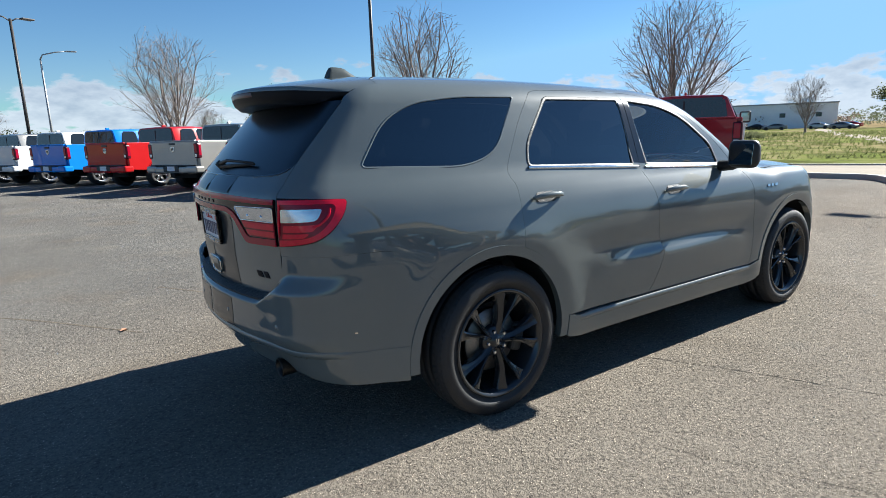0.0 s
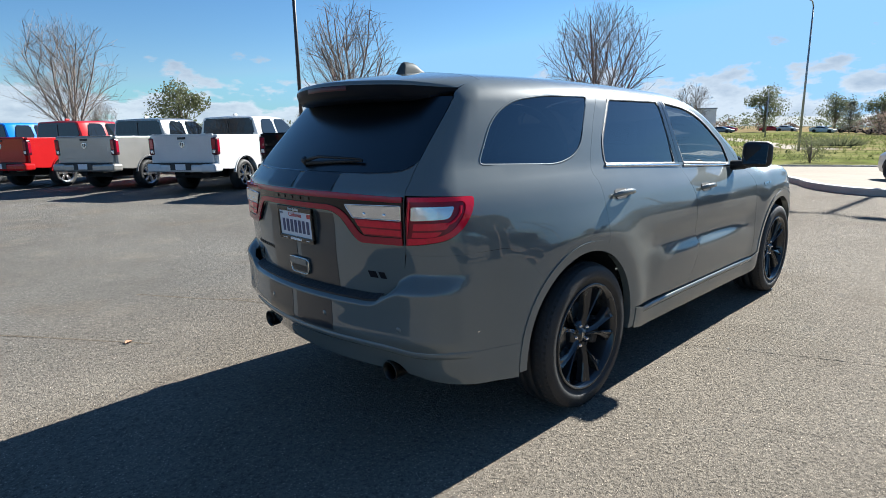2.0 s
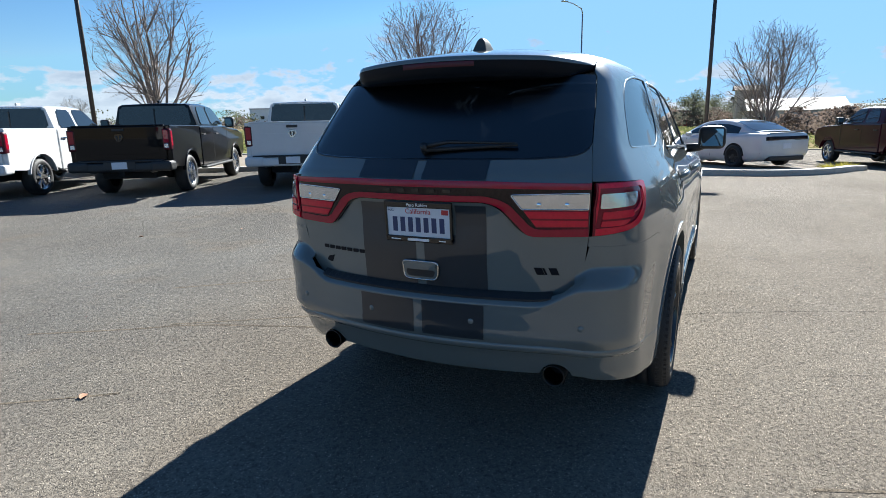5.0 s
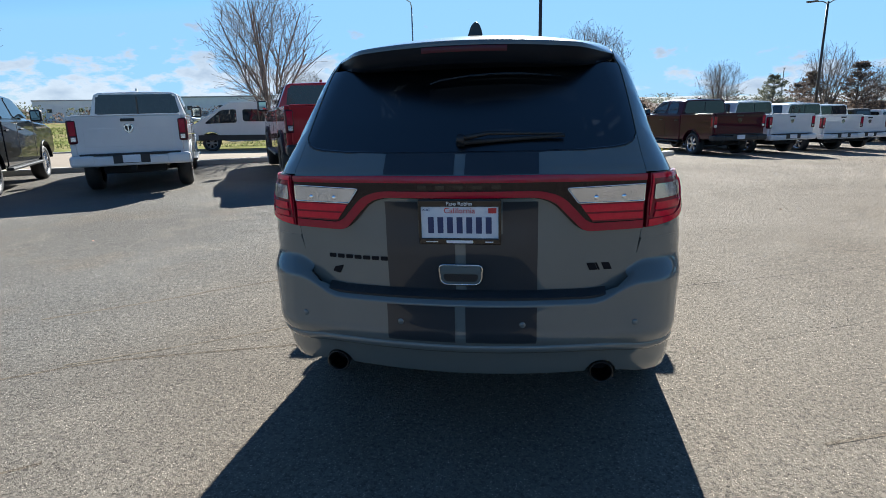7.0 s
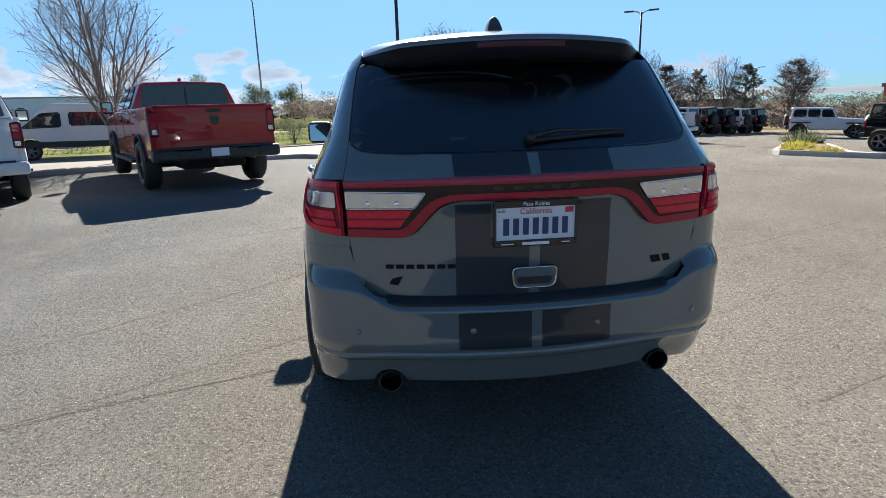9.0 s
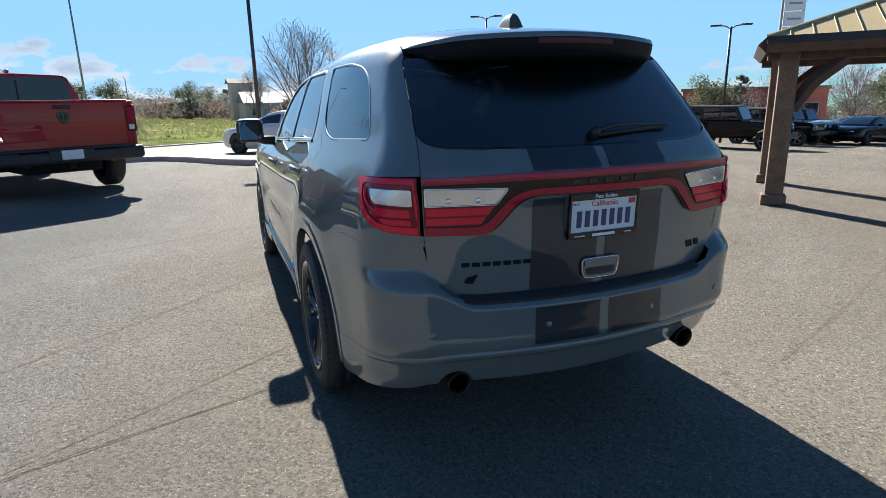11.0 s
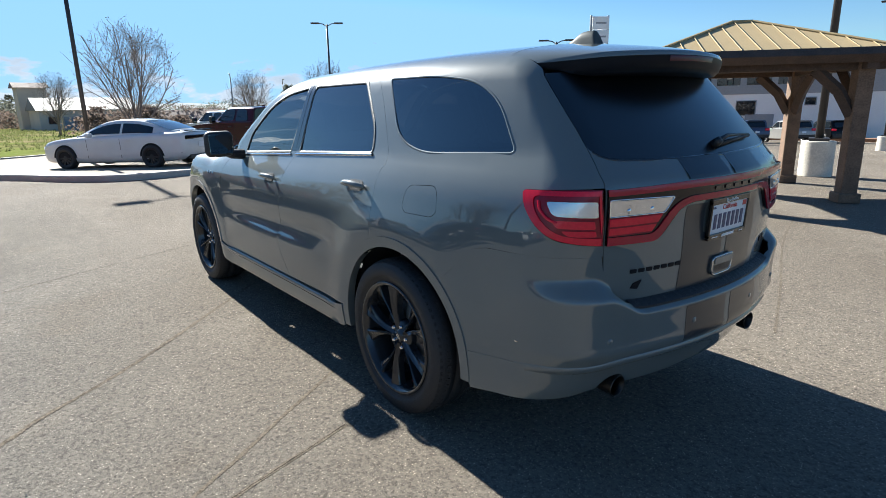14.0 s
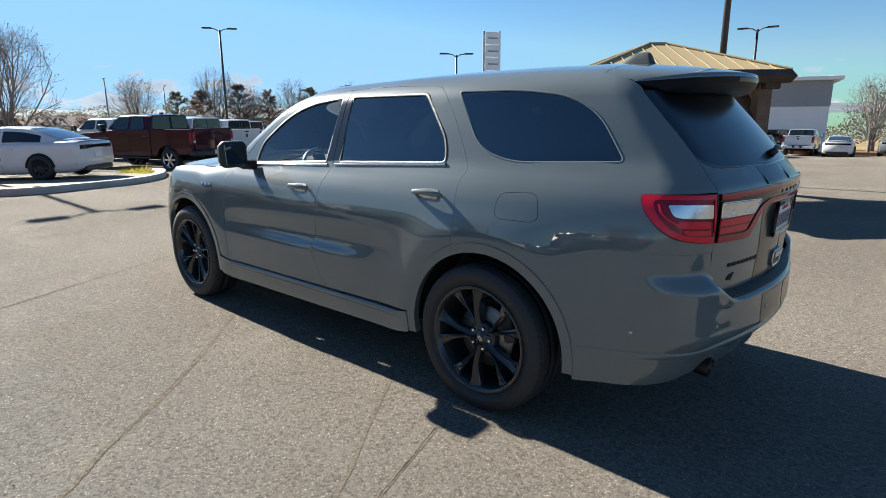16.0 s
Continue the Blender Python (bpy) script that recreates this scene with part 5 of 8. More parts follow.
strip("field_kerb", [(46, -20), (27.4, 0.0), (18, 19.5), (8, 40)], 0.2, 0.06, CONCRETE, "low kerb at the edge of the field")
isl2 = [(12.4, -14.2), (13.6, -13.6), (15.3, -13.1), (15.9, -13.3), (24.6, -20.4), (23.9, -21.3), (14.4, -15.0)]
tagged(part("planting_island", prism(isl2, 0.0, 0.15, 0, 1, "XY"), SOIL), "low planted island with pale kerb in the car park", "island", kind="structure")
strip("island_kerb", isl2 + [isl2[0]], 0.16, 0.17, CONCRETE, "pale kerb round the planted island")


def crack(points, w, seed):
    rnd = random.Random(seed)
    v, f = [], []
    p = curve(points, 30)
    for i, q in enumerate(p):
        a = w * (0.45 + 0.9 * rnd.random() ** 2)
        j = (rnd.random() - 0.5) * 0.022
        v += [(q[0] + a, q[1] + j, 0.0022), (q[0] - a * 0.4, q[1] + a + j, 0.0022)]
    for i in range(len(p) - 1):
        f.append((2 * i, 2 * i + 1, 2 * i + 3, 2 * i + 2))
    return v, f


for i, (pts, w) in enumerate((
        ([(1.18, -0.88), (1.44, -1.39), (1.72, -2.06), (2.0, -2.75), (2.23, -3.33), (2.9, -4.8)], 0.007),
        ([(0.36, -1.65), (0.81, -2.56), (1.71, -4.18), (2.5, -5.6)], 0.004),
        ([(3.7, 2.75), (3.95, 2.12), (4.26, 1.42), (4.67, 0.48)], 0.006),
        ([(0.9, 2.54), (1.47, 1.89), (2.15, 1.03)], 0.004),
        ([(-0.6, 2.71), (-0.31, 2.24), (0.04, 1.2)], 0.005),
        ([(0.27, 3.59), (0.66, 3.09), (1.14, 2.66)], 0.004),
        ([(-3.4, 5.1), (-2.27, 4.93), (-1.33, 4.61), (-0.26, 4.65), (0.9, 4.3)], 0.005),
        ([(-2.21, 3.04), (-1.31, 1.81)], 0.004))):
    v, f = crack(pts, w, i)
    tagged(mesh_object("asphalt_crack", v, f, CRACK, smooth=False), "thin dark crack across the asphalt", "crack", "cracks in the asphalt")

# joints between layings; the last line is a tyre mark in the same material
for pts, w in (([(-0.95, 3.3), (-0.6, 2.71), (-0.31, 2.24), (0.04, 1.2)], 0.014), ([(-3.4, 4.2), (-2.21, 3.04), (-1.31, 1.81)], 0.012), ([(3.4, 3.4), (3.95, 2.12), (4.67, 0.48)], 0.007), ([(2.62, 0.72), (2.3, 1.03), (1.46, 1.89), (1.08, 2.37), (0.9, 2.55), (0.3, 3.3)], 0.016), ([(0.62, 0.95), (0.29, 1.44), (0.05, 1.78), (-0.4, 2.5)], 0.012), ([(0.7, -5.6), (0.25, -4.19), (-0.37, -2.62), (-0.79, -1.52)], 0.010)):
    rnd = random.Random(int(pts[0][0] * 100))
    q = curve(pts, 20)
    v, f = [], []
    for i in range(len(q)):
        a, b = q[max(i - 1, 0)], q[min(i + 1, len(q) - 1)]
        d = math.hypot(b[0] - a[0], b[1] - a[1])
        nx, ny = -(b[1] - a[1]) / d, (b[0] - a[0]) / d
        e0, e1 = w * rnd.uniform(0.6, 1.1), w * rnd.uniform(0.6, 1.1)
        v += [(q[i][0] + nx * e0, q[i][1] + ny * e0, 0.0016), (q[i][0] - nx * e1, q[i][1] - ny * e1, 0.0016)]
    f = [(2 * i, 2 * i + 1, 2 * i + 3, 2 * i + 2) for i in range(len(q) - 1)]
    tagged(mesh_object("asphalt_seam", v, f, SEAM, smooth=False), "worn dark line on the asphalt, a joint except one tyre mark", "seam", "joints in the asphalt")

# loose grit
rnd = random.Random(5)
v, f = [], []
for i in range(900):
    a, r = rnd.uniform(0, 6.283), 1.2 + 7.0 * rnd.random() ** 0.7
    x, y, s = r * math.cos(a) - 0.5, r * math.sin(a), rnd.uniform(0.002, 0.006)
    s0 = len(v)
    t = rnd.uniform(0, 3)
    v += [(x + s * math.cos(t + k * 2.1), y + s * math.sin(t + k * 2.1), 0.001) for k in range(3)] + [(x, y, s * 1.2)]
    f += [(s0, s0 + 1, s0 + 3), (s0 + 1, s0 + 2, s0 + 3), (s0 + 2, s0, s0 + 3)]
tagged(mesh_object("grit", v, f, CONCRETE, smooth=False), "loose pale grit scattered on the asphalt", "grit", kind="stuff")
LEAF = surf("dead_leaf", (0.42, 0.21, 0.12), 0.7, 0, 0.3, 60, 0.3, 200)
for lx, ly, rot, sz in ((-1.418, 1.949, 20, 0.060), (-3.9, 5.2, 80, 0.05), (1.9, 5.8, 140, 0.05), (6.2, 4.6, 10, 0.05), (5.1, -3.6, 60, 0.045), (2.8, 4.9, 200, 0.04)):
    v, f = [], []
    for i in range(9):
        t = i / 8
        w = 0.5 * math.sin(math.pi * t) ** 0.8
        for k in (-1, -0.5, 0, 0.5, 1):
            v.append(((t - 0.5) * sz, k * w * sz * 0.8, 0.012 + 0.5 * sz * abs(k) * w * 0.9 + 0.15 * sz * (t - 0.5) ** 2))
    for i in range(8):
        for k in range(4):
            f.append((i * 5 + k, (i + 1) * 5 + k, (i + 1) * 5 + k + 1, i * 5 + k + 1))
    ob = tagged(mesh_object("fallen_leaf", v, f, LEAF), "curled brown dead leaf on the asphalt", "leaf")
    ob.matrix_basis = pose(lx, ly, -0.008, 0, 0, rot)

# ---------------------------------------------------------------- parked vehicles
VGLASS = surf("vehicle_glass", (0.012, 0.016, 0.020), 0.05, 0, 0.1, 3, 0, 50, 1.0, 0.8, 0.02)
PAINTS = {k: paint(k + "_paint", c, r, mt, ior=1.27 if k in ("black", "maroon") else 1.42, spec=0.06 if k in ("black", "maroon") else 0.5) for k, (c, r, mt) in {
    "white": ((0.60, 0.60, 0.60), 0.35, 0), "silver": ((0.34, 0.33, 0.31), 0.32, 0.5), "black": ((0.005, 0.005, 0.006), 0.3, 0), "red": ((0.42, 0.012, 0.014), 0.32, 0),
    "blue": ((0.02, 0.19, 0.62), 0.3, 0), "maroon": ((0.042, 0.005, 0.014), 0.3, 0), "grey": ((0.16, 0.165, 0.17), 0.32, 0.3), "deepred": ((0.30, 0.02, 0.025), 0.3, 0), "blue_grey": ((0.07, 0.09, 0.14), 0.3, 0.2)}.items()}
ALLOY = surf("bright_alloy", (0.55, 0.55, 0.56), 0.25, 1.0, 0.1, 20)


def plain_wheel(parent, x, y, r, w, rim_mat, n=6):
    s = 1 if y > 0 else -1
    wl = new("wheel")
    wl.parent, wl.matrix_basis = parent, Matrix.Translation((x, y, r)) @ Matrix.Rotation(0 if s > 0 else math.pi, 4, "Z")
    h, rr = w / 2, r * 0.66
    mesh_object("tyre", *lathe([(rr, -h * 0.8), (rr + 0.03, -h), (r - 0.05, -h), (r, -h * 0.65), (r, h * 0.65), (r - 0.05, h), (rr + 0.03, h), (rr, h * 0.85)], 36), RUBBER, wl)
    v, f = lathe([(rr + 0.004, h * 0.86), (rr, h * 0.95), (rr - 0.02, h * 0.85), (rr - 0.03, h * 0.1)], 36)
    for i in range(n):
        a0 = 2 * math.pi * i / n
        s0 = len(v)
        for rad, ww in ((0.05, 0.035), (rr - 0.012, 0.055)):
            for q, d in ((-1, -0.04), (-0.6, 0.0), (0.6, 0.0), (1, -0.04)):
                t = Vector((-math.sin(a0), 0, math.cos(a0)))
                v.append(tuple(Vector((rad * math.cos(a0), h * 0.72 + d, rad * math.sin(a0))) + t * ww * q))
        for q in range(3):
            f.append((s0 + q, s0 + 4 + q, s0 + 5 + q, s0 + q + 1))
    v2, f2 = lathe([(0.0, h * 0.78), (0.07, h * 0.76), (0.085, h * 0.6)], 20)
    f += [tuple(k + len(v) for k in q) for q in f2]
    v += v2
    mesh_object("rim", v, f, rim_mat, wl, smooth=False)
    mesh_object("wheel_back", *lathe([(0.0, -h * 0.1), (rr, -h * 0.1)], 24), DARK, wl)
    return wl


def loft(stations, material, name, parent, label=""):
    """A closed body through sections (x, [(y, z), ...]) given for the left half, bottom centre to top centre."""
    v, f = [], []
    k = len(stations[0][1])
    m = 2 * k - 2
    for x, sec in stations:
        ring = list(sec) + [(-y, z) for y, z in sec[-2:0:-1]]
        v += [(x + (0 if len(q) < 3 else q[2]), q[0], q[1]) for q in ring]
    for i in range(len(stations) - 1):
        for j in range(m):
            f.append((i * m + j, (i + 1) * m + j, (i + 1) * m + (j + 1) % m, i * m + (j + 1) % m))
    f += [tuple(range(m)), tuple((len(stations) - 1) * m + j for j in range(m))[::-1]]
    bm = bmesh.new()
    vs = [bm.verts.new(q) for q in v]
    for q in f:
        bm.faces.new([vs[i] for i in q])
    bmesh.ops.recalc_face_normals(bm, faces=bm.faces)
    bmesh.ops.bevel(bm, geom=bm.edges[:], offset=0.03, segments=2, affect="EDGES", profile=0.6, clamp_overlap=True)
    return part(name, bm, material, parent, label, True)


def pane(corners, parent, out=0.006, material=None, name="window"):
    """A thin pane with rounded look laid on four corners, pushed out along its normal."""
    c = [Vector(q) for q in corners]
    n = (c[1] - c[0]).cross(c[3] - c[0]).normalized()
    mid_ = sum(c, Vector()) / 4
    bm = bmesh.new()
    a = [bm.verts.new(q + n * out) for q in c]
    b = [bm.verts.new(q - n * 0.02) for q in c]
    bm.faces.new(a)
    for i in range(4):
        bm.faces.new((a[i], b[i], b[(i + 1) % 4], a[(i + 1) % 4]))
    bmesh.ops.bevel(bm, geom=[e for e in bm.edges if (e.verts[0] in a) != (e.verts[1] in a)], offset=0.05, segments=3, affect="EDGES", clamp_overlap=True)
    bmesh.ops.recalc_face_normals(bm, faces=bm.faces)
    return part(name, bm, material or VGLASS, parent)


def paint_slots(root, old, fresh):
    for o in root.children_recursive:
        if o.type == "MESH" and o.data.materials and o.data.materials[0] == old:
            o.material_slots[0].link = "OBJECT"
            o.material_slots[0].material = fresh


def make_pickup(body_paint, rim_mat, dark_trim, wide=0.0, r=0.405, label=""):
    """A crew-cab pickup; origin on the ground under the rear axle, nose along x."""
    t = thing("pickup_truck", None, label, "pickup truck")
    hw, wb = 1.0 + wide, 3.67
    trim = SATIN_BLACK if dark_trim else CHROME
    ra = r + 0.085
    # bed walls, with the arch cut out
    for s in (1, -1):
        lp = [(-1.12, 0.62), (-0.62, 0.58)] + arc(0, r, ra, 158, 22, 18) + [(0.70, 0.52), (0.72, 0.55), (0.72, 1.44), (-1.12, 1.46)]
        part("bed_side", prism(lp, s * (hw - 0.13), s * hw, 0.035), body_paint, t)
        part("arch_lip", prism(arc(0, r, ra + 0.035, 170, 10, 18) + arc(0, r, ra - 0.005, 10, 170, 18), s * (hw - 0.05), s * (hw + 0.022 + wide * 0.3), 0.01, 1), SATIN_BLACK if wide else body_paint, t)
        part("arch_lip", prism(arc(wb, r, ra + 0.035, 170, 10, 18) + arc(wb, r, ra - 0.005, 10, 170, 18), s * (hw - 0.05), s * (hw + 0.022 + wide * 0.3), 0.01, 1), SATIN_BLACK if wide else body_paint, t)
    part("bed_floor", box(1.85, 2 * hw - 0.2, 0.08, (-0.2, 0, 0.80), 0.01), SATIN_BLACK, t)
    gate = part("tailgate", prism([(-hw + 0.10, 0.72), (hw - 0.10, 0.72), (hw - 0.08, 1.45), (-hw + 0.08, 1.45)], -1.165, -1.085, 0.022, 2, "YZ"), body_paint, t)
    part("tailgate_spoiler", box(0.07, 2 * hw - 0.2, 0.03, (-1.135, 0, 1.462), 0.012), body_paint, gate)
    part("gate_handle", box(0.02, 0.24, 0.055, (-1.172, 0, 1.375), 0.008), SATIN_BLACK, gate)
    part("gate_panel", box(0.012, 2 * hw - 0.50, 0.34, (-1.1615, 0, 1.06), 0.003), body_paint, gate)
    badge = part("badge", prism([(-0.075, 1.29), (-0.085, 1.22), (-0.045, 1.15), (0.0, 1.13), (0.045, 1.15), (0.085, 1.22), (0.075, 1.29), (0.0, 1.305)], -1.180, -1.165, 0.006, 1, "YZ"), BRIGHT if not dark_trim else GLOSS_BLACK, gate, "shield-shaped badge")
    for s in (1, -1):
        part("badge_inlay", prism([(s * 0.012, 1.16), (s * 0.058, 1.225), (s * 0.052, 1.27), (s * 0.012, 1.27)], -1.183, -1.178, 0.002, 1, "YZ"), SATIN_BLACK, badge)
    for s in (1, -1):
        tl = part("tail_lamp", box(0.15, 0.165, 0.43, (-1.10, s * (hw - 0.074), 1.175), 0.03, 2), LENS_DARK, t, "dark-framed red tail lamp")
        part("lamp_core", box(0.012, 0.105, 0.25, (-1.174, s * (hw - 0.078), 1.235), 0.01), LENS_DEEP, tl)
        part("reverse_lens", box(0.012, 0.085, 0.085, (-1.174, s * (hw - 0.082), 1.045), 0.01), LENS_CLEAR, tl)
        part("lamp_side", box(0.09, 0.012, 0.30, (-1.09, s * (hw + 0.007), 1.19), 0.01), LENS_DEEP, tl)
        part("bumper_end", box(0.34, 0.42, 0.21, (-1.15, s * (hw - 0.19), 0.645), 0.06, 3), SATIN_BLACK if dark_trim else body_paint, t)
        mesh_object("exhaust_tip", *tube([(-1.22, s * 0.60, 0.56), (-0.9, s * 0.60, 0.56)], [0.05, 0.045], 14), STEEL, t)
    part("bumper_bar", box(0.27, 2 * hw - 0.50, 0.19, (-1.165, 0, 0.635), 0.05, 3), SATIN_BLACK if dark_trim else body_paint, t)
    part("step_pad", box(0.22, 2 * hw - 0.30, 0.035, (-1.175, 0, 0.755), 0.012), PLASTIC, t)
    part("plate_recess", box(0.02, 0.62, 0.155, (-1.297, 0, 0.665), 0.008), SATIN_BLACK, t)
    part("plate", box(0.012, 0.30, 0.14, (-1.309, 0, 0.67), 0.004), WHITE_PLATE, t)
    part("hitch", box(0.20, 0.10, 0.10, (-1.14, 0, 0.50), 0.01), DARK, t)
    # cab lower, doors and nose
    lp = [(0.76, 0.50)] + [(2.95, 0.50), (3.10, 0.52)] + arc(wb, r, ra, 165, 15, 18) + [(4.32, 0.55), (4.56, 0.62), (4.62, 0.95), (4.52, 1.20), (4.05, 1.30), (3.10, 1.36), (2.95, 1.40), (0.76, 1.42)]
    part("cab", prism(lp, -hw, hw, 0.06, 3), body_paint, t)
    part("nose", box(0.10, 1.5, 0.50, (4.62, 0, 0.95), 0.04), SATIN_BLACK, t)
    for s in (1, -1):
        part("headlamp", box(0.14, 0.26, 0.20, (4.58, s * 0.82, 1.08), 0.04), LENS_CLEAR, t)
        part("sill_step", box(2.3, 0.14, 0.06, (1.85, s * (hw + 0.02), 0.47), 0.02), SATIN_BLACK, t)
        for x in (1.72, 2.92):
            part("shut_line", box(0.012, 0.01, 0.80, (x, s * (hw - 0.001), 0.98)), DARK, t)
        for x in (0.98, 1.98):
            part("door_handle", box(0.20, 0.04, 0.035, (x, s * (hw + 0.015), 1.22), 0.012), trim, t)
        mi = part("door_mirror", box(0.16, 0.24, 0.26, (2.82, s * (hw + 0.13), 1.50), 0.05, 3), SATIN_BLACK, t)
        part("mirror_glass", box(0.006, 0.17, 0.19, (2.737, s * (hw + 0.13), 1.50), 0.002, 1), MIRROR, mi)
    # glasshouse
    cab = [(0.78, [(0.0, 1.36), (hw - 0.06, 1.36), (hw - 0.07, 1.44), (0.80, 1.885), (0.72, 1.925), (0.0, 1.945)]),
           (1.05, [(0.0, 1.36), (hw - 0.04, 1.36), (hw - 0.05, 1.44), (0.80, 1.90), (0.70, 1.945), (0.0, 1.97)]),
           (1.75, [(0.0, 1.36), (hw - 0.03, 1.36), (hw - 0.04, 1.43), (0.80, 1.91), (0.70, 1.955), (0.0, 1.98)]),
           (2.30, [(0.0, 1.36), (hw - 0.03, 1.36), (hw - 0.05, 1.42), (0.78, 1.88), (0.68, 1.93), (0.0, 1.955)]),
           (3.12, [(0.0, 1.33), (hw - 0.06, 1.33), (hw - 0.10, 1.36), (0.86, 1.37), (0.80, 1.385), (0.0, 1.40)])]
    cab = [(x + 0.0, sec) for x, sec in cab]
    loft(cab, body_paint, "greenhouse", t)
    pane([(0.770, 0.83, 1.45), (0.770, -0.83, 1.45), (0.785, -0.755, 1.89), (0.785, 0.755, 1.89)], t, 0.012)
    part("rear_window_divider", box(0.02, 0.03, 0.37, (0.765, 0.0, 1.65), 0.006), SATIN_BLACK, t)
    part("high_brake_lamp", box(0.03, 0.30, 0.035, (0.82, 0, 1.90), 0.01), LENS_DEEP, t)
    for s in (1, -1):
        for x0, x1, a0, a1 in ((0.98, 1.68, 1.14, 1.66), (1.78, 2.78, 1.78, 2.30)):
            q = [(x0, s * (hw - 0.045), 1.455), (x1, s * (hw - 0.045), 1.445), (a1, s * 0.815, 1.865), (a0, s * 0.815, 1.875)]
            pane(q if s < 0 else q[::-1], t, 0.008)
    pane([(3.02, -0.82, 1.42), (3.02, 0.82, 1.42), (2.40, 0.68, 1.90), (2.40, -0.68, 1.90)], t, 0.01)
    part("roof_aerial", box(0.16, 0.05, 0.06, (1.15, 0, 2.0), 0.02), body_paint, t)
    part("chassis", box(5.0, 1.1, 0.22, (1.6, 0, 0.48), 0.04), DARK, t)
    mesh_object("rear_axle", *tube([(0, -0.8, r), (0, -0.15, r), (0, 0.15, r), (0, 0.8, r)], [0.05, 0.08, 0.08, 0.05], 10), DARK, t)
    for x in (0, wb):
        for s in (1, -1):
            plain_wheel(t, x, s * (hw - 0.16 + wide), r, 0.28 + wide * 0.4, rim_mat)
    return t


def put(template, x, y, heading, label, body_from=None, body_to=None, group=""):
    c = copy_thing(template, pose(x, y, 0, 0, 0, heading))
    tagged(c, label, group=group)
    if body_to is not None:
        paint_slots(c, body_from, body_to)
    return c


HEAD = 30.0
base = make_pickup(PAINTS["white"], ALLOY, False, label="white crew-cab pickup with chrome bumper, parked in the row")
base.matrix_basis = pose(4.1, 13.2, 0, 0, 0, HEAD)
tagged(base, group="pickups along the kerb")
G = "pickups along the kerb"
put(base, 2.6, 16.0, HEAD, "silver crew-cab pickup with bright alloy wheels, parked in the row", PAINTS["white"], PAINTS["silver"], G)
put(base, 1.15, 18.9, HEAD, "red crew-cab pickup with red bumper, parked in the row", PAINTS["white"], PAINTS["red"], G)
put(base, -0.3, 21.8, HEAD, "bright blue crew-cab pickup, parked in the row", PAINTS["white"], PAINTS["blue"], G)
put(base, -1.75, 24.7, HEAD, "white crew-cab pickup at the end of the row", group=G)
put(base, -3.2, 27.6, HEAD, "silver crew-cab pickup at the far end of the row", PAINTS["white"], PAINTS["silver"], G)
put(base, 7.83, 7.8, HEAD, "white crew-cab pickup with white tailgate and dark badge", group=G)
dark = make_pickup(PAINTS["black"], ALLOY, True, label="black crew-cab pickup with black bumper, parked in the row")
dark.matrix_basis = pose(5.75, 10.5, 0, 0, 0, HEAD)
tagged(dark, group=G)
trx = make_pickup(PAINTS["deepred"], SATIN_BLACK, True, 0.06, 0.44, "red off-road pickup with flared black arches and black bumper")
trx.matrix_basis = pose(9.3, 4.1, 0.02, 0, 0, 29) @ Matrix.Scale(1.06, 4)
tagged(trx, group=G)
G2 = "vehicles in the far row"
put(dark, 19.22, -6.82, 20, "dark maroon crew-cab pickup parked beside the island", PAINTS["black"], PAINTS["maroon"], G2)
put(base, 27.2, -8.4, 22, "white crew-cab pickup in the far row", group=G2)
put(base, 21.1, -9.2, 22, "white crew-cab pickup in the far row", group=G2)
put(base, 23.6, -12.1, 22, "white crew-cab pickup in the far row", group=G2)
put(base, 26.0, -14.3, 22, "white crew-cab pickup in the far row", group=G2)


def shell_of(name, rows, material, parent):
    """A closed smooth skin through rings of points."""
    m = len(rows[0])
    v = [q for r in rows for q in r]
    f = [(i * m + j, i * m + (j + 1) % m, (i + 1) * m + (j + 1) % m, (i + 1) * m + j) for i in range(len(rows) - 1) for j in range(m)]
    f += [tuple(range(m))[::-1], tuple((len(rows) - 1) * m + j for j in range(m))]
    bm = bmesh.new()
    vs = [bm.verts.new(q) for q in v]
    for q in f:
        bm.faces.new([vs[i] for i in q])
    bmesh.ops.recalc_face_normals(bm, faces=bm.faces)
    return part(name, bm, material, parent, "", True)


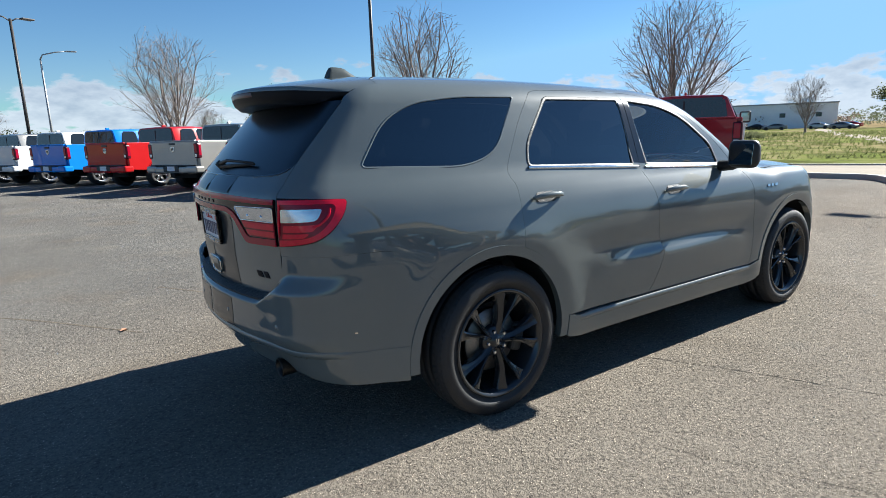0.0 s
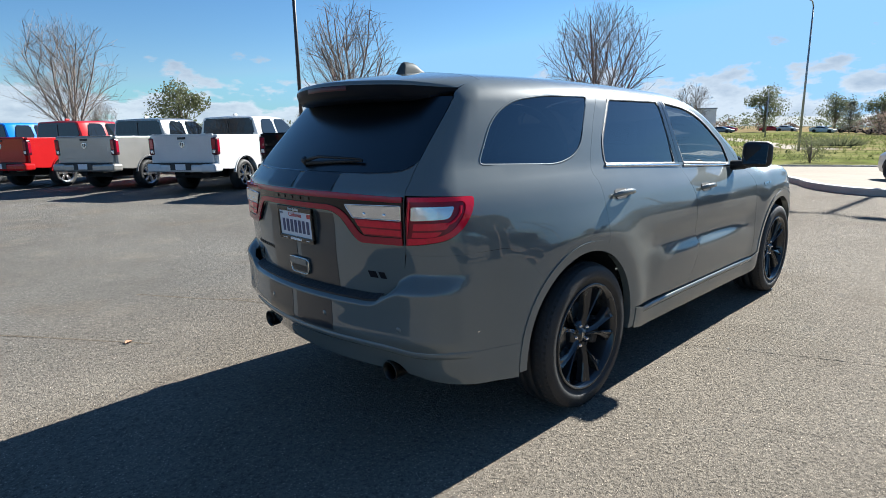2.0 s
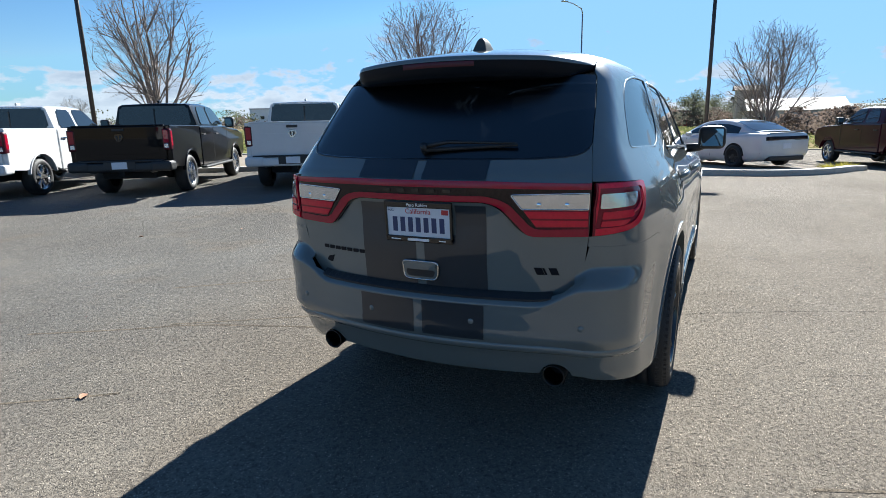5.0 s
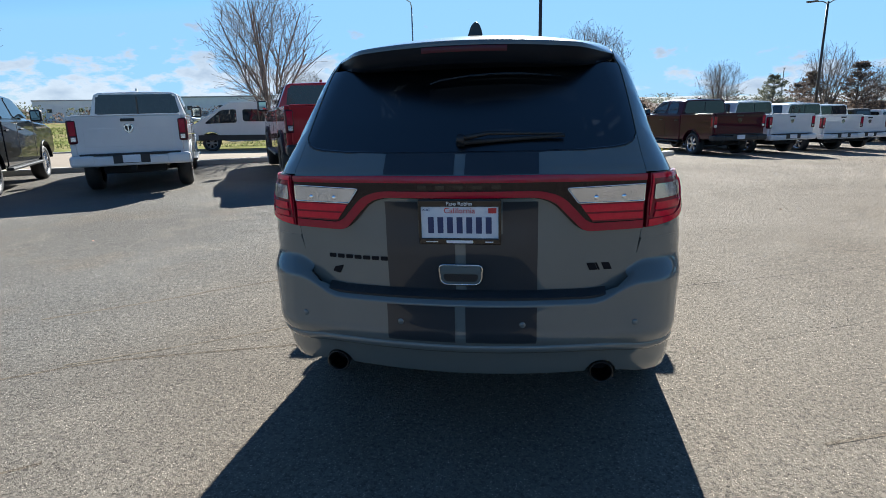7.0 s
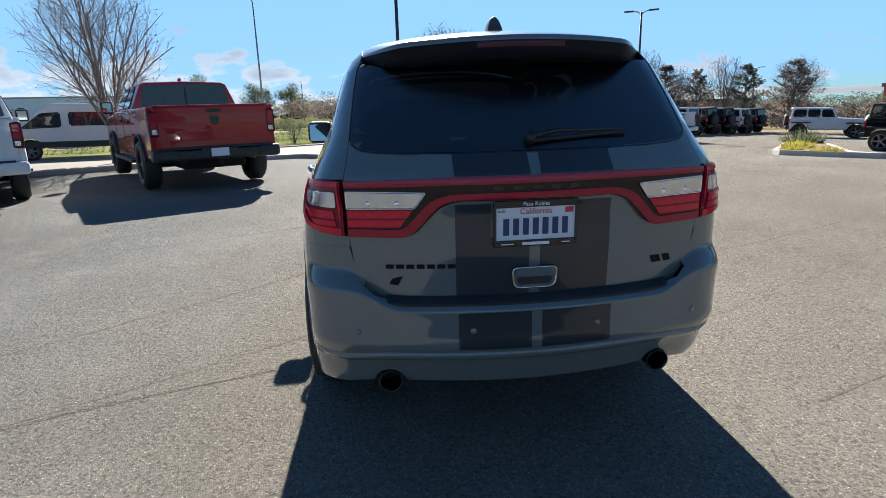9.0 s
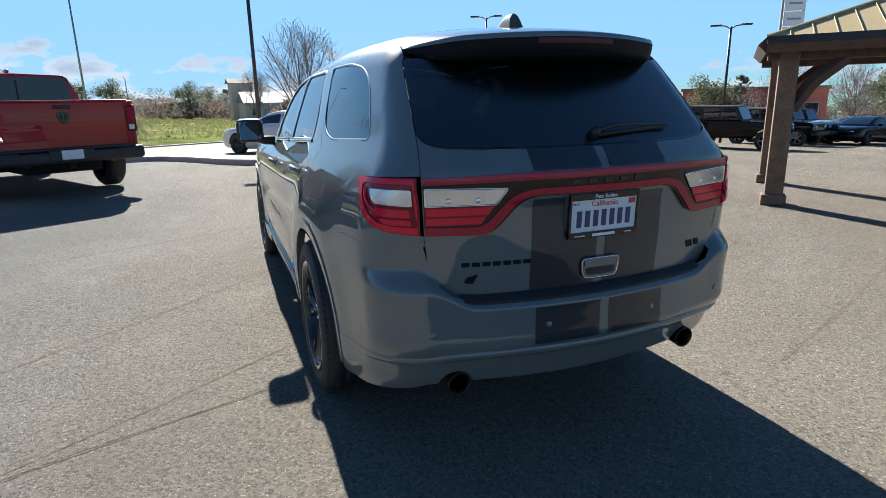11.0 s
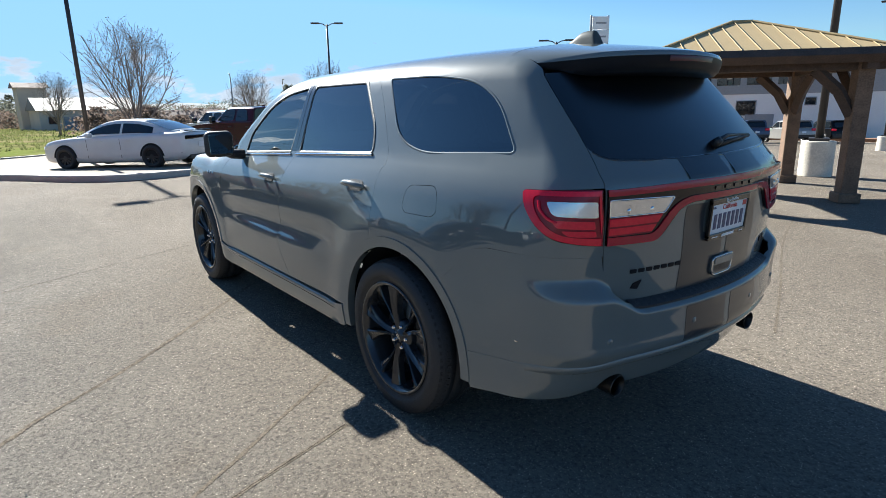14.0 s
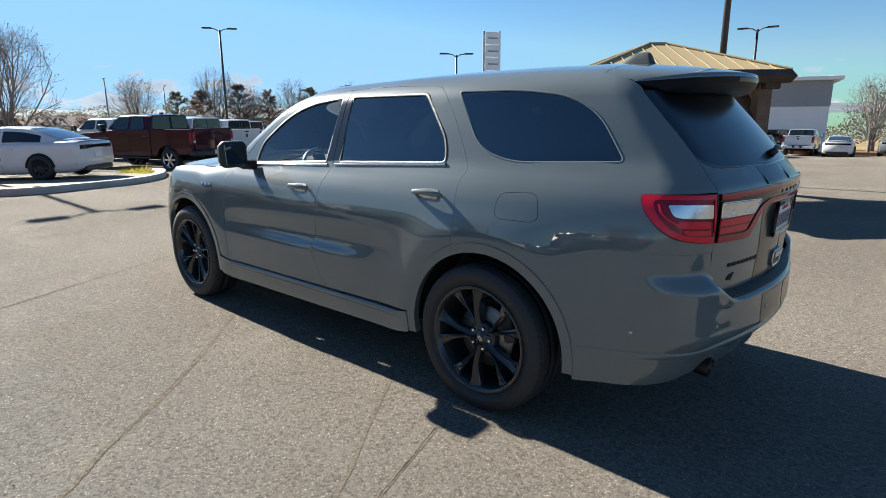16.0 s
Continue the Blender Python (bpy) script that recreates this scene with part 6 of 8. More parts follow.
def make_sedan(label):
    """A white four-door sedan with boot spoiler; origin under the rear axle."""
    t = thing("sedan", None, label, "car")
    wp = PAINTS["white"]
    wb, r = 3.05, 0.355
    xs = [-1.06, -0.98, -0.80, -0.40, 0.20, 1.20, 2.20, 3.00, 3.50, 3.85, 4.00, 4.04]
    half = smooth_table(xs, [0.80, 0.87, 0.91, 0.935, 0.945, 0.935, 0.93, 0.935, 0.91, 0.84, 0.74, 0.64], 0.05)
    deck = smooth_table(xs, [1.00, 1.035, 1.055, 1.065, 1.055, 1.03, 1.00, 0.965, 0.915, 0.83, 0.74, 0.67], 0.05)
    foot = smooth_table(xs, [0.36, 0.28, 0.22, 0.19, 0.18, 0.18, 0.18, 0.18, 0.19, 0.21, 0.25, 0.31], 0.05)
    rows = []
    for i in range(47):
        x = -1.06 + 5.10 * i / 46
        W, zt, zb = float(half(x)), float(deck(x)), float(foot(x))
        hip = 0.012 * math.exp(-((x + 0.1) / 0.55) ** 2)
        sec = [(0, zb), (0.80 * W, zb), (0.93 * W, zb + 0.05), (0.98 * W, zb + 0.15), (W, 0.50), (0.988 * W, 0.62), (0.985 * W, 0.70), (W * 0.992 + hip, zt - 0.16), (0.965 * W, zt - 0.07), (0.88 * W, zt - 0.015), (0.5 * W, zt + 0.012), (0, zt + 0.018)]
        rows.append([(x, y, z) for y, z in sec] + [(x, -y, z) for y, z in sec[-2:0:-1]])
    shell_of("body", rows, wp, t)
    gx = [-0.64, -0.30, 0.05, 0.45, 0.90, 1.30, 1.70, 2.10, 2.45, 2.74]
    top = smooth_table(gx, [1.065, 1.20, 1.335, 1.435, 1.475, 1.475, 1.42, 1.275, 1.12, 1.0], 0.07)
    belt = smooth_table(gx, [0.72, 0.78, 0.81, 0.825, 0.83, 0.83, 0.82, 0.80, 0.76, 0.70], 0.07)
    rail = lambda x: float(belt(x)) - 0.20 * max(0.0, float(top(x)) - 1.02) / 0.45

    def flank_at(x, q, out=0.0):
        """A point on the cabin's side: q from 0 at the belt to 1 at the roof rail."""
        z0, z1 = 1.02, max(1.025, float(top(x)) - 0.06)
        y = float(belt(x)) + (rail(x) - float(belt(x))) * q + 0.012 * math.sin(math.pi * q)
        return (x, y + out, z0 + (z1 - z0) * q + out * 0.3)
    rows = []
    for i in range(37):
        x = -0.64 + 3.38 * i / 36
        R_, T_ = float(top(x)), rail(x)
        sec = [(0, 0.95), (float(belt(x)), 0.95)] + [flank_at(x, q)[1:] for q in (0, 0.25, 0.5, 0.75, 1.0)] + [(T_ - 0.045, R_ - 0.016), (T_ * 0.5, R_ + 0.008), (0, R_ + 0.015)]
        rows.append([(x, y, z) for y, z in sec] + [(x, -y, z) for y, z in sec[-2:0:-1]])
    shell_of("cabin", rows, wp, t)
    for s in (1, -1):
        for x0, x1 in ((-0.02, 1.02), (1.10, 2.22)):
            g = [[flank_at(x0 + (x1 - x0) * i / 14, 0.10 + 0.74 * j / 4, 0.006) for j in range(5)] for i in range(15)]
            v = [(x, s * y, z) for r_ in g for x, y, z in r_]
            f = [(i * 5 + j, i * 5 + j + 1, (i + 1) * 5 + j + 1, (i + 1) * 5 + j) for i in range(14) for j in range(4)]
            mesh_object("side_window", v, [q if s > 0 else q[::-1] for q in f], VGLASS, t)
        for x in (1.06, 2.24):
            part("shut_line", box(0.010, 0.008, 0.56, (x, s * (float(half(x)) * 0.988), 0.62)), DARK, t)
        part("tail_lamp", box(0.05, 0.50, 0.13, (-1.045, s * 0.52, 0.89), 0.03), SMOKE, t, "dark tail lamp")
        part("door_handle", box(0.18, 0.03, 0.03, (0.75, s * 0.94, 0.86), 0.01), wp, t), part("door_handle", box(0.18, 0.03, 0.03, (1.75, s * 0.94, 0.85), 0.01), wp, t)
        mi = part("door_mirror", box(0.13, 0.20, 0.13, (2.05, s * 0.98, 1.03), 0.04, 3), wp, t)
        part("air_vent", box(0.03, 0.04, 0.22, (-0.93, s * 0.84, 0.55), 0.01, 1, pose(0, 0, 0, 0, 15, 0)), GLOSS_BLACK, t)
        for x in (0, wb):
            part("wheel_arch", prism(arc(x, r, r + 0.05, 178, 2, 18), s * 0.70, s * 0.953, 0.004, 1), DARK, t)
            plain_wheel(t, x, s * 0.862, r, 0.25, SATIN_BLACK, 10)
    for x0, x1, m, nm in ((-0.50, 0.36, LIGHT_GLASS, "rear_screen"), (1.72, 2.62, VGLASS, "windscreen")):
        v = []
        for i in range(11):
            x = x0 + (x1 - x0) * i / 10
            for j in range(9):
                q = -1 + j / 4
                v.append((x, q * (rail(x) - 0.07), float(top(x)) + 0.022 - 0.024 * q * q))
        f = [(i * 9 + j, (i + 1) * 9 + j, (i + 1) * 9 + j + 1, i * 9 + j + 1) for i in range(10) for j in range(8)]
        mesh_object(nm, v, f, m, t)
    part("boot_spoiler", box(0.16, 1.45, 0.03, (-0.97, 0, 1.085), 0.012), GLOSS_BLACK, t)
    part("light_band", box(0.04, 1.40, 0.10, (-1.075, 0, 0.895), 0.02), SMOKE, t)
    part("diffuser", box(0.20, 1.30, 0.14, (-1.00, 0, 0.30), 0.03), SATIN_BLACK, t)
    part("plate", box(0.012, 0.30, 0.15, (-1.085, 0, 0.66), 0.004), WHITE_PLATE, t)
    return t


LIGHT_GLASS = surf("sky_glass", (0.03, 0.04, 0.05), 0.04, 0, 0.1, 3, 0, 50, 1.0, 1.0, 0.02)
sedan = make_sedan("white four-door sedan with black wheels, on the raised island")
sedan.matrix_basis = pose(17.05, -2.14, 0.012, 0, 0, 41) @ Matrix.Scale(0.97, 4)


def make_boxy(label, paint_key="black", short=False):
    """A square off-roader with spare wheel and flat glass."""
    t = thing("off_roader", None, label, "off-road car")
    bp_ = PAINTS[paint_key]
    r, wb = 0.41, 2.95
    part("tub", prism([(-0.62, 0.55)] + arc(0, r, 0.50, 165, 15, 12) + [(0.6, 0.5), (2.4, 0.5)] + arc(wb, r, 0.50, 165, 15, 12) + [(3.55, 0.6), (3.60, 1.05), (3.4, 1.16), (2.05, 1.22), (-0.62, 1.22)], -0.80, 0.80, 0.05, 2), bp_, t)
    part("hard_top", prism([(-0.60, 1.20), (1.95, 1.20), (1.62, 1.84), (-0.50, 1.86)], -0.72, 0.72, 0.07, 3), SATIN_BLACK if paint_key == "black" else bp_, t)
    for s in (1, -1):
        for x0, x1, a0, a1 in ((-0.48, 0.25, -0.42, 0.25), (0.33, 0.98, 0.33, 0.98), (1.06, 1.82, 1.06, 1.56)):
            q = [(x0, s * 0.722, 1.28), (x1, s * 0.722, 1.28), (a1, s * 0.722, 1.74), (a0, s * 0.722, 1.74)]
            pane(q if s < 0 else q[::-1], t, 0.008)
        part("fender", box(1.05, 0.22, 0.07, (0, s * 0.86, 0.93), 0.03), SATIN_BLACK, t), part("fender", box(1.1, 0.22, 0.07, (wb, s * 0.86, 0.93), 0.03), SATIN_BLACK, t)
        part("tail_lamp", box(0.08, 0.14, 0.22, (-0.64, s * 0.72, 1.05), 0.02), LENS_RED, t)
        part("headlamp", prism(arc(s * 0.52, 0.95, 0.10, 0, 330, 11), 3.56, 3.63, 0.01, 1, "YZ"), LENS_CLEAR, t)
        for x in (0, wb):
            plain_wheel(t, x, s * 0.80, r, 0.26, STEEL, 5)
    pane([(-0.605, 0.55, 1.28), (-0.605, -0.55, 1.28), (-0.525, -0.55, 1.74), (-0.525, 0.55, 1.74)], t, 0.02)
    pane([(1.90, -0.62, 1.26), (1.90, 0.62, 1.26), (1.66, 0.60, 1.78), (1.66, -0.60, 1.78)], t, 0.03)
    mesh_object("spare_wheel", *lathe([(0.0, 0.0), (0.30, 0.0), (0.40, 0.03), (0.40, 0.2), (0.30, 0.24), (0.0, 0.22)], 28, "X"), RUBBER, t).location = (-0.88, 0, 1.0)
    part("bumper", box(0.22, 1.5, 0.18, (-0.72, 0, 0.62), 0.04), SATIN_BLACK, t)
    part("front_bumper", box(0.22, 1.5, 0.18, (3.68, 0, 0.62), 0.04), SATIN_BLACK, t)
    return t


jb = make_boxy("black square off-road car in the far row")
jb.matrix_basis = pose(33.5, -18.2, 0, 0, 0, 30)
jw = make_boxy("white square off-road car in the far row", "white")
jw.matrix_basis = pose(34.65, -20.2, 0, 0, 0, 30)
tagged(jb, group=G2), tagged(jw, group=G2)
for tp, x, y, hd, what in ((jb, 35.8, -22.2, 30, "black"), (jb, 36.95, -24.2, 30, "black"), (jw, 38.1, -26.2, 30, "white"), (jb, 39.25, -28.2, 30, "black"), (jw, 31.9, -26.4, 238, "white"), (jw, 29.0, -33.5, 100, "white"), (jb, 17.9, -19.6, 205, "black")):
    put(tp, x, y, hd, what + " square off-road car in the far row", group=G2)
for x, y, hd in ((20.4, -25.2, 195), (21.4, -27.6, 195), (22.4, -30.0, 195)):
    put(jb, x, y, hd, "black square off-road car facing the aisle", group=G2)


def make_van(label):
    t = thing("van", None, label, "van")
    wp = PAINTS["white"]
    part("body", prism([(-1.0, 0.45)] + arc(0, 0.36, 0.45, 165, 15, 12) + [(2.5, 0.4)] + arc(3.3, 0.36, 0.45, 165, 15, 12) + [(4.2, 0.45), (4.3, 0.9), (3.9, 1.15), (3.0, 1.75), (2.5, 2.05), (-0.9, 2.08), (-1.0, 1.9)], -0.98, 0.98, 0.10, 3), wp, t)
    for s in (1, -1):
        q = [(-0.7, s * 0.985, 1.25), (2.0, s * 0.985, 1.25), (2.0, s * 0.985, 1.75), (-0.7, s * 0.985, 1.75)]
        pane(q if s < 0 else q[::-1], t, 0.008)
        q = [(2.25, s * 0.985, 1.20), (3.55, s * 0.985, 1.15), (2.85, s * 0.985, 1.72), (2.25, s * 0.985, 1.75)]
        pane(q if s < 0 else q[::-1], t, 0.008)
        part("rub_strip", box(4.6, 0.02, 0.22, (1.5, s * 0.985, 0.58), 0.005), SATIN_BLACK, t)
        for x in (0, 3.3):
            plain_wheel(t, x, s * 0.85, 0.36, 0.24, STEEL, 6)
    return t


def make_crossover(label):
    """A five-door family car with an upright tail; origin under the rear axle."""
    t = thing("crossover", None, label, "car")
    bp_ = PAINTS["silver"]
    r, wb = 0.35, 2.68
    part("body", prism([(-0.82, 0.42), (-0.44, 0.36)] + arc(0, r, 0.42, 165, 15, 12) + [(0.5, 0.30), (2.2, 0.30)] + arc(wb, r, 0.42, 165, 15, 12) + [(3.45, 0.40), (3.58, 0.62), (3.50, 0.88), (2.75, 1.04), (2.35, 1.08), (-0.72, 1.10), (-0.86, 0.90), (-0.90, 0.62)], -0.90, 0.90, 0.09, 3), bp_, t)
    part("cabin", prism([(-0.74, 1.07), (2.42, 1.05), (1.55, 1.58), (0.9, 1.66), (-0.15, 1.66), (-0.50, 1.60)], -0.78, 0.78, 0.10, 3), bp_, t)
    pane([(-0.755, 0.62, 1.14), (-0.755, -0.62, 1.14), (-0.545, -0.58, 1.53), (-0.545, 0.58, 1.53)], t, 0.012)
    pane([(2.34, -0.66, 1.12), (2.34, 0.66, 1.12), (1.62, 0.62, 1.56), (1.62, -0.62, 1.56)], t, 0.02)
    for s in (1, -1):
        for x0, x1, a0, a1 in ((-0.52, 0.10, -0.36, 0.10), (0.18, 0.98, 0.18, 0.95), (1.06, 2.02, 1.04, 1.46)):
            q = [(x0, s * 0.785, 1.14), (x1, s * 0.785, 1.14), (a1, s * 0.785, 1.53), (a0, s * 0.785, 1.53)]
            pane(q if s < 0 else q[::-1], t, 0.008)
        part("tail_lamp", box(0.10, 0.30, 0.17, (-0.84, s * 0.70, 0.98), 0.03), LENS_RED, t)
        part("headlamp", box(0.16, 0.32, 0.12, (3.44, s * 0.66, 0.80), 0.03), LENS_CLEAR, t)
        part("door_mirror", box(0.12, 0.18, 0.12, (1.88, s * 0.93, 1.14), 0.03), SATIN_BLACK, t)
        for x in (0, wb):
            plain_wheel(t, x, s * 0.80, r, 0.22, STEEL, 5)
    part("roof_lip", box(0.22, 1.20, 0.04, (-0.56, 0, 1.625), 0.015), bp_, t)
    part("bumper", box(0.16, 1.62, 0.26, (-0.86, 0, 0.50), 0.06), SATIN_BLACK, t)
    part("plate", box(0.012, 0.30, 0.14, (-0.90, 0, 0.80), 0.004), WHITE_PLATE, t)
    return t


make_van("white panel van with dark side windows, parked in the lane").matrix_basis = pose(22.1, 10.6, 0, 0, 0, 118)
far = make_sedan("white sedan across the car park")
G3 = "cars at the far side"
far.matrix_basis = pose(4.4, -46.0, 0, 0, 0, -85)
tagged(far, group=G3)
cross = make_crossover("silver family car with an upright tail, across the car park")
cross.matrix_basis = pose(15.7, -44.7, 0, 0, 0, -40)
tagged(cross, group=G3)
for x, y, key, what in ((17.7, -41.9, "blue_grey", "blue-grey"), (14.0, -47.2, "black", "black")):
    put(cross, x, y, -40, what + " family car with an upright tail, across the car park", PAINTS["silver"], PAINTS[key], G3)
put(base, 7.0, -47.2, -86, "white crew-cab pickup across the car park", group=G3)
for x, y, hd, key, what in ((1.2, -46.5, -88, "grey", "grey"), (8.0, -40.0, -80, "silver", "silver"), (18.4, -32.6, 100, "blue", "dark blue"), (-3.5, -47.0, -88, "silver", "silver"), (19.0, -38.5, 60, "grey", "grey"), (24.0, -41.0, 60, "silver", "silver")):
    c = put(far, x, y, hd, what + " car across the car park", PAINTS["white"], PAINTS[key] if key != "blue" else PAINTS["black"], G3)

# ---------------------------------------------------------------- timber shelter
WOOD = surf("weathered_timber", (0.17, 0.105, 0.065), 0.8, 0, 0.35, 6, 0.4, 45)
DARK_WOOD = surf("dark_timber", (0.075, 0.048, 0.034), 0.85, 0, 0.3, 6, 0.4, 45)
TIN = surf("tan_metal_roof", (0.45, 0.345, 0.19), 0.7, 0.0, 0.08, 1.5, 0.05, 40, spec=0.12)
SHELTER = thing("timber_shelter", pose(0.74, -7.43, 0, 0, 0, 42), "open timber shelter with tan standing-seam hip roof", "shelter")
SX, SY, OV, ZE, ZP = 2.64, 2.24, 0.28, 2.135, 2.67
for x in (0, SX):
    for y in (0, -SY):
        p = part("post", box(0.22, 0.22, 2.0, (x, y, 1.0), 0.015), WOOD, SHELTER)
        part("post_foot", box(0.30, 0.30, 0.14, (x, y, 0.07), 0.015), WOOD, p)
        for dx, dy in ((1 if x == 0 else -1, 0), (0, 1 if y < 0 else -1)):
            pts = [(x + dx * 0.08, y + dy * 0.08, 1.25), (x + dx * 0.28, y + dy * 0.28, 1.58), (x + dx * 0.62, y + dy * 0.62, 1.88)]
            v, f = tube(pts, [0.085, 0.085, 0.085], 4)
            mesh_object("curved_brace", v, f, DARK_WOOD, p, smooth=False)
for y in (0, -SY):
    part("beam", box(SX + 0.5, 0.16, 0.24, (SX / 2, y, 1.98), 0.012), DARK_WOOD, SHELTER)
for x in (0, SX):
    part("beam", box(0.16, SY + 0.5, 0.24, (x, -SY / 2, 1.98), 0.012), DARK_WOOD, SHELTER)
c0 = [(-OV, OV), (SX + OV, OV), (SX + OV, -SY - OV), (-OV, -SY - OV)]
ridge = [(SX / 2 - 0.15, -SY / 2), (SX / 2 + 0.15, -SY / 2)]
RV = [(x, y, ZE) for x, y in c0] + [(x, y, ZP) for x, y in ridge]
tops = [(0, 1, 5, 4), (1, 2, 5), (2, 3, 4, 5), (3, 0, 4)]
bm = bmesh.new()
vs = [bm.verts.new(q) for q in RV]
lo_ = [bm.verts.new((x, y, ZE - 0.05)) for x, y in c0]
for t in tops:
    bm.faces.new([vs[i] for i in t])
for i in range(4):
    bm.faces.new((vs[i], lo_[i], lo_[(i + 1) % 4], vs[(i + 1) % 4]))
bm.faces.new(lo_[::-1])
bmesh.ops.recalc_face_normals(bm, faces=bm.faces)
roof = part("roof", bm, TIN, SHELTER, "tan standing-seam metal roof")
for i in range(4):
    a, b = Vector((*c0[i], ZE - 0.09)), Vector((*c0[(i + 1) % 4], ZE - 0.09))
    v, f = tube([a, b], [0.10, 0.10], 4)
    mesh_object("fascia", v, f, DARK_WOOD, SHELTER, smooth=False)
for t in tops:
    q = [Vector(RV[i]) for i in t]
    a, b = q[0], q[1]
    c, d = (q[2], q[3]) if len(q) == 4 else (q[2], q[2])
    n = max(3, int((b - a).length / 0.24))
    for k in range(1, n):
        s0 = a + (b - a) * k / n
        # the seam runs straight up the slope until it meets a hip
        up = ((c + d) / 2 - (a + b) / 2)
        up -= (b - a) * up.dot(b - a) / (b - a).length_squared
        tt = 1.0
        fr = k / n
        along = (s0 - a).dot((b - a).normalized())
        la = (d - a).dot((b - a).normalized())
        lb = (b - a).length - (c - a).dot((b - a).normalized())
        if la > 0.01:
            tt = min(tt, along / la)
        if lb > 0.01:
            tt = min(tt, ((b - a).length - along) / lb)
        e0 = s0 + up * min(1, tt) * 0.985
        v, f = tube([s0 + Vector((0, 0, 0.012)), e0 + Vector((0, 0, 0.012))], [0.006, 0.006], 4)
        mesh_object("roof_seam", v, f, TIN, roof, smooth=False)
for i, j in ((0, 4), (1, 5), (2, 5), (3, 4), (4, 5)):
    v, f = tube([Vector(RV[i]) + Vector((0, 0, 0.015)), Vector(RV[j]) + Vector((0, 0, 0.015))], [0.02, 0.02], 5)
    mesh_object("hip_cap", v, f, TIN, roof, smooth=False)
for k in range(1, 6):
    x = SX * k / 6
    v, f = tube([(x, 0, 2.09), (SX / 2, -SY / 2, ZP - 0.16)], [0.045, 0.045], 4)
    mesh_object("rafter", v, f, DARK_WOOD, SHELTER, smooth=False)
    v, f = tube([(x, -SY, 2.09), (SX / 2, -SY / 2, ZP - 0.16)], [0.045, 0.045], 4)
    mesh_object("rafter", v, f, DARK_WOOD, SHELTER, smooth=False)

# ---------------------------------------------------------------- lamp posts, sign
POLE = surf("dark_painted_steel", (0.045, 0.04, 0.038), 0.5, 0.3, 0.2, 4, 0.1, 60)
GALV = surf("galvanised_steel", (0.30, 0.31, 0.32), 0.5, 0.6, 0.15, 5, 0.1, 60)
WHITE_WALL = surf("white_render", (0.80, 0.80, 0.78), 0.85, 0, 0.06, 0.6, 0.1, 12)
FOOTING = surf("painted_concrete", (0.60, 0.56, 0.48), 0.9, 0, 0.16, 3.0, 0.3, 30, spec=0.1)
GREY_WALL = surf("grey_cladding", (0.30, 0.31, 0.32), 0.7, 0.1, 0.08, 0.5, 0.1, 8)
TAN_WALL = surf("tan_stucco", (0.36, 0.27, 0.19), 0.9, 0, 0.12, 0.5, 0.1, 8)
PALE_STUCCO = surf("pale_stucco", (0.55, 0.46, 0.37), 0.9, 0, 0.12, 0.5, 0.1, 8)
PALE_ROOF = surf("pale_metal_roof", (0.17, 0.16, 0.15), 0.6, 0, 0.1, 0.8, 0.1, 6)
ROOF_TILE = surf("brown_roof", (0.17, 0.11, 0.085), 0.85, 0, 0.25, 0.8, 0.3, 6)
BRICK_RED = surf("red_wall", (0.35, 0.12, 0.09), 0.85, 0, 0.15, 0.6, 0.2, 8)


def double_lamp(x, y, h, turn, label, footing=False, r=0.075):
    t = thing("street_lamp", pose(x, y, 0, 0, 0, turn), label, "lamp post", "car park lamps")
    z0 = 0.0
    if footing:
        z0 = 0.72
        part("concrete_footing", prism(arc(0, 0, 0.31, 0, 348, 30), 0, z0, 0.02, 2, "XY"), FOOTING, t, "white painted concrete footing")
        part("base_plate", box(0.36, 0.36, 0.06, (0, 0, z0 + 0.03), 0.01), POLE, t)
    mesh_object("pole", *tube([(0, 0, z0), (0, 0, h)], [r, r * 0.8], 12), POLE, t)
    for s in (1, -1):
        mesh_object("arm", *tube([(0, 0, h - 0.12), (s * 0.25, 0, h + 0.03), (s * 0.48, 0, h + 0.06)], [0.03, 0.03, 0.03], 6), POLE, t)
        part("lamp_head", box(0.55, 0.34, 0.07, (s * 0.72, 0, h + 0.075), 0.025), POLE, t)
    return t


def arm_lamp(x, y, h, turn, label, reach=1.6, r=0.08):
    t = thing("street_lamp", pose(x, y, 0, 0, 0, turn), label, "street lamp", "road lamps")
    mesh_object("pole", *tube([(0, 0, 0), (0, 0, h * 0.93)], [r, r * 0.55], 10), GALV, t)
    mesh_object("arm", *tube([(0, 0, h * 0.93), (0.12, 0, h * 0.965), (reach * 0.55, 0, h * 0.99), (reach, 0, h)], [r * 0.5, r * 0.45, r * 0.4, r * 0.35], 8), GALV, t)
    part("lamp_head", box(0.55, 0.20, 0.07, (reach + 0.2, 0, h), 0.03), GALV, t)
    return t


double_lamp(21.4, -0.52, 8.0, 90, "dark steel lamp post with two heads, behind the white sedan")
double_lamp(9.86, 18.13, 9.5, 30, "dark steel lamp post behind the row of pickups")
double_lamp(-1.7, 30.0, 7.0, 30, "dark steel lamp post at the end of the row")
double_lamp(32.6, -15.8, 7.4, 60, "dark steel lamp post with two heads")
double_lamp(21.06, -24.2, 5.9, 50, "dark steel lamp post with two heads")
double_lamp(2.46, -11.1, 8.2, 20, "dark lamp post on a white concrete footing", True)
double_lamp(7.2, -33.0, 7.0, 10, "dark lamp post on a white concrete footing", True)
double_lamp(17, -46, 7.6, 20, "dark steel lamp post with two heads")
double_lamp(60, -42, 6.5, 30, "dark steel lamp post with two heads")
arm_lamp(40.0, 8.35, 9.4, 150, "tall galvanised street lamp at the field's edge")
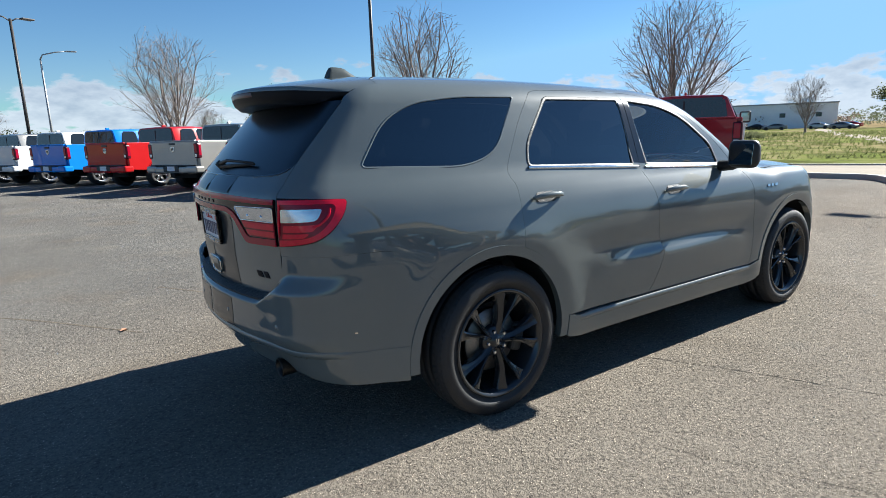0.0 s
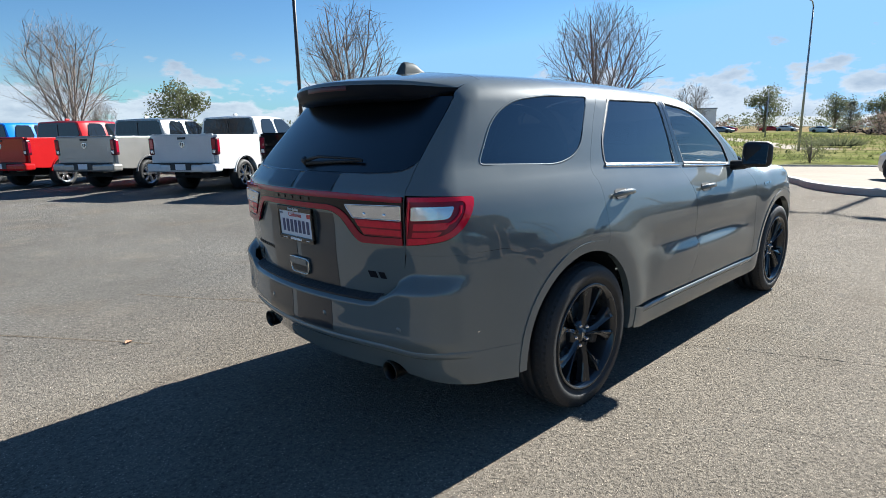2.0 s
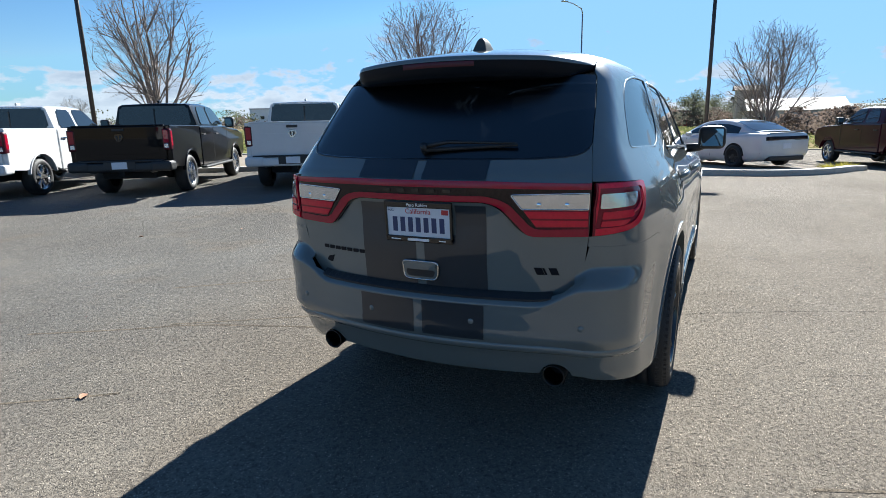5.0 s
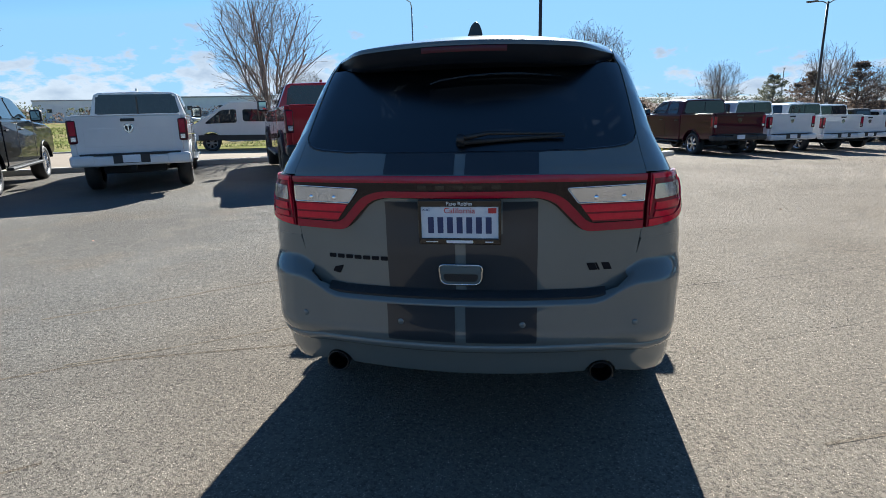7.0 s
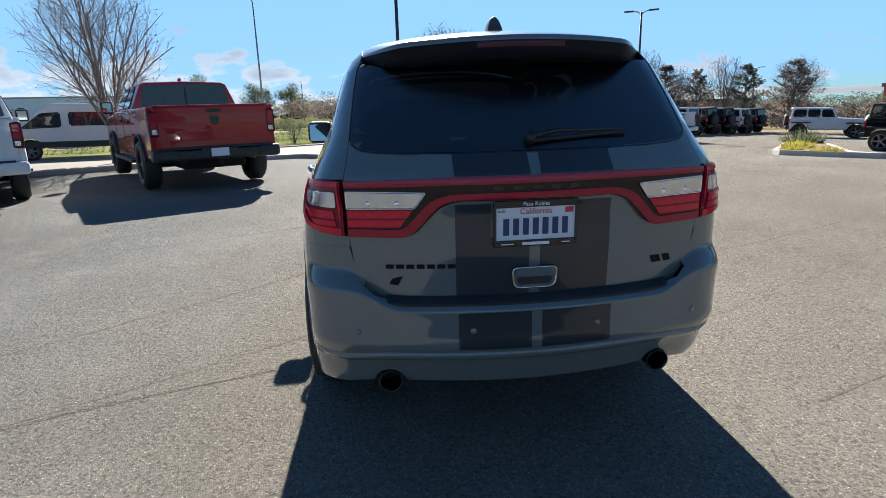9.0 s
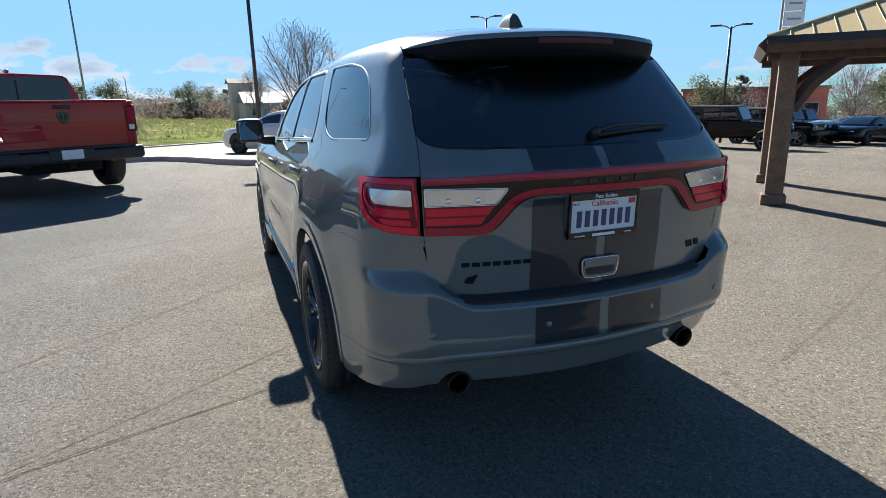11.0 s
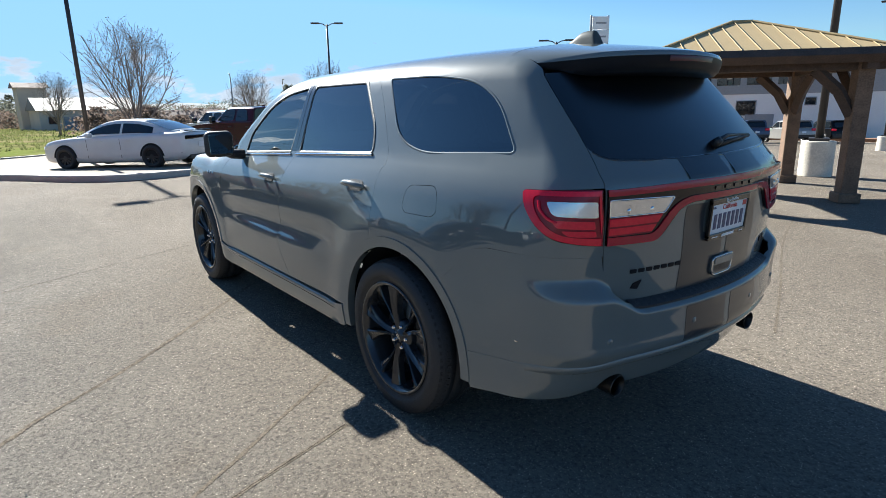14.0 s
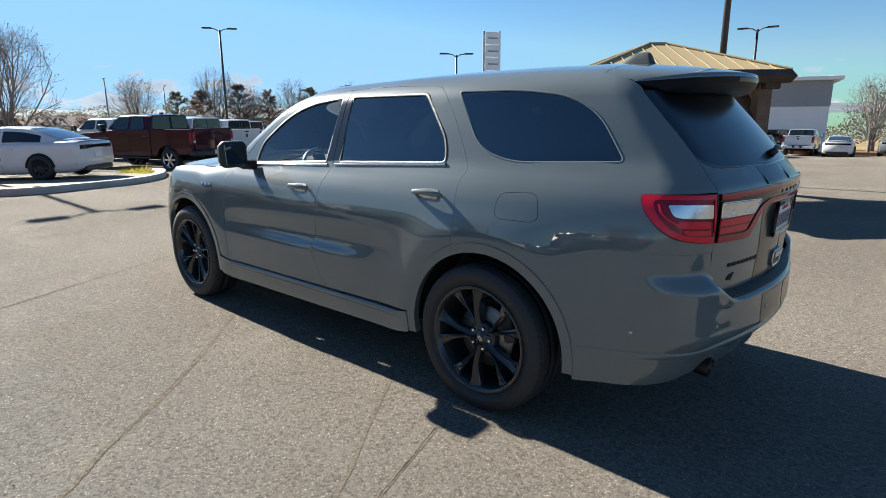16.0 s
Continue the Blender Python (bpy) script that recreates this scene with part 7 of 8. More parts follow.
arm_lamp(-0.6, 37.0, 6.6, -5, "galvanised street lamp beyond the row", 1.3)
for x, y, h, a in ((58, -18, 6.0, 160), (64, -26, 6.2, 160), (95, 12, 6.2, 180), (88, -6, 6.0, 180), (85, 24, 6.5, 180)):
    arm_lamp(x, y, h, a, "galvanised street lamp across the field", 1.8, 0.10)

SIGN = thing("pylon_sign", pose(28.6, -38.0, 0, 0, 0, 150), "tall white pylon sign with grey panels on two posts", "sign")
for s in (-0.80, 0.62):
    part("sign_post", box(0.16, 0.16, 9.8, (0, s, 4.9), 0.02), GALV, SIGN)
for k in range(4):
    pn = part("sign_panel", box(0.24, 1.36, 0.98, (0, 0, 9.23 - 1.03 * k), 0.03), WHITE_WALL, SIGN)
    part("panel_bar", box(0.25, 0.9, 0.14, (0, 0, 9.23 - 1.03 * k), 0.01), GREY_WALL, pn)

# ---------------------------------------------------------------- trees
BARK = surf("grey_bark", (0.19, 0.155, 0.13), 0.9, 0, 0.3, 8, 0.4, 60)
TWIG = surf("twig_bark", (0.20, 0.165, 0.14), 0.9, 0, 0.3, 8)
DRY_LEAF = surf("dry_leaf", (0.12, 0.075, 0.05), 0.8, 0, 0.4, 5, per=0.1)
OLIVE = foliage("olive_foliage", (0.125, 0.135, 0.072))
PINE = foliage("dark_foliage", (0.105, 0.120, 0.072))
RUST = foliage("rust_foliage", (0.165, 0.128, 0.108))
# leaves paled and greyed: distance haze is mixed into these two colours
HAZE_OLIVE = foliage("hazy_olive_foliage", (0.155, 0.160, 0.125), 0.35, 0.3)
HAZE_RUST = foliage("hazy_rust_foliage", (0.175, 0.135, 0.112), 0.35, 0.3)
YELLOW = foliage("yellow_shrub", (0.36, 0.32, 0.06), 0.4, 6)


def bare_tree(x, y, h, spread, seed, label, leaves=60, dense=1.0, levels=4):
    rnd = random.Random(seed)
    t = thing("bare_tree", pose(x, y, 0), label, "tree", "bare trees")
    big, fine, lf = ([], []), ([], []), ([], [])

    def seg(store, a, b, r0, r1, n):
        v, f = tube([a, b], [r0, r1], n, False)
        s0 = len(store[0])
        store[0].extend(v)
        store[1].extend(tuple(k + s0 for k in q) for q in f)

    def grow(p, d, length, r, lev):
        n = 4 if lev < 2 else 3
        q, dd = p, d.copy()
        for i in range(n):
            dd = (dd + Vector((rnd.gauss(0, 0.075), rnd.gauss(0, 0.075), 0.035 + rnd.gauss(0, 0.05)))).normalized()
            e = q + dd * length / n
            if (e.x ** 2 + e.y ** 2) / (wide * wide) + ((e.z - mid) / tall) ** 2 > rnd.uniform(0.62, 1.16):
                break
            r1 = r * (1 - 0.62 * (i + 1) / n)
            r0 = r * (1 - 0.62 * i / n)
            seg(big if r0 > 0.014 else fine, q, e, max(r0, 0.0046), max(r1, 0.0036), 6 if r0 > 0.03 else 4 if r0 > 0.014 else 3)
            if lev < levels and i >= (1 if lev == 0 else 0):
                for _ in range(int((2.0 if lev > 1 else 2.1) * dense + rnd.random())):
                    a = rnd.uniform(0, 6.283)
                    side = dd.orthogonal().normalized()
                    side.rotate(Matrix.Rotation(a, 3, dd))
                    tilt = rnd.uniform(0.42, 0.86)
                    nd = (dd * math.cos(tilt) + side * math.sin(tilt)).normalized()
                    grow(e - dd * length / n * rnd.random() * 0.6, nd, length * rnd.uniform(0.42, 0.60), r1 * 0.66, lev + 1)
            q = e
        if lev >= levels - 1 and rnd.random() < leaves / 400:
            s0 = len(lf[0])
            a = Vector((rnd.gauss(0, 1), rnd.gauss(0, 1), rnd.gauss(0, 1))).normalized() * 0.05
            b = a.orthogonal().normalized() * 0.028
            lf[0].extend([q, q + a * 0.5 + b, q + a, q + a * 0.5 - b])
            lf[1].append((s0, s0 + 1, s0 + 2, s0 + 3))
    th = h * 0.17
    wide, mid, tall = 0.35 * h * spread, 0.60 * h, 0.41 * h
    seg(big, Vector((0, 0, -0.05)), Vector((0, 0, th)), 0.022 * h, 0.018 * h, 10)
    k = 8
    for i in range(k):
        a = 2.4 * i + rnd.uniform(-0.3, 0.3)
        tilt = (0.03 + 0.70 * (i + 0.5) / k + rnd.uniform(-0.05, 0.05)) * spread * 0.80
        d = Vector((math.sin(tilt) * math.cos(a), math.sin(tilt) * math.sin(a), math.cos(tilt)))
        grow(Vector((0, 0, th * rnd.uniform(0.75, 1.0))), d, h * (rnd.uniform(0.74, 0.84) - 0.28 * tilt), 0.0075 * h, 1)
    mesh_object("trunk", *big, BARK, t, smooth=True)
    mesh_object("twig_crown", *fine, TWIG, t, smooth=False)
    if lf[0]:
        mesh_object("leaf_scatter", *lf, DRY_LEAF, t, "few dry brown leaves", smooth=False)["kind"] = "stuff"
    return t


tA = bare_tree(4.4, 29.1, 7.0, 1.15, 3, "bare multi-stemmed tree with fine grey twigs", 40)
tB = bare_tree(10.9, 16.1, 6.6, 0.88, 11, "bare young tree with a few dry leaves behind the pickups", 120)
tC = bare_tree(16.1, 8.65, 5.9, 1.05, 21, "bare young tree with dry leaves beside the kerb", 120)
tD = bare_tree(25.1, -2.8, 5.5, 1.2, 31, "bare tree with a round crown beyond the island", 60)
for tp, x, y, s, rot in ((tC, 35.1, -11.5, 0.80, 40), (tA, -4.0, 44.0, 0.62, 90), (tB, 47.8, -23.2, 1.12, 10), (tB, 44.7, -29.0, 1.0, 80), (tA, 41.8, -33.3, 0.88, 130), (tC, 46.5, -25.6, 0.95, 200), (tC, 22, -30, 0.8, 10), (tA, 30, 50, 0.6, 50), (tB, 48, 60, 0.75, 20), (tD, 14, 62, 0.9, 120), (tD, 26, -42, 1.0, 60), (tC, 3.2, -52, 1.05, 100), (tA, 85, 34, 1.15, 10), (tC, 70, -4, 1.1, 200)):
    c = copy_thing(tp, pose(x, y, 0, 0, 0, rot) @ Matrix.Scale(s, 4))
    c.scale = (s, s, s)
    tagged(c, "bare winter tree in the distance")


def leafy(name, x, y, h, w, seed, material, label, shape="round", n=900, trunk=0.18, group="leafy trees", category="tree"):
    """A tree whose crown is many small leaf clumps with gaps."""
    rnd = random.Random(seed)
    t = thing(name, pose(x, y, 0), label, category, group)
    v, f = [], []
    lobes = []
    for i in range(14):
        a, q = rnd.uniform(0, 6.283), rnd.random() ** 0.6
        if shape == "cone":
            zz = rnd.random()
            lobes.append((w * 0.5 * (1 - zz) * q * math.cos(a), w * 0.5 * (1 - zz) * q * math.sin(a), h * (trunk + (1 - trunk) * zz), w * 0.30 * (1.2 - zz)))
        else:
            lobes.append((w * 0.36 * q * math.cos(a), w * 0.36 * q * math.sin(a), h * (trunk + 0.12 + (0.80 - trunk) * rnd.random()), w * rnd.uniform(0.14, 0.26)))
    for i in range(n):
        lx, ly, lz, lr = rnd.choice(lobes)
        d = Vector((rnd.gauss(0, 1), rnd.gauss(0, 1), rnd.gauss(0, 0.8))).normalized() * lr * rnd.uniform(0.55, 1.08)
        c = Vector((lx, ly, lz)) + d
        s = rnd.uniform(0.5, 1.0) * h * 0.024
        a = Vector((rnd.gauss(0, 1), rnd.gauss(0, 1), rnd.gauss(0, 1))).normalized()
        b = a.orthogonal().normalized()
        e = a.cross(b)
        s0 = len(v)
        v += [c + b * s, c + e * s * 0.6 + a * s * 0.3, c - b * s, c - e * s * 0.6 - a * s * 0.2]
        f.append((s0, s0 + 1, s0 + 2, s0 + 3))
    mesh_object("crown", v, f, material, t, smooth=False)
    tv, tf = tube([(0, 0, -0.05), (0.02 * h, 0, h * 0.4), (0, 0.02 * h, h * 0.8)], [0.03 * h, 0.022 * h, 0.006 * h], 8)
    for lx, ly, lz, lr in lobes[:7]:
        a, b = tube([(0, 0, h * trunk), (lx * 0.6, ly * 0.6, lz * 0.85), (lx, ly, lz)], [0.012 * h, 0.009 * h, 0.004 * h], 5)
        tf += [tuple(k + len(tv) for k in q) for q in b]
        tv += a
    mesh_object("trunk", tv, tf, BARK, t)
    return t


def conifer(x, y, h, w, seed, material, label, n=4200):
    """A tree with an upright, ragged cone of short sprays on whorled branches."""
    rnd = random.Random(seed)
    t = thing("evergreen_tree", pose(x, y, 0), label, "tree", "evergreens behind the far row")
    v, f = [], []
    limbs = []
    while len(limbs) < 130:
        z = rnd.random() ** 1.15
        reach = 0.5 * w * ((1 - z) ** 0.50) * rnd.uniform(0.55, 1.05) + 0.05
        limbs.append((rnd.uniform(0, 6.283), h * (0.05 + 0.93 * z), reach))
    for i in range(n):
        a, z, reach = rnd.choice(limbs)
        q = rnd.random() ** 0.55
        c = Vector((math.cos(a) * reach * q, math.sin(a) * reach * q, z + reach * q * 0.35)) + Vector((rnd.gauss(0, 0.05), rnd.gauss(0, 0.05), rnd.gauss(0, 0.06))) * h * 0.22
        s = rnd.uniform(0.5, 1.0) * h * 0.020
        p = Vector((math.cos(a) + rnd.gauss(0, 0.5), math.sin(a) + rnd.gauss(0, 0.5), 0.7 + rnd.gauss(0, 0.4))).normalized()
        b = p.orthogonal().normalized()
        b.rotate(Matrix.Rotation(rnd.uniform(0, 3.1), 3, p))
        s0 = len(v)
        v += [c - p * s * 1.3, c + b * s * 0.5, c + p * s * 1.5, c - b * s * 0.5]
        f.append((s0, s0 + 1, s0 + 2, s0 + 3))
    mesh_object("crown", v, f, material, t, smooth=False)
    tv, tf = tube([(0, 0, -0.05), (0.01 * h, 0, h * 0.5), (0, 0.01 * h, h * 0.97)], [0.024 * h, 0.014 * h, 0.004 * h], 8)
    for a, z, reach in limbs[:60]:
        bv, bf = tube([(0, 0, z), (math.cos(a) * reach, math.sin(a) * reach, z + reach * 0.35)], [0.006 * h, 0.002 * h], 4)
        tf += [tuple(k + len(tv) for k in q) for q in bf]
        tv += bv
    mesh_object("trunk", tv, tf, BARK, t)
    return t


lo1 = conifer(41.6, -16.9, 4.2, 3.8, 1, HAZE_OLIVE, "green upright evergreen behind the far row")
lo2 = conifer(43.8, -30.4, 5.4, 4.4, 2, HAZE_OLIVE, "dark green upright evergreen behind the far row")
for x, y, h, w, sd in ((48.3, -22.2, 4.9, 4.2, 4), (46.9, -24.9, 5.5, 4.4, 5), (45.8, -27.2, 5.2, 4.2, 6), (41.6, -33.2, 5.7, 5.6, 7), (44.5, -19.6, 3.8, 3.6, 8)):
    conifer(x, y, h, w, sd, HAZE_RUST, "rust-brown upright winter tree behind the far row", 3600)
lr1 = leafy("leafy_tree", 18, 52, 6.0, 5.5, 3, OLIVE, "open-crowned olive green tree in the distance", "round", 3600)
for tp, x, y, s in ((lr1, 38, -40, 0.8), (lo2, 36, -42, 0.9), (lr1, 150, 44, 1.7), (lr1, 165, 33, 1.5), (lo1, 150, 27, 1.6), (lr1, 140, 20, 1.3), (lr1, 140, 5, 1.3), (lr1, 150, 1, 1.2), (lo1, 146, -3, 1.6), (lr1, 30, -52, 0.9)):
    c = copy_thing(tp, pose(x, y, 0, 0, 0, x * 37 % 360) @ Matrix.Scale(s, 4))
    c.scale = (s, s, s)
    tagged(c, "leafy tree standing in the distance")
leafy("round_bush", 27.6, 4.7, 1.5, 2.1, 12, OLIVE, "round olive bush at the edge of the field", "round", 2200, 0.02, "bushes", "bush")
ru = leafy("rust_tree", 27, -46, 3.6, 4.0, 8, RUST, "rust-leaved tree before the white building", "round", 900)
c = copy_thing(ru, pose(3.4, -57.5, 0, 0, 0, 40) @ Matrix.Scale(1.5, 4))
c.scale = (1.5, 1.5, 1.5)
tagged(c, "tall rust-leaved tree at the end of the white building")
c = copy_thing(ru, pose(33, -40, 0, 0, 0, 90))


def shrub(x, y, w, h, seed, material, label):
    rnd = random.Random(seed)
    v, f = [], []
    for i in range(420):
        a, q = rnd.uniform(0, 6.283), rnd.random() ** 0.5
        bx, by = 0.5 * w * q * math.cos(a), 0.5 * w * q * math.sin(a)
        hz = h * (1 - 0.5 * q * q) * rnd.uniform(0.3, 1.0)
        lean = Vector((bx, by, 0)) * 0.5 + Vector((rnd.gauss(0, 0.05), rnd.gauss(0, 0.05), 0))
        s0 = len(v)
        o = Vector((rnd.gauss(0, 1), rnd.gauss(0, 1), 0)).normalized() * 0.02 * w
        b0 = Vector((bx, by, 0))
        v += [b0 - o, b0 + o, b0 + lean + Vector((0, 0, hz))]
        f.append((s0, s0 + 1, s0 + 2))
    ob = mesh_object("shrub", v, f, material, None, smooth=False)
    ob.location = (x, y, 0.005 if x < 19 and y > -6 else 0.14)
    return tagged(ob, label, "shrub", "shrubs")


for i, (x, y, w, h, m) in enumerate(((17.5, -4.35, 0.95, 0.26, YELLOW), (16.6, -4.25, 0.5, 0.16, YELLOW), (12.45, -1.3, 0.30, 0.16, YELLOW), (12.4, -0.5, 0.22, 0.12, YELLOW), (12.7, 0.35, 0.25, 0.10, YELLOW), (16.2, -14.2, 0.6, 0.22, YELLOW), (17.6, -15.4, 1.0, 0.36, YELLOW), (18.8, -16.4, 0.9, 0.30, YELLOW), (14.6, -14.2, 0.8, 0.30, YELLOW), (21.4, -18.6, 1.5, 0.75, OLIVE), (48, 8, 3, 1.0, OLIVE), (62, 30, 3, 1.2, OLIVE), (30, 20, 2.4, 0.7, OLIVE))):
    shrub(x, y, w, h, i, m, "low yellow-green shrub beside the kerb" if m is YELLOW else "low olive bush beside the grass")

# tufts over the field, one sheet of stuff
rnd = random.Random(9)
v, f = [], []
for i in range(16000):
    d = 4 + 75 * rnd.random() ** 1.4
    s = rnd.uniform(-45, 60)
    x, y = 27.8 + 0.88 * d - 0.48 * s * -1 * -1, 0.5 + 0.48 * d + 0.88 * s
    if rnd.random() < 0.35 and noise.noise(Vector((x * 0.08, y * 0.08, 0))) < -0.1:
        continue
    k = rnd.uniform(0.05, 0.20) * (1 + d * 0.015)
    a = rnd.uniform(0, 6.283)
    s0 = len(v)
    for q in (0, 2.1, 4.2):
        c, e = math.cos(a + q), math.sin(a + q)
        v += [(x - e * k * 0.25, y + c * k * 0.25, 0.02), (x + e * k * 0.25, y - c * k * 0.25, 0.02), (x + c * k * 0.6, y + e * k * 0.6, k)]
    f += [(s0, s0 + 1, s0 + 2), (s0 + 3, s0 + 4, s0 + 5), (s0 + 6, s0 + 7, s0 + 8)]
tagged(mesh_object("field_grass", v, f, GREEN, None, smooth=False), "rough green and straw grass tufts over the field", "grass", kind="stuff")

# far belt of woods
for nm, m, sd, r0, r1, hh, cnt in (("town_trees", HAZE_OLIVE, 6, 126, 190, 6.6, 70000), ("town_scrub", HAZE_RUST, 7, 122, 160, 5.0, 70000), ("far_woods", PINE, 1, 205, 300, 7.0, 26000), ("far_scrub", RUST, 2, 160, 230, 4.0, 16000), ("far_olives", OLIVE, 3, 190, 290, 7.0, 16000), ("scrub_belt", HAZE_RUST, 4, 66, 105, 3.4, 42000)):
    rnd = random.Random(sd)
    v, f = [], []
    clumps = [(radians(rnd.uniform(-62, 9) if r0 < 130 and r0 > 70 else rnd.uniform(-95, 100) if r0 > 70 else rnd.uniform(-40, -6)), rnd.uniform(r0, r1), rnd.uniform(0.45, 1.0) * hh) for _ in range(230 if r0 > 70 else 70)]
    for i in range(cnt):
        a, r, ch = rnd.choice(clumps)
        up = rnd.random() ** 0.8
        spread = ch * 0.50 * (1 - 0.75 * up * up)
        c = Vector((r * math.cos(a) + rnd.gauss(0, spread), r * math.sin(a) + rnd.gauss(0, spread), ch * (0.06 + 0.94 * up)))
        s = rnd.uniform(0.25, 0.6) * (0.42 if r0 < 130 else 0.7)
        p = Vector((rnd.gauss(0, 1), rnd.gauss(0, 1), rnd.gauss(0, 1))).normalized()
        b = p.orthogonal().normalized()
        e = p.cross(b)
        s0 = len(v)
        v += [c + b * s, c + e * s * 0.7, c - b * s, c - e * s * 0.7]
        f.append((s0, s0 + 1, s0 + 2, s0 + 3))
    tagged(mesh_object(nm, v, f, m, None, smooth=False), "distant belt of trees and scrub", "woods", kind="stuff")

# low hills on the horizon, their haze put into the blue-grey colour
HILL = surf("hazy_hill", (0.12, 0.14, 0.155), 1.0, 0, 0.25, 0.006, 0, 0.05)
v, f = [], []
for i in range(241):
    a = 2 * math.pi * i / 240
    for j, (r, q) in enumerate(((900, 0.0), (1100, 0.6), (1500, 1.0))):
        hgt = (8 + 16 * (0.5 + 0.5 * noise.noise(Vector((math.cos(a) * 5, math.sin(a) * 5, 3.0)))) + 6 * noise.noise(Vector((math.cos(a) * 22, math.sin(a) * 22, 1.0)))) * q
        v.append((r * math.cos(a), r * math.sin(a), hgt - 1.0))
for i in range(240):
    for j in range(2):
        f.append((i * 3 + j, (i + 1) * 3 + j, (i + 1) * 3 + j + 1, i * 3 + j + 1))
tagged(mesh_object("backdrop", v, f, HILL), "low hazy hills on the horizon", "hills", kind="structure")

# ---------------------------------------------------------------- buildings


def building(x, y, turn, sx, sy, sz, wall, roof_m, label, rows=1, cols=5, flat=True, win=(1.4, 1.2), overhang=0.4, door=True):
    t = thing("building", pose(x, y, 0, 0, 0, turn), label, "building", "buildings round the car park")
    part("wall", box(sx, sy, sz, (0, 0, sz / 2), 0.03), wall, t)
    if flat:
        part("roof", box(sx + overhang, sy + overhang, 0.35, (0, 0, sz + 0.12), 0.04), roof_m, t)
    else:
        part("roof", prism([(-sy / 2 - overhang, sz), (sy / 2 + overhang, sz), (0, sz + sy * 0.22)], -sx / 2 - overhang, sx / 2 + overhang, 0.02, 1, "YZ"), roof_m, t)
    for face in (1, -1):
        for r in range(rows):
            for c in range(cols):
                wx = -sx / 2 + sx * (c + 0.5) / cols
                wz = sz * (r + 0.55) / rows
                w = part("window", box(win[0], 0.10, win[1], (wx, face * (sy / 2 + 0.01), wz), 0.01, 1), GREY_WALL, t)
                part("pane", box(win[0] - 0.16, 0.10, win[1] - 0.16, (wx, face * (sy / 2 + 0.03), wz), 0.005, 1), VGLASS, w)
    if door:
        for face in (1, -1):
            part("door", box(2.6, 0.12, min(2.6, sz * 0.7), (sx * 0.18, face * (sy / 2 + 0.02), min(2.6, sz * 0.7) / 2), 0.01, 1), GREY_WALL, t)
    return t


building(172, 92, 118, 50, 28, 6.4, WHITE_WALL, GREY_WALL, "long white industrial hall with a flat roof", 1, 6)
building(190, 150, 130, 44, 26, 7.0, WHITE_WALL, GREY_WALL, "white industrial hall with a flat roof", 1, 5)
building(118, -4.9, 95, 4.0, 4.0, 6.9, PALE_STUCCO, ROOF_TILE, "pale stucco tower with a low pitched roof", 1, 1, False, (1.2, 0.8), 0.5, False)
building(112, -11.5, 95, 14, 9, 3.4, PALE_STUCCO, PALE_ROOF, "tan building with a low tiled roof", 1, 4, False)
building(120, -29, 80, 15, 7, 2.3, GREY_WALL, ROOF_TILE, "low brown-roofed building beyond the field", 1, 4, False)
building(84, -42, 70, 26, 10, 3.2, TAN_WALL, ROOF_TILE, "low tan building behind the far row", 1, 6)
hall = building(21.8, -67, 12, 26, 14, 7.0, WHITE_WALL, WHITE_WALL, "long white modern building with a grey upper band", 1, 0, True, overhang=1.6)
for face in (1, -1):
    band = part("upper_band", box(26.1, 0.16, 2.4, (0, face * 7.02, 5.75), 0.02), GREY_WALL, hall, "grey clad upper band")
    for k in range(4):
        part("band_pane", box(2.2, 0.06, 0.9, (2.2 + 2.8 * k, face * 7.10, 5.9), 0.01, 1), VGLASS, band)
    for x, w, h, z in ((-9.0, 3.4, 2.2, 1.3), (-2.2, 0.7, 0.7, 3.9), (0.4, 1.0, 0.8, 3.8), (6.0, 1.9, 1.5, 3.2), (11.0, 2.0, 0.7, 3.2)):
        win_ = part("window", box(w, 0.10, h, (x, face * 7.01, z), 0.01, 1), GREY_WALL, hall)
        part("pane", box(w - 0.16, 0.10, h - 0.16, (x, face * 7.03, z), 0.005, 1), VGLASS, win_)
building(47, -56, 41, 14, 6, 4.4, BRICK_RED, ROOF_TILE, "low red-walled building behind the far row", 1, 5)
# behind the walk, never in view: pickups and trees added to fill reflections
for tp, x, y, hd, what in ((base, -26, -13, 185, "white"), (dark, -27, -5, 178, "black"), (base, -27, 3.5, 182, "white"), (dark, -26, 12, 176, "black"), (base, -24, 20, 150, "white")):
    put(tp, x, y, hd, what + " crew-cab pickup, unseen, added behind the walk for reflections", group="pickups across the aisle")
for tp, x, y, s in ((tA, -31, -22, 1.0), (tB, -33, -1, 0.9), (tD, -32, 17, 1.1), (tC, -20, 32, 1.0), (tA, -14, -30, 1.0)):
    c = copy_thing(tp, pose(x, y, 0, 0, 0, x * 53 % 360) @ Matrix.Scale(s, 4))
    c.scale = (s, s, s)
    tagged(c, "unseen bare tree, added behind the walk for reflections")
BANK = prism([(-30, -50), (40, -53), (40, -57), (-30, -55)], 0.0, 0.25, 0, 1, "XY")
tagged(part("mulch_bank", BANK, SOIL), "rust-coloured mulch bank along the road", "bank", kind="structure")

# cars parked across the field
rnd = random.Random(4)
for i in range(34):
    a, r = radians(-24 + 62 * (i + rnd.random() * 0.6) / 34), rnd.uniform(138, 172)
    key = rnd.choice(["white", "silver", "black", "grey", "white", "red"])
    c = put(far, r * math.cos(a), r * math.sin(a), rnd.choice([80, 110, 260, 290]), {"white": "white", "silver": "silver", "black": "black", "grey": "grey", "red": "red"}[key] + " car parked beyond the field", PAINTS["white"], PAINTS[key], "cars beyond the field")

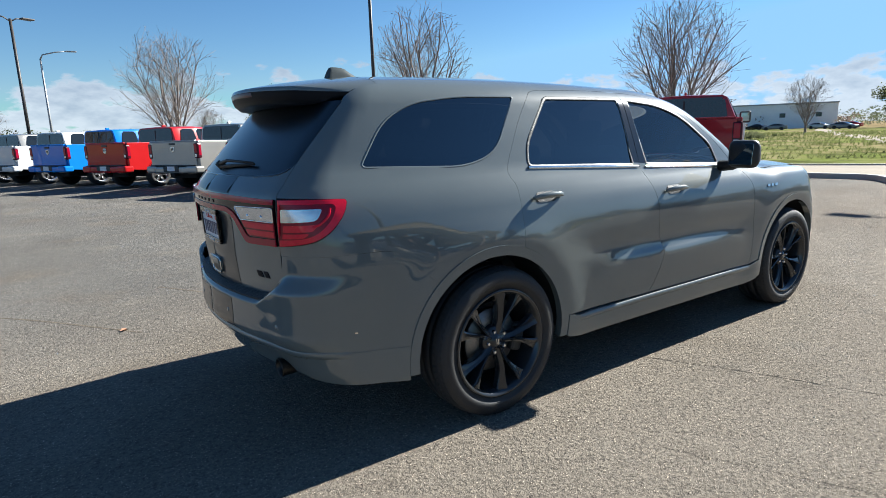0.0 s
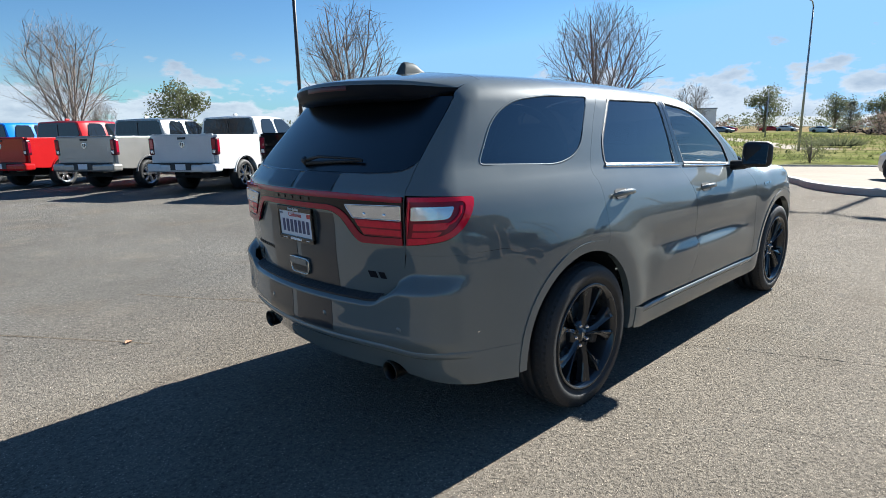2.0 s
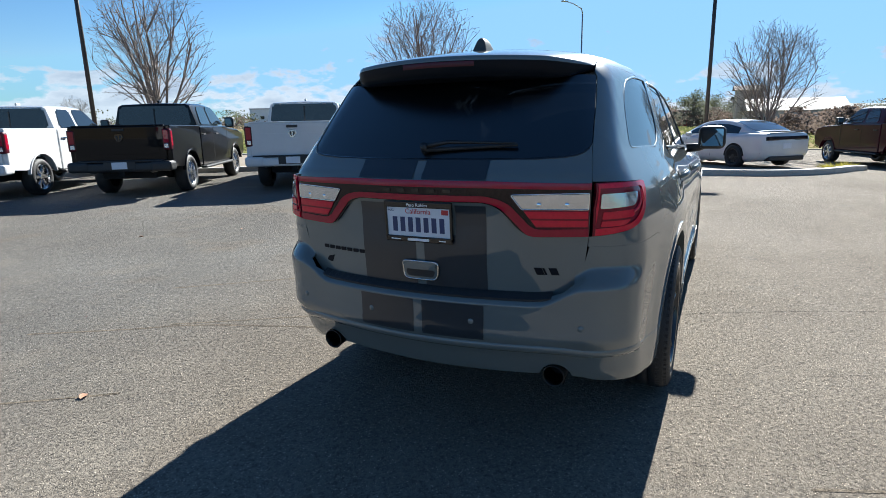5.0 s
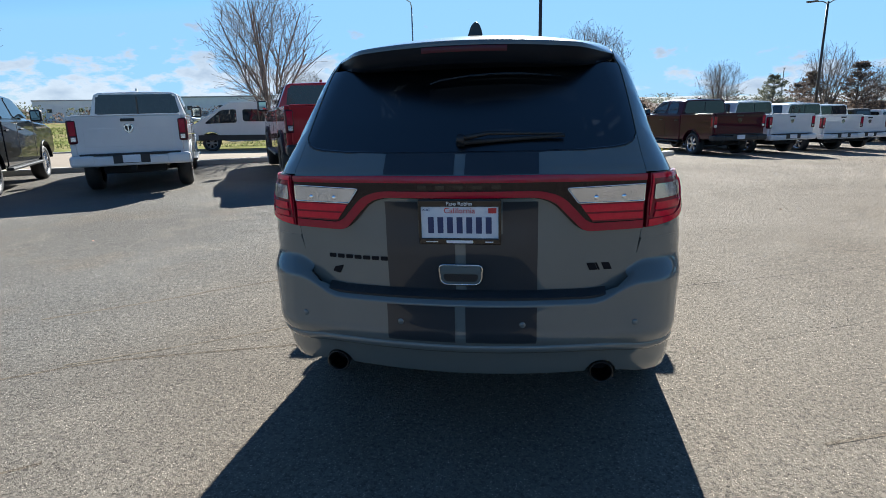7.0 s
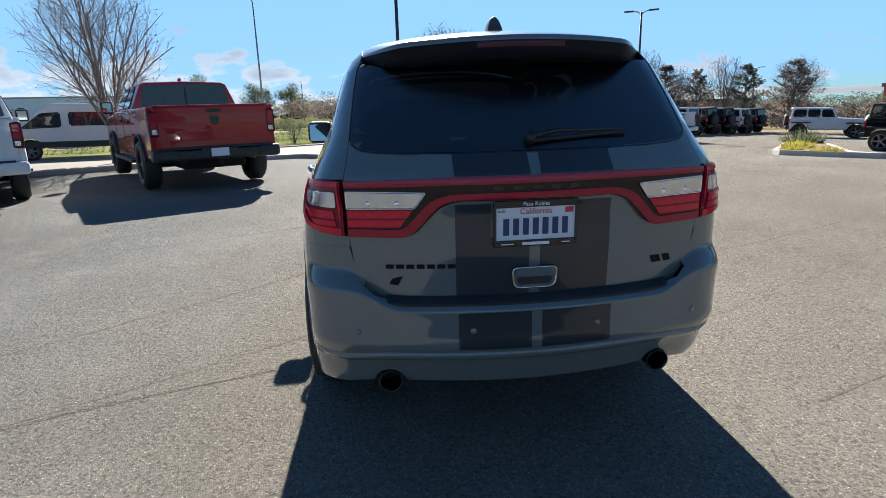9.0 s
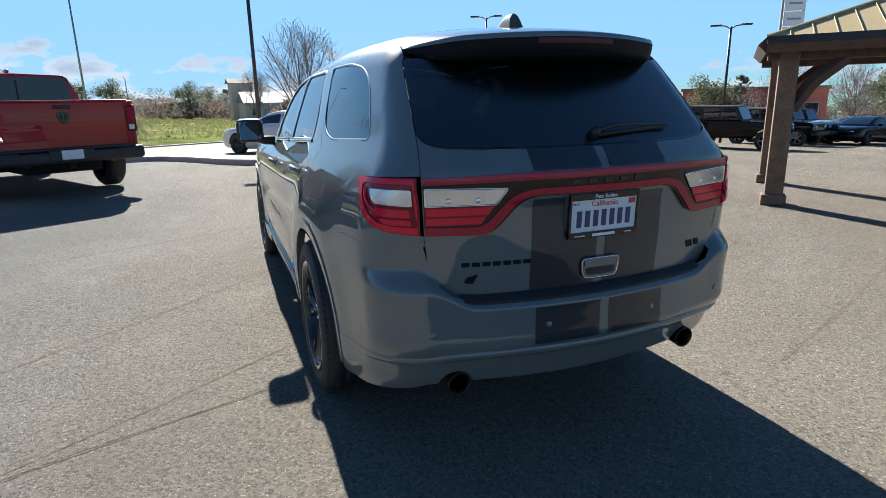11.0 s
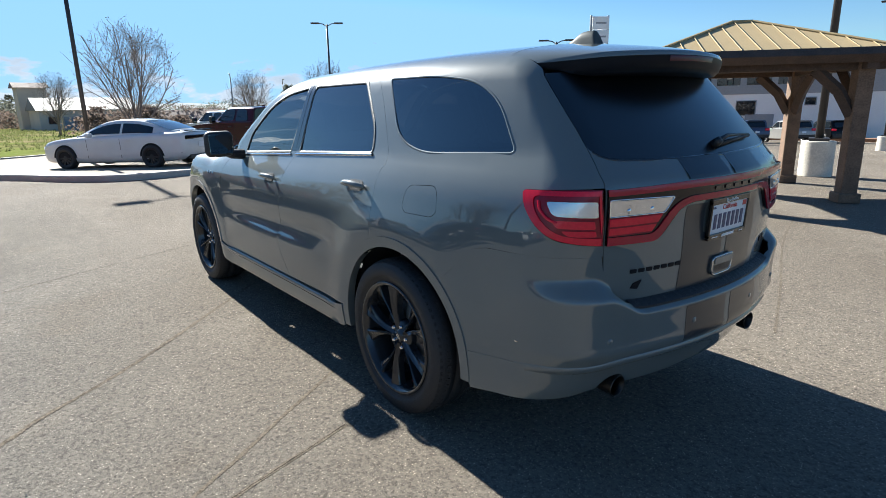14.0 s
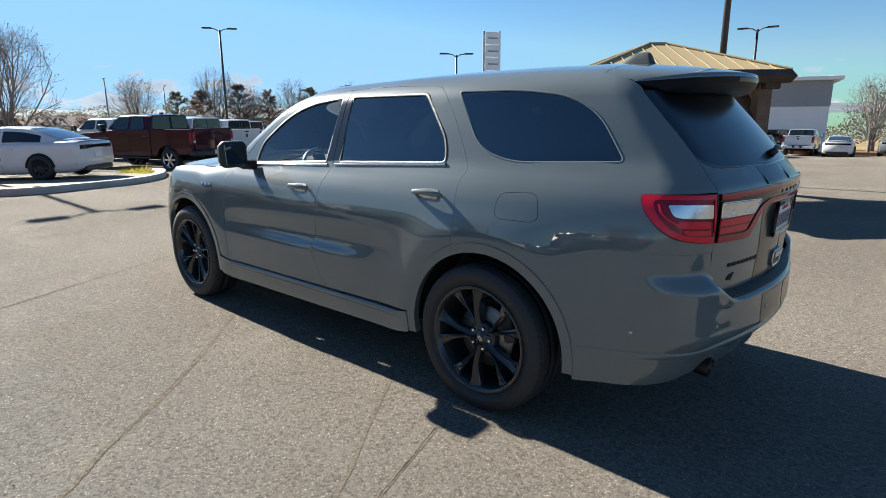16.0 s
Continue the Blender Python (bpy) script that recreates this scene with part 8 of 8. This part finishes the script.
# ---------------------------------------------------------------- clouds, on a far ring of sky
m_, n_, l_, b_ = nodes_of("cloud")
n_.remove(b_)
tc = n_.new("ShaderNodeTexCoord")
mp = n_.new("ShaderNodeMapping")
mp.inputs["Scale"].default_value = (0.0060, 0.0060, 0.0150)
l_.new(tc.outputs["Object"], mp.inputs["Vector"])
nz = n_.new("ShaderNodeTexNoise")
nz.inputs["Scale"].default_value, nz.inputs["Detail"].default_value, nz.inputs["Roughness"].default_value = 1.0, 8, 0.56
l_.new(mp.outputs[0], nz.inputs["Vector"])
sx_ = n_.new("ShaderNodeSeparateXYZ")
l_.new(tc.outputs["Object"], sx_.inputs[0])
hi_ = ranged(sx_.outputs[2], 60, 300, 0.0, 0.30)
lo_b = ranged(sx_.outputs[2], 25, 80, 0.05, 0.0)
side_ = ranged(sx_.outputs[1], -900, 500, 0.12, 0.0)
sub = n_.new("ShaderNodeMath")
sub.operation = "SUBTRACT"
l_.new(nz.outputs["Fac"], sub.inputs[0]), l_.new(hi_, sub.inputs[1])
sub2 = n_.new("ShaderNodeMath")
sub2.operation = "SUBTRACT"
l_.new(sub.outputs[0], sub2.inputs[0]), l_.new(side_, sub2.inputs[1])
cover = ranged(sub2.outputs[0], 0.385, 0.46, 0.0, 0.92)
tr_, em_, mx_ = n_.new("ShaderNodeBsdfTransparent"), n_.new("ShaderNodeEmission"), n_.new("ShaderNodeMixShader")
shade = mixed((0.95, 0.97, 1.0), (0.60, 0.66, 0.75), ranged(nz.outputs["Fac"], 0.50, 0.70))
l_.new(shade, em_.inputs[0])
em_.inputs[1].default_value = 0.42
l_.new(cover, mx_.inputs[0]), l_.new(tr_.outputs[0], mx_.inputs[1]), l_.new(em_.outputs[0], mx_.inputs[2])
l_.new(mx_.outputs[0], n_["Material Output"].inputs["Surface"])
v, f = [], []
for i in range(97):
    a = radians(-110 + 230 * i / 96)
    for z in (-5, 90, 200, 330):
        v.append((2100 * math.cos(a), 2100 * math.sin(a), z))
for i in range(96):
    for j in range(3):
        f.append((i * 4 + j, (i + 1) * 4 + j, (i + 1) * 4 + j + 1, i * 4 + j + 1))
ob = mesh_object("backdrop", v, f, m_)
ob.visible_shadow = False
tagged(ob, "band of small white clouds low in the sky", "clouds", kind="structure")

# ---------------------------------------------------------------- settle everything on the falling ground
bpy.context.view_layer.update()
for ob in list(scene.objects):
    if ob.parent or ob.type not in ("EMPTY", "MESH") or ob.name in ("suv", "timber_shelter") or ob.get("category") in ("clouds", "hills"):
        continue
    if ob.type == "EMPTY" or ob.name.startswith("shrub"):
        px, py = ob.location.x, ob.location.y
        if ob.get("category") in ("car", "pickup truck", "off-road car", "van"):
            # vehicles lean with the ground under their wheels
            m = ob.matrix_basis.copy()
            nose = m.to_3x3().col[0].normalized() * 3.2
            drop = fall(px + nose.x, py + nose.y) - fall(px, py)
            lean = Matrix.Rotation(-math.atan2(drop, 3.2), 4, m.to_3x3().col[1].normalized())
            ob.matrix_basis = Matrix.Translation(m.translation) @ lean @ Matrix.Translation(-m.translation) @ m
        ob.location.z += fall(px, py)
        continue
    bm = bmesh.new()
    bm.from_mesh(ob.data)
    if ob.get("kind") == "structure":
        for fold, way in ((9.0, (0.309, -0.951, 0)), (11.5, (0.94, -0.342, 0)), (19.5, (0.94, -0.342, 0))):
            bmesh.ops.bisect_plane(bm, geom=bm.verts[:] + bm.edges[:] + bm.faces[:], plane_co=(fold / way[0], 0, 0), plane_no=way, dist=1e-4)
    for q in bm.verts:
        q.co.z += fall(q.co.x, q.co.y)
    bm.to_mesh(ob.data)
    bm.free()
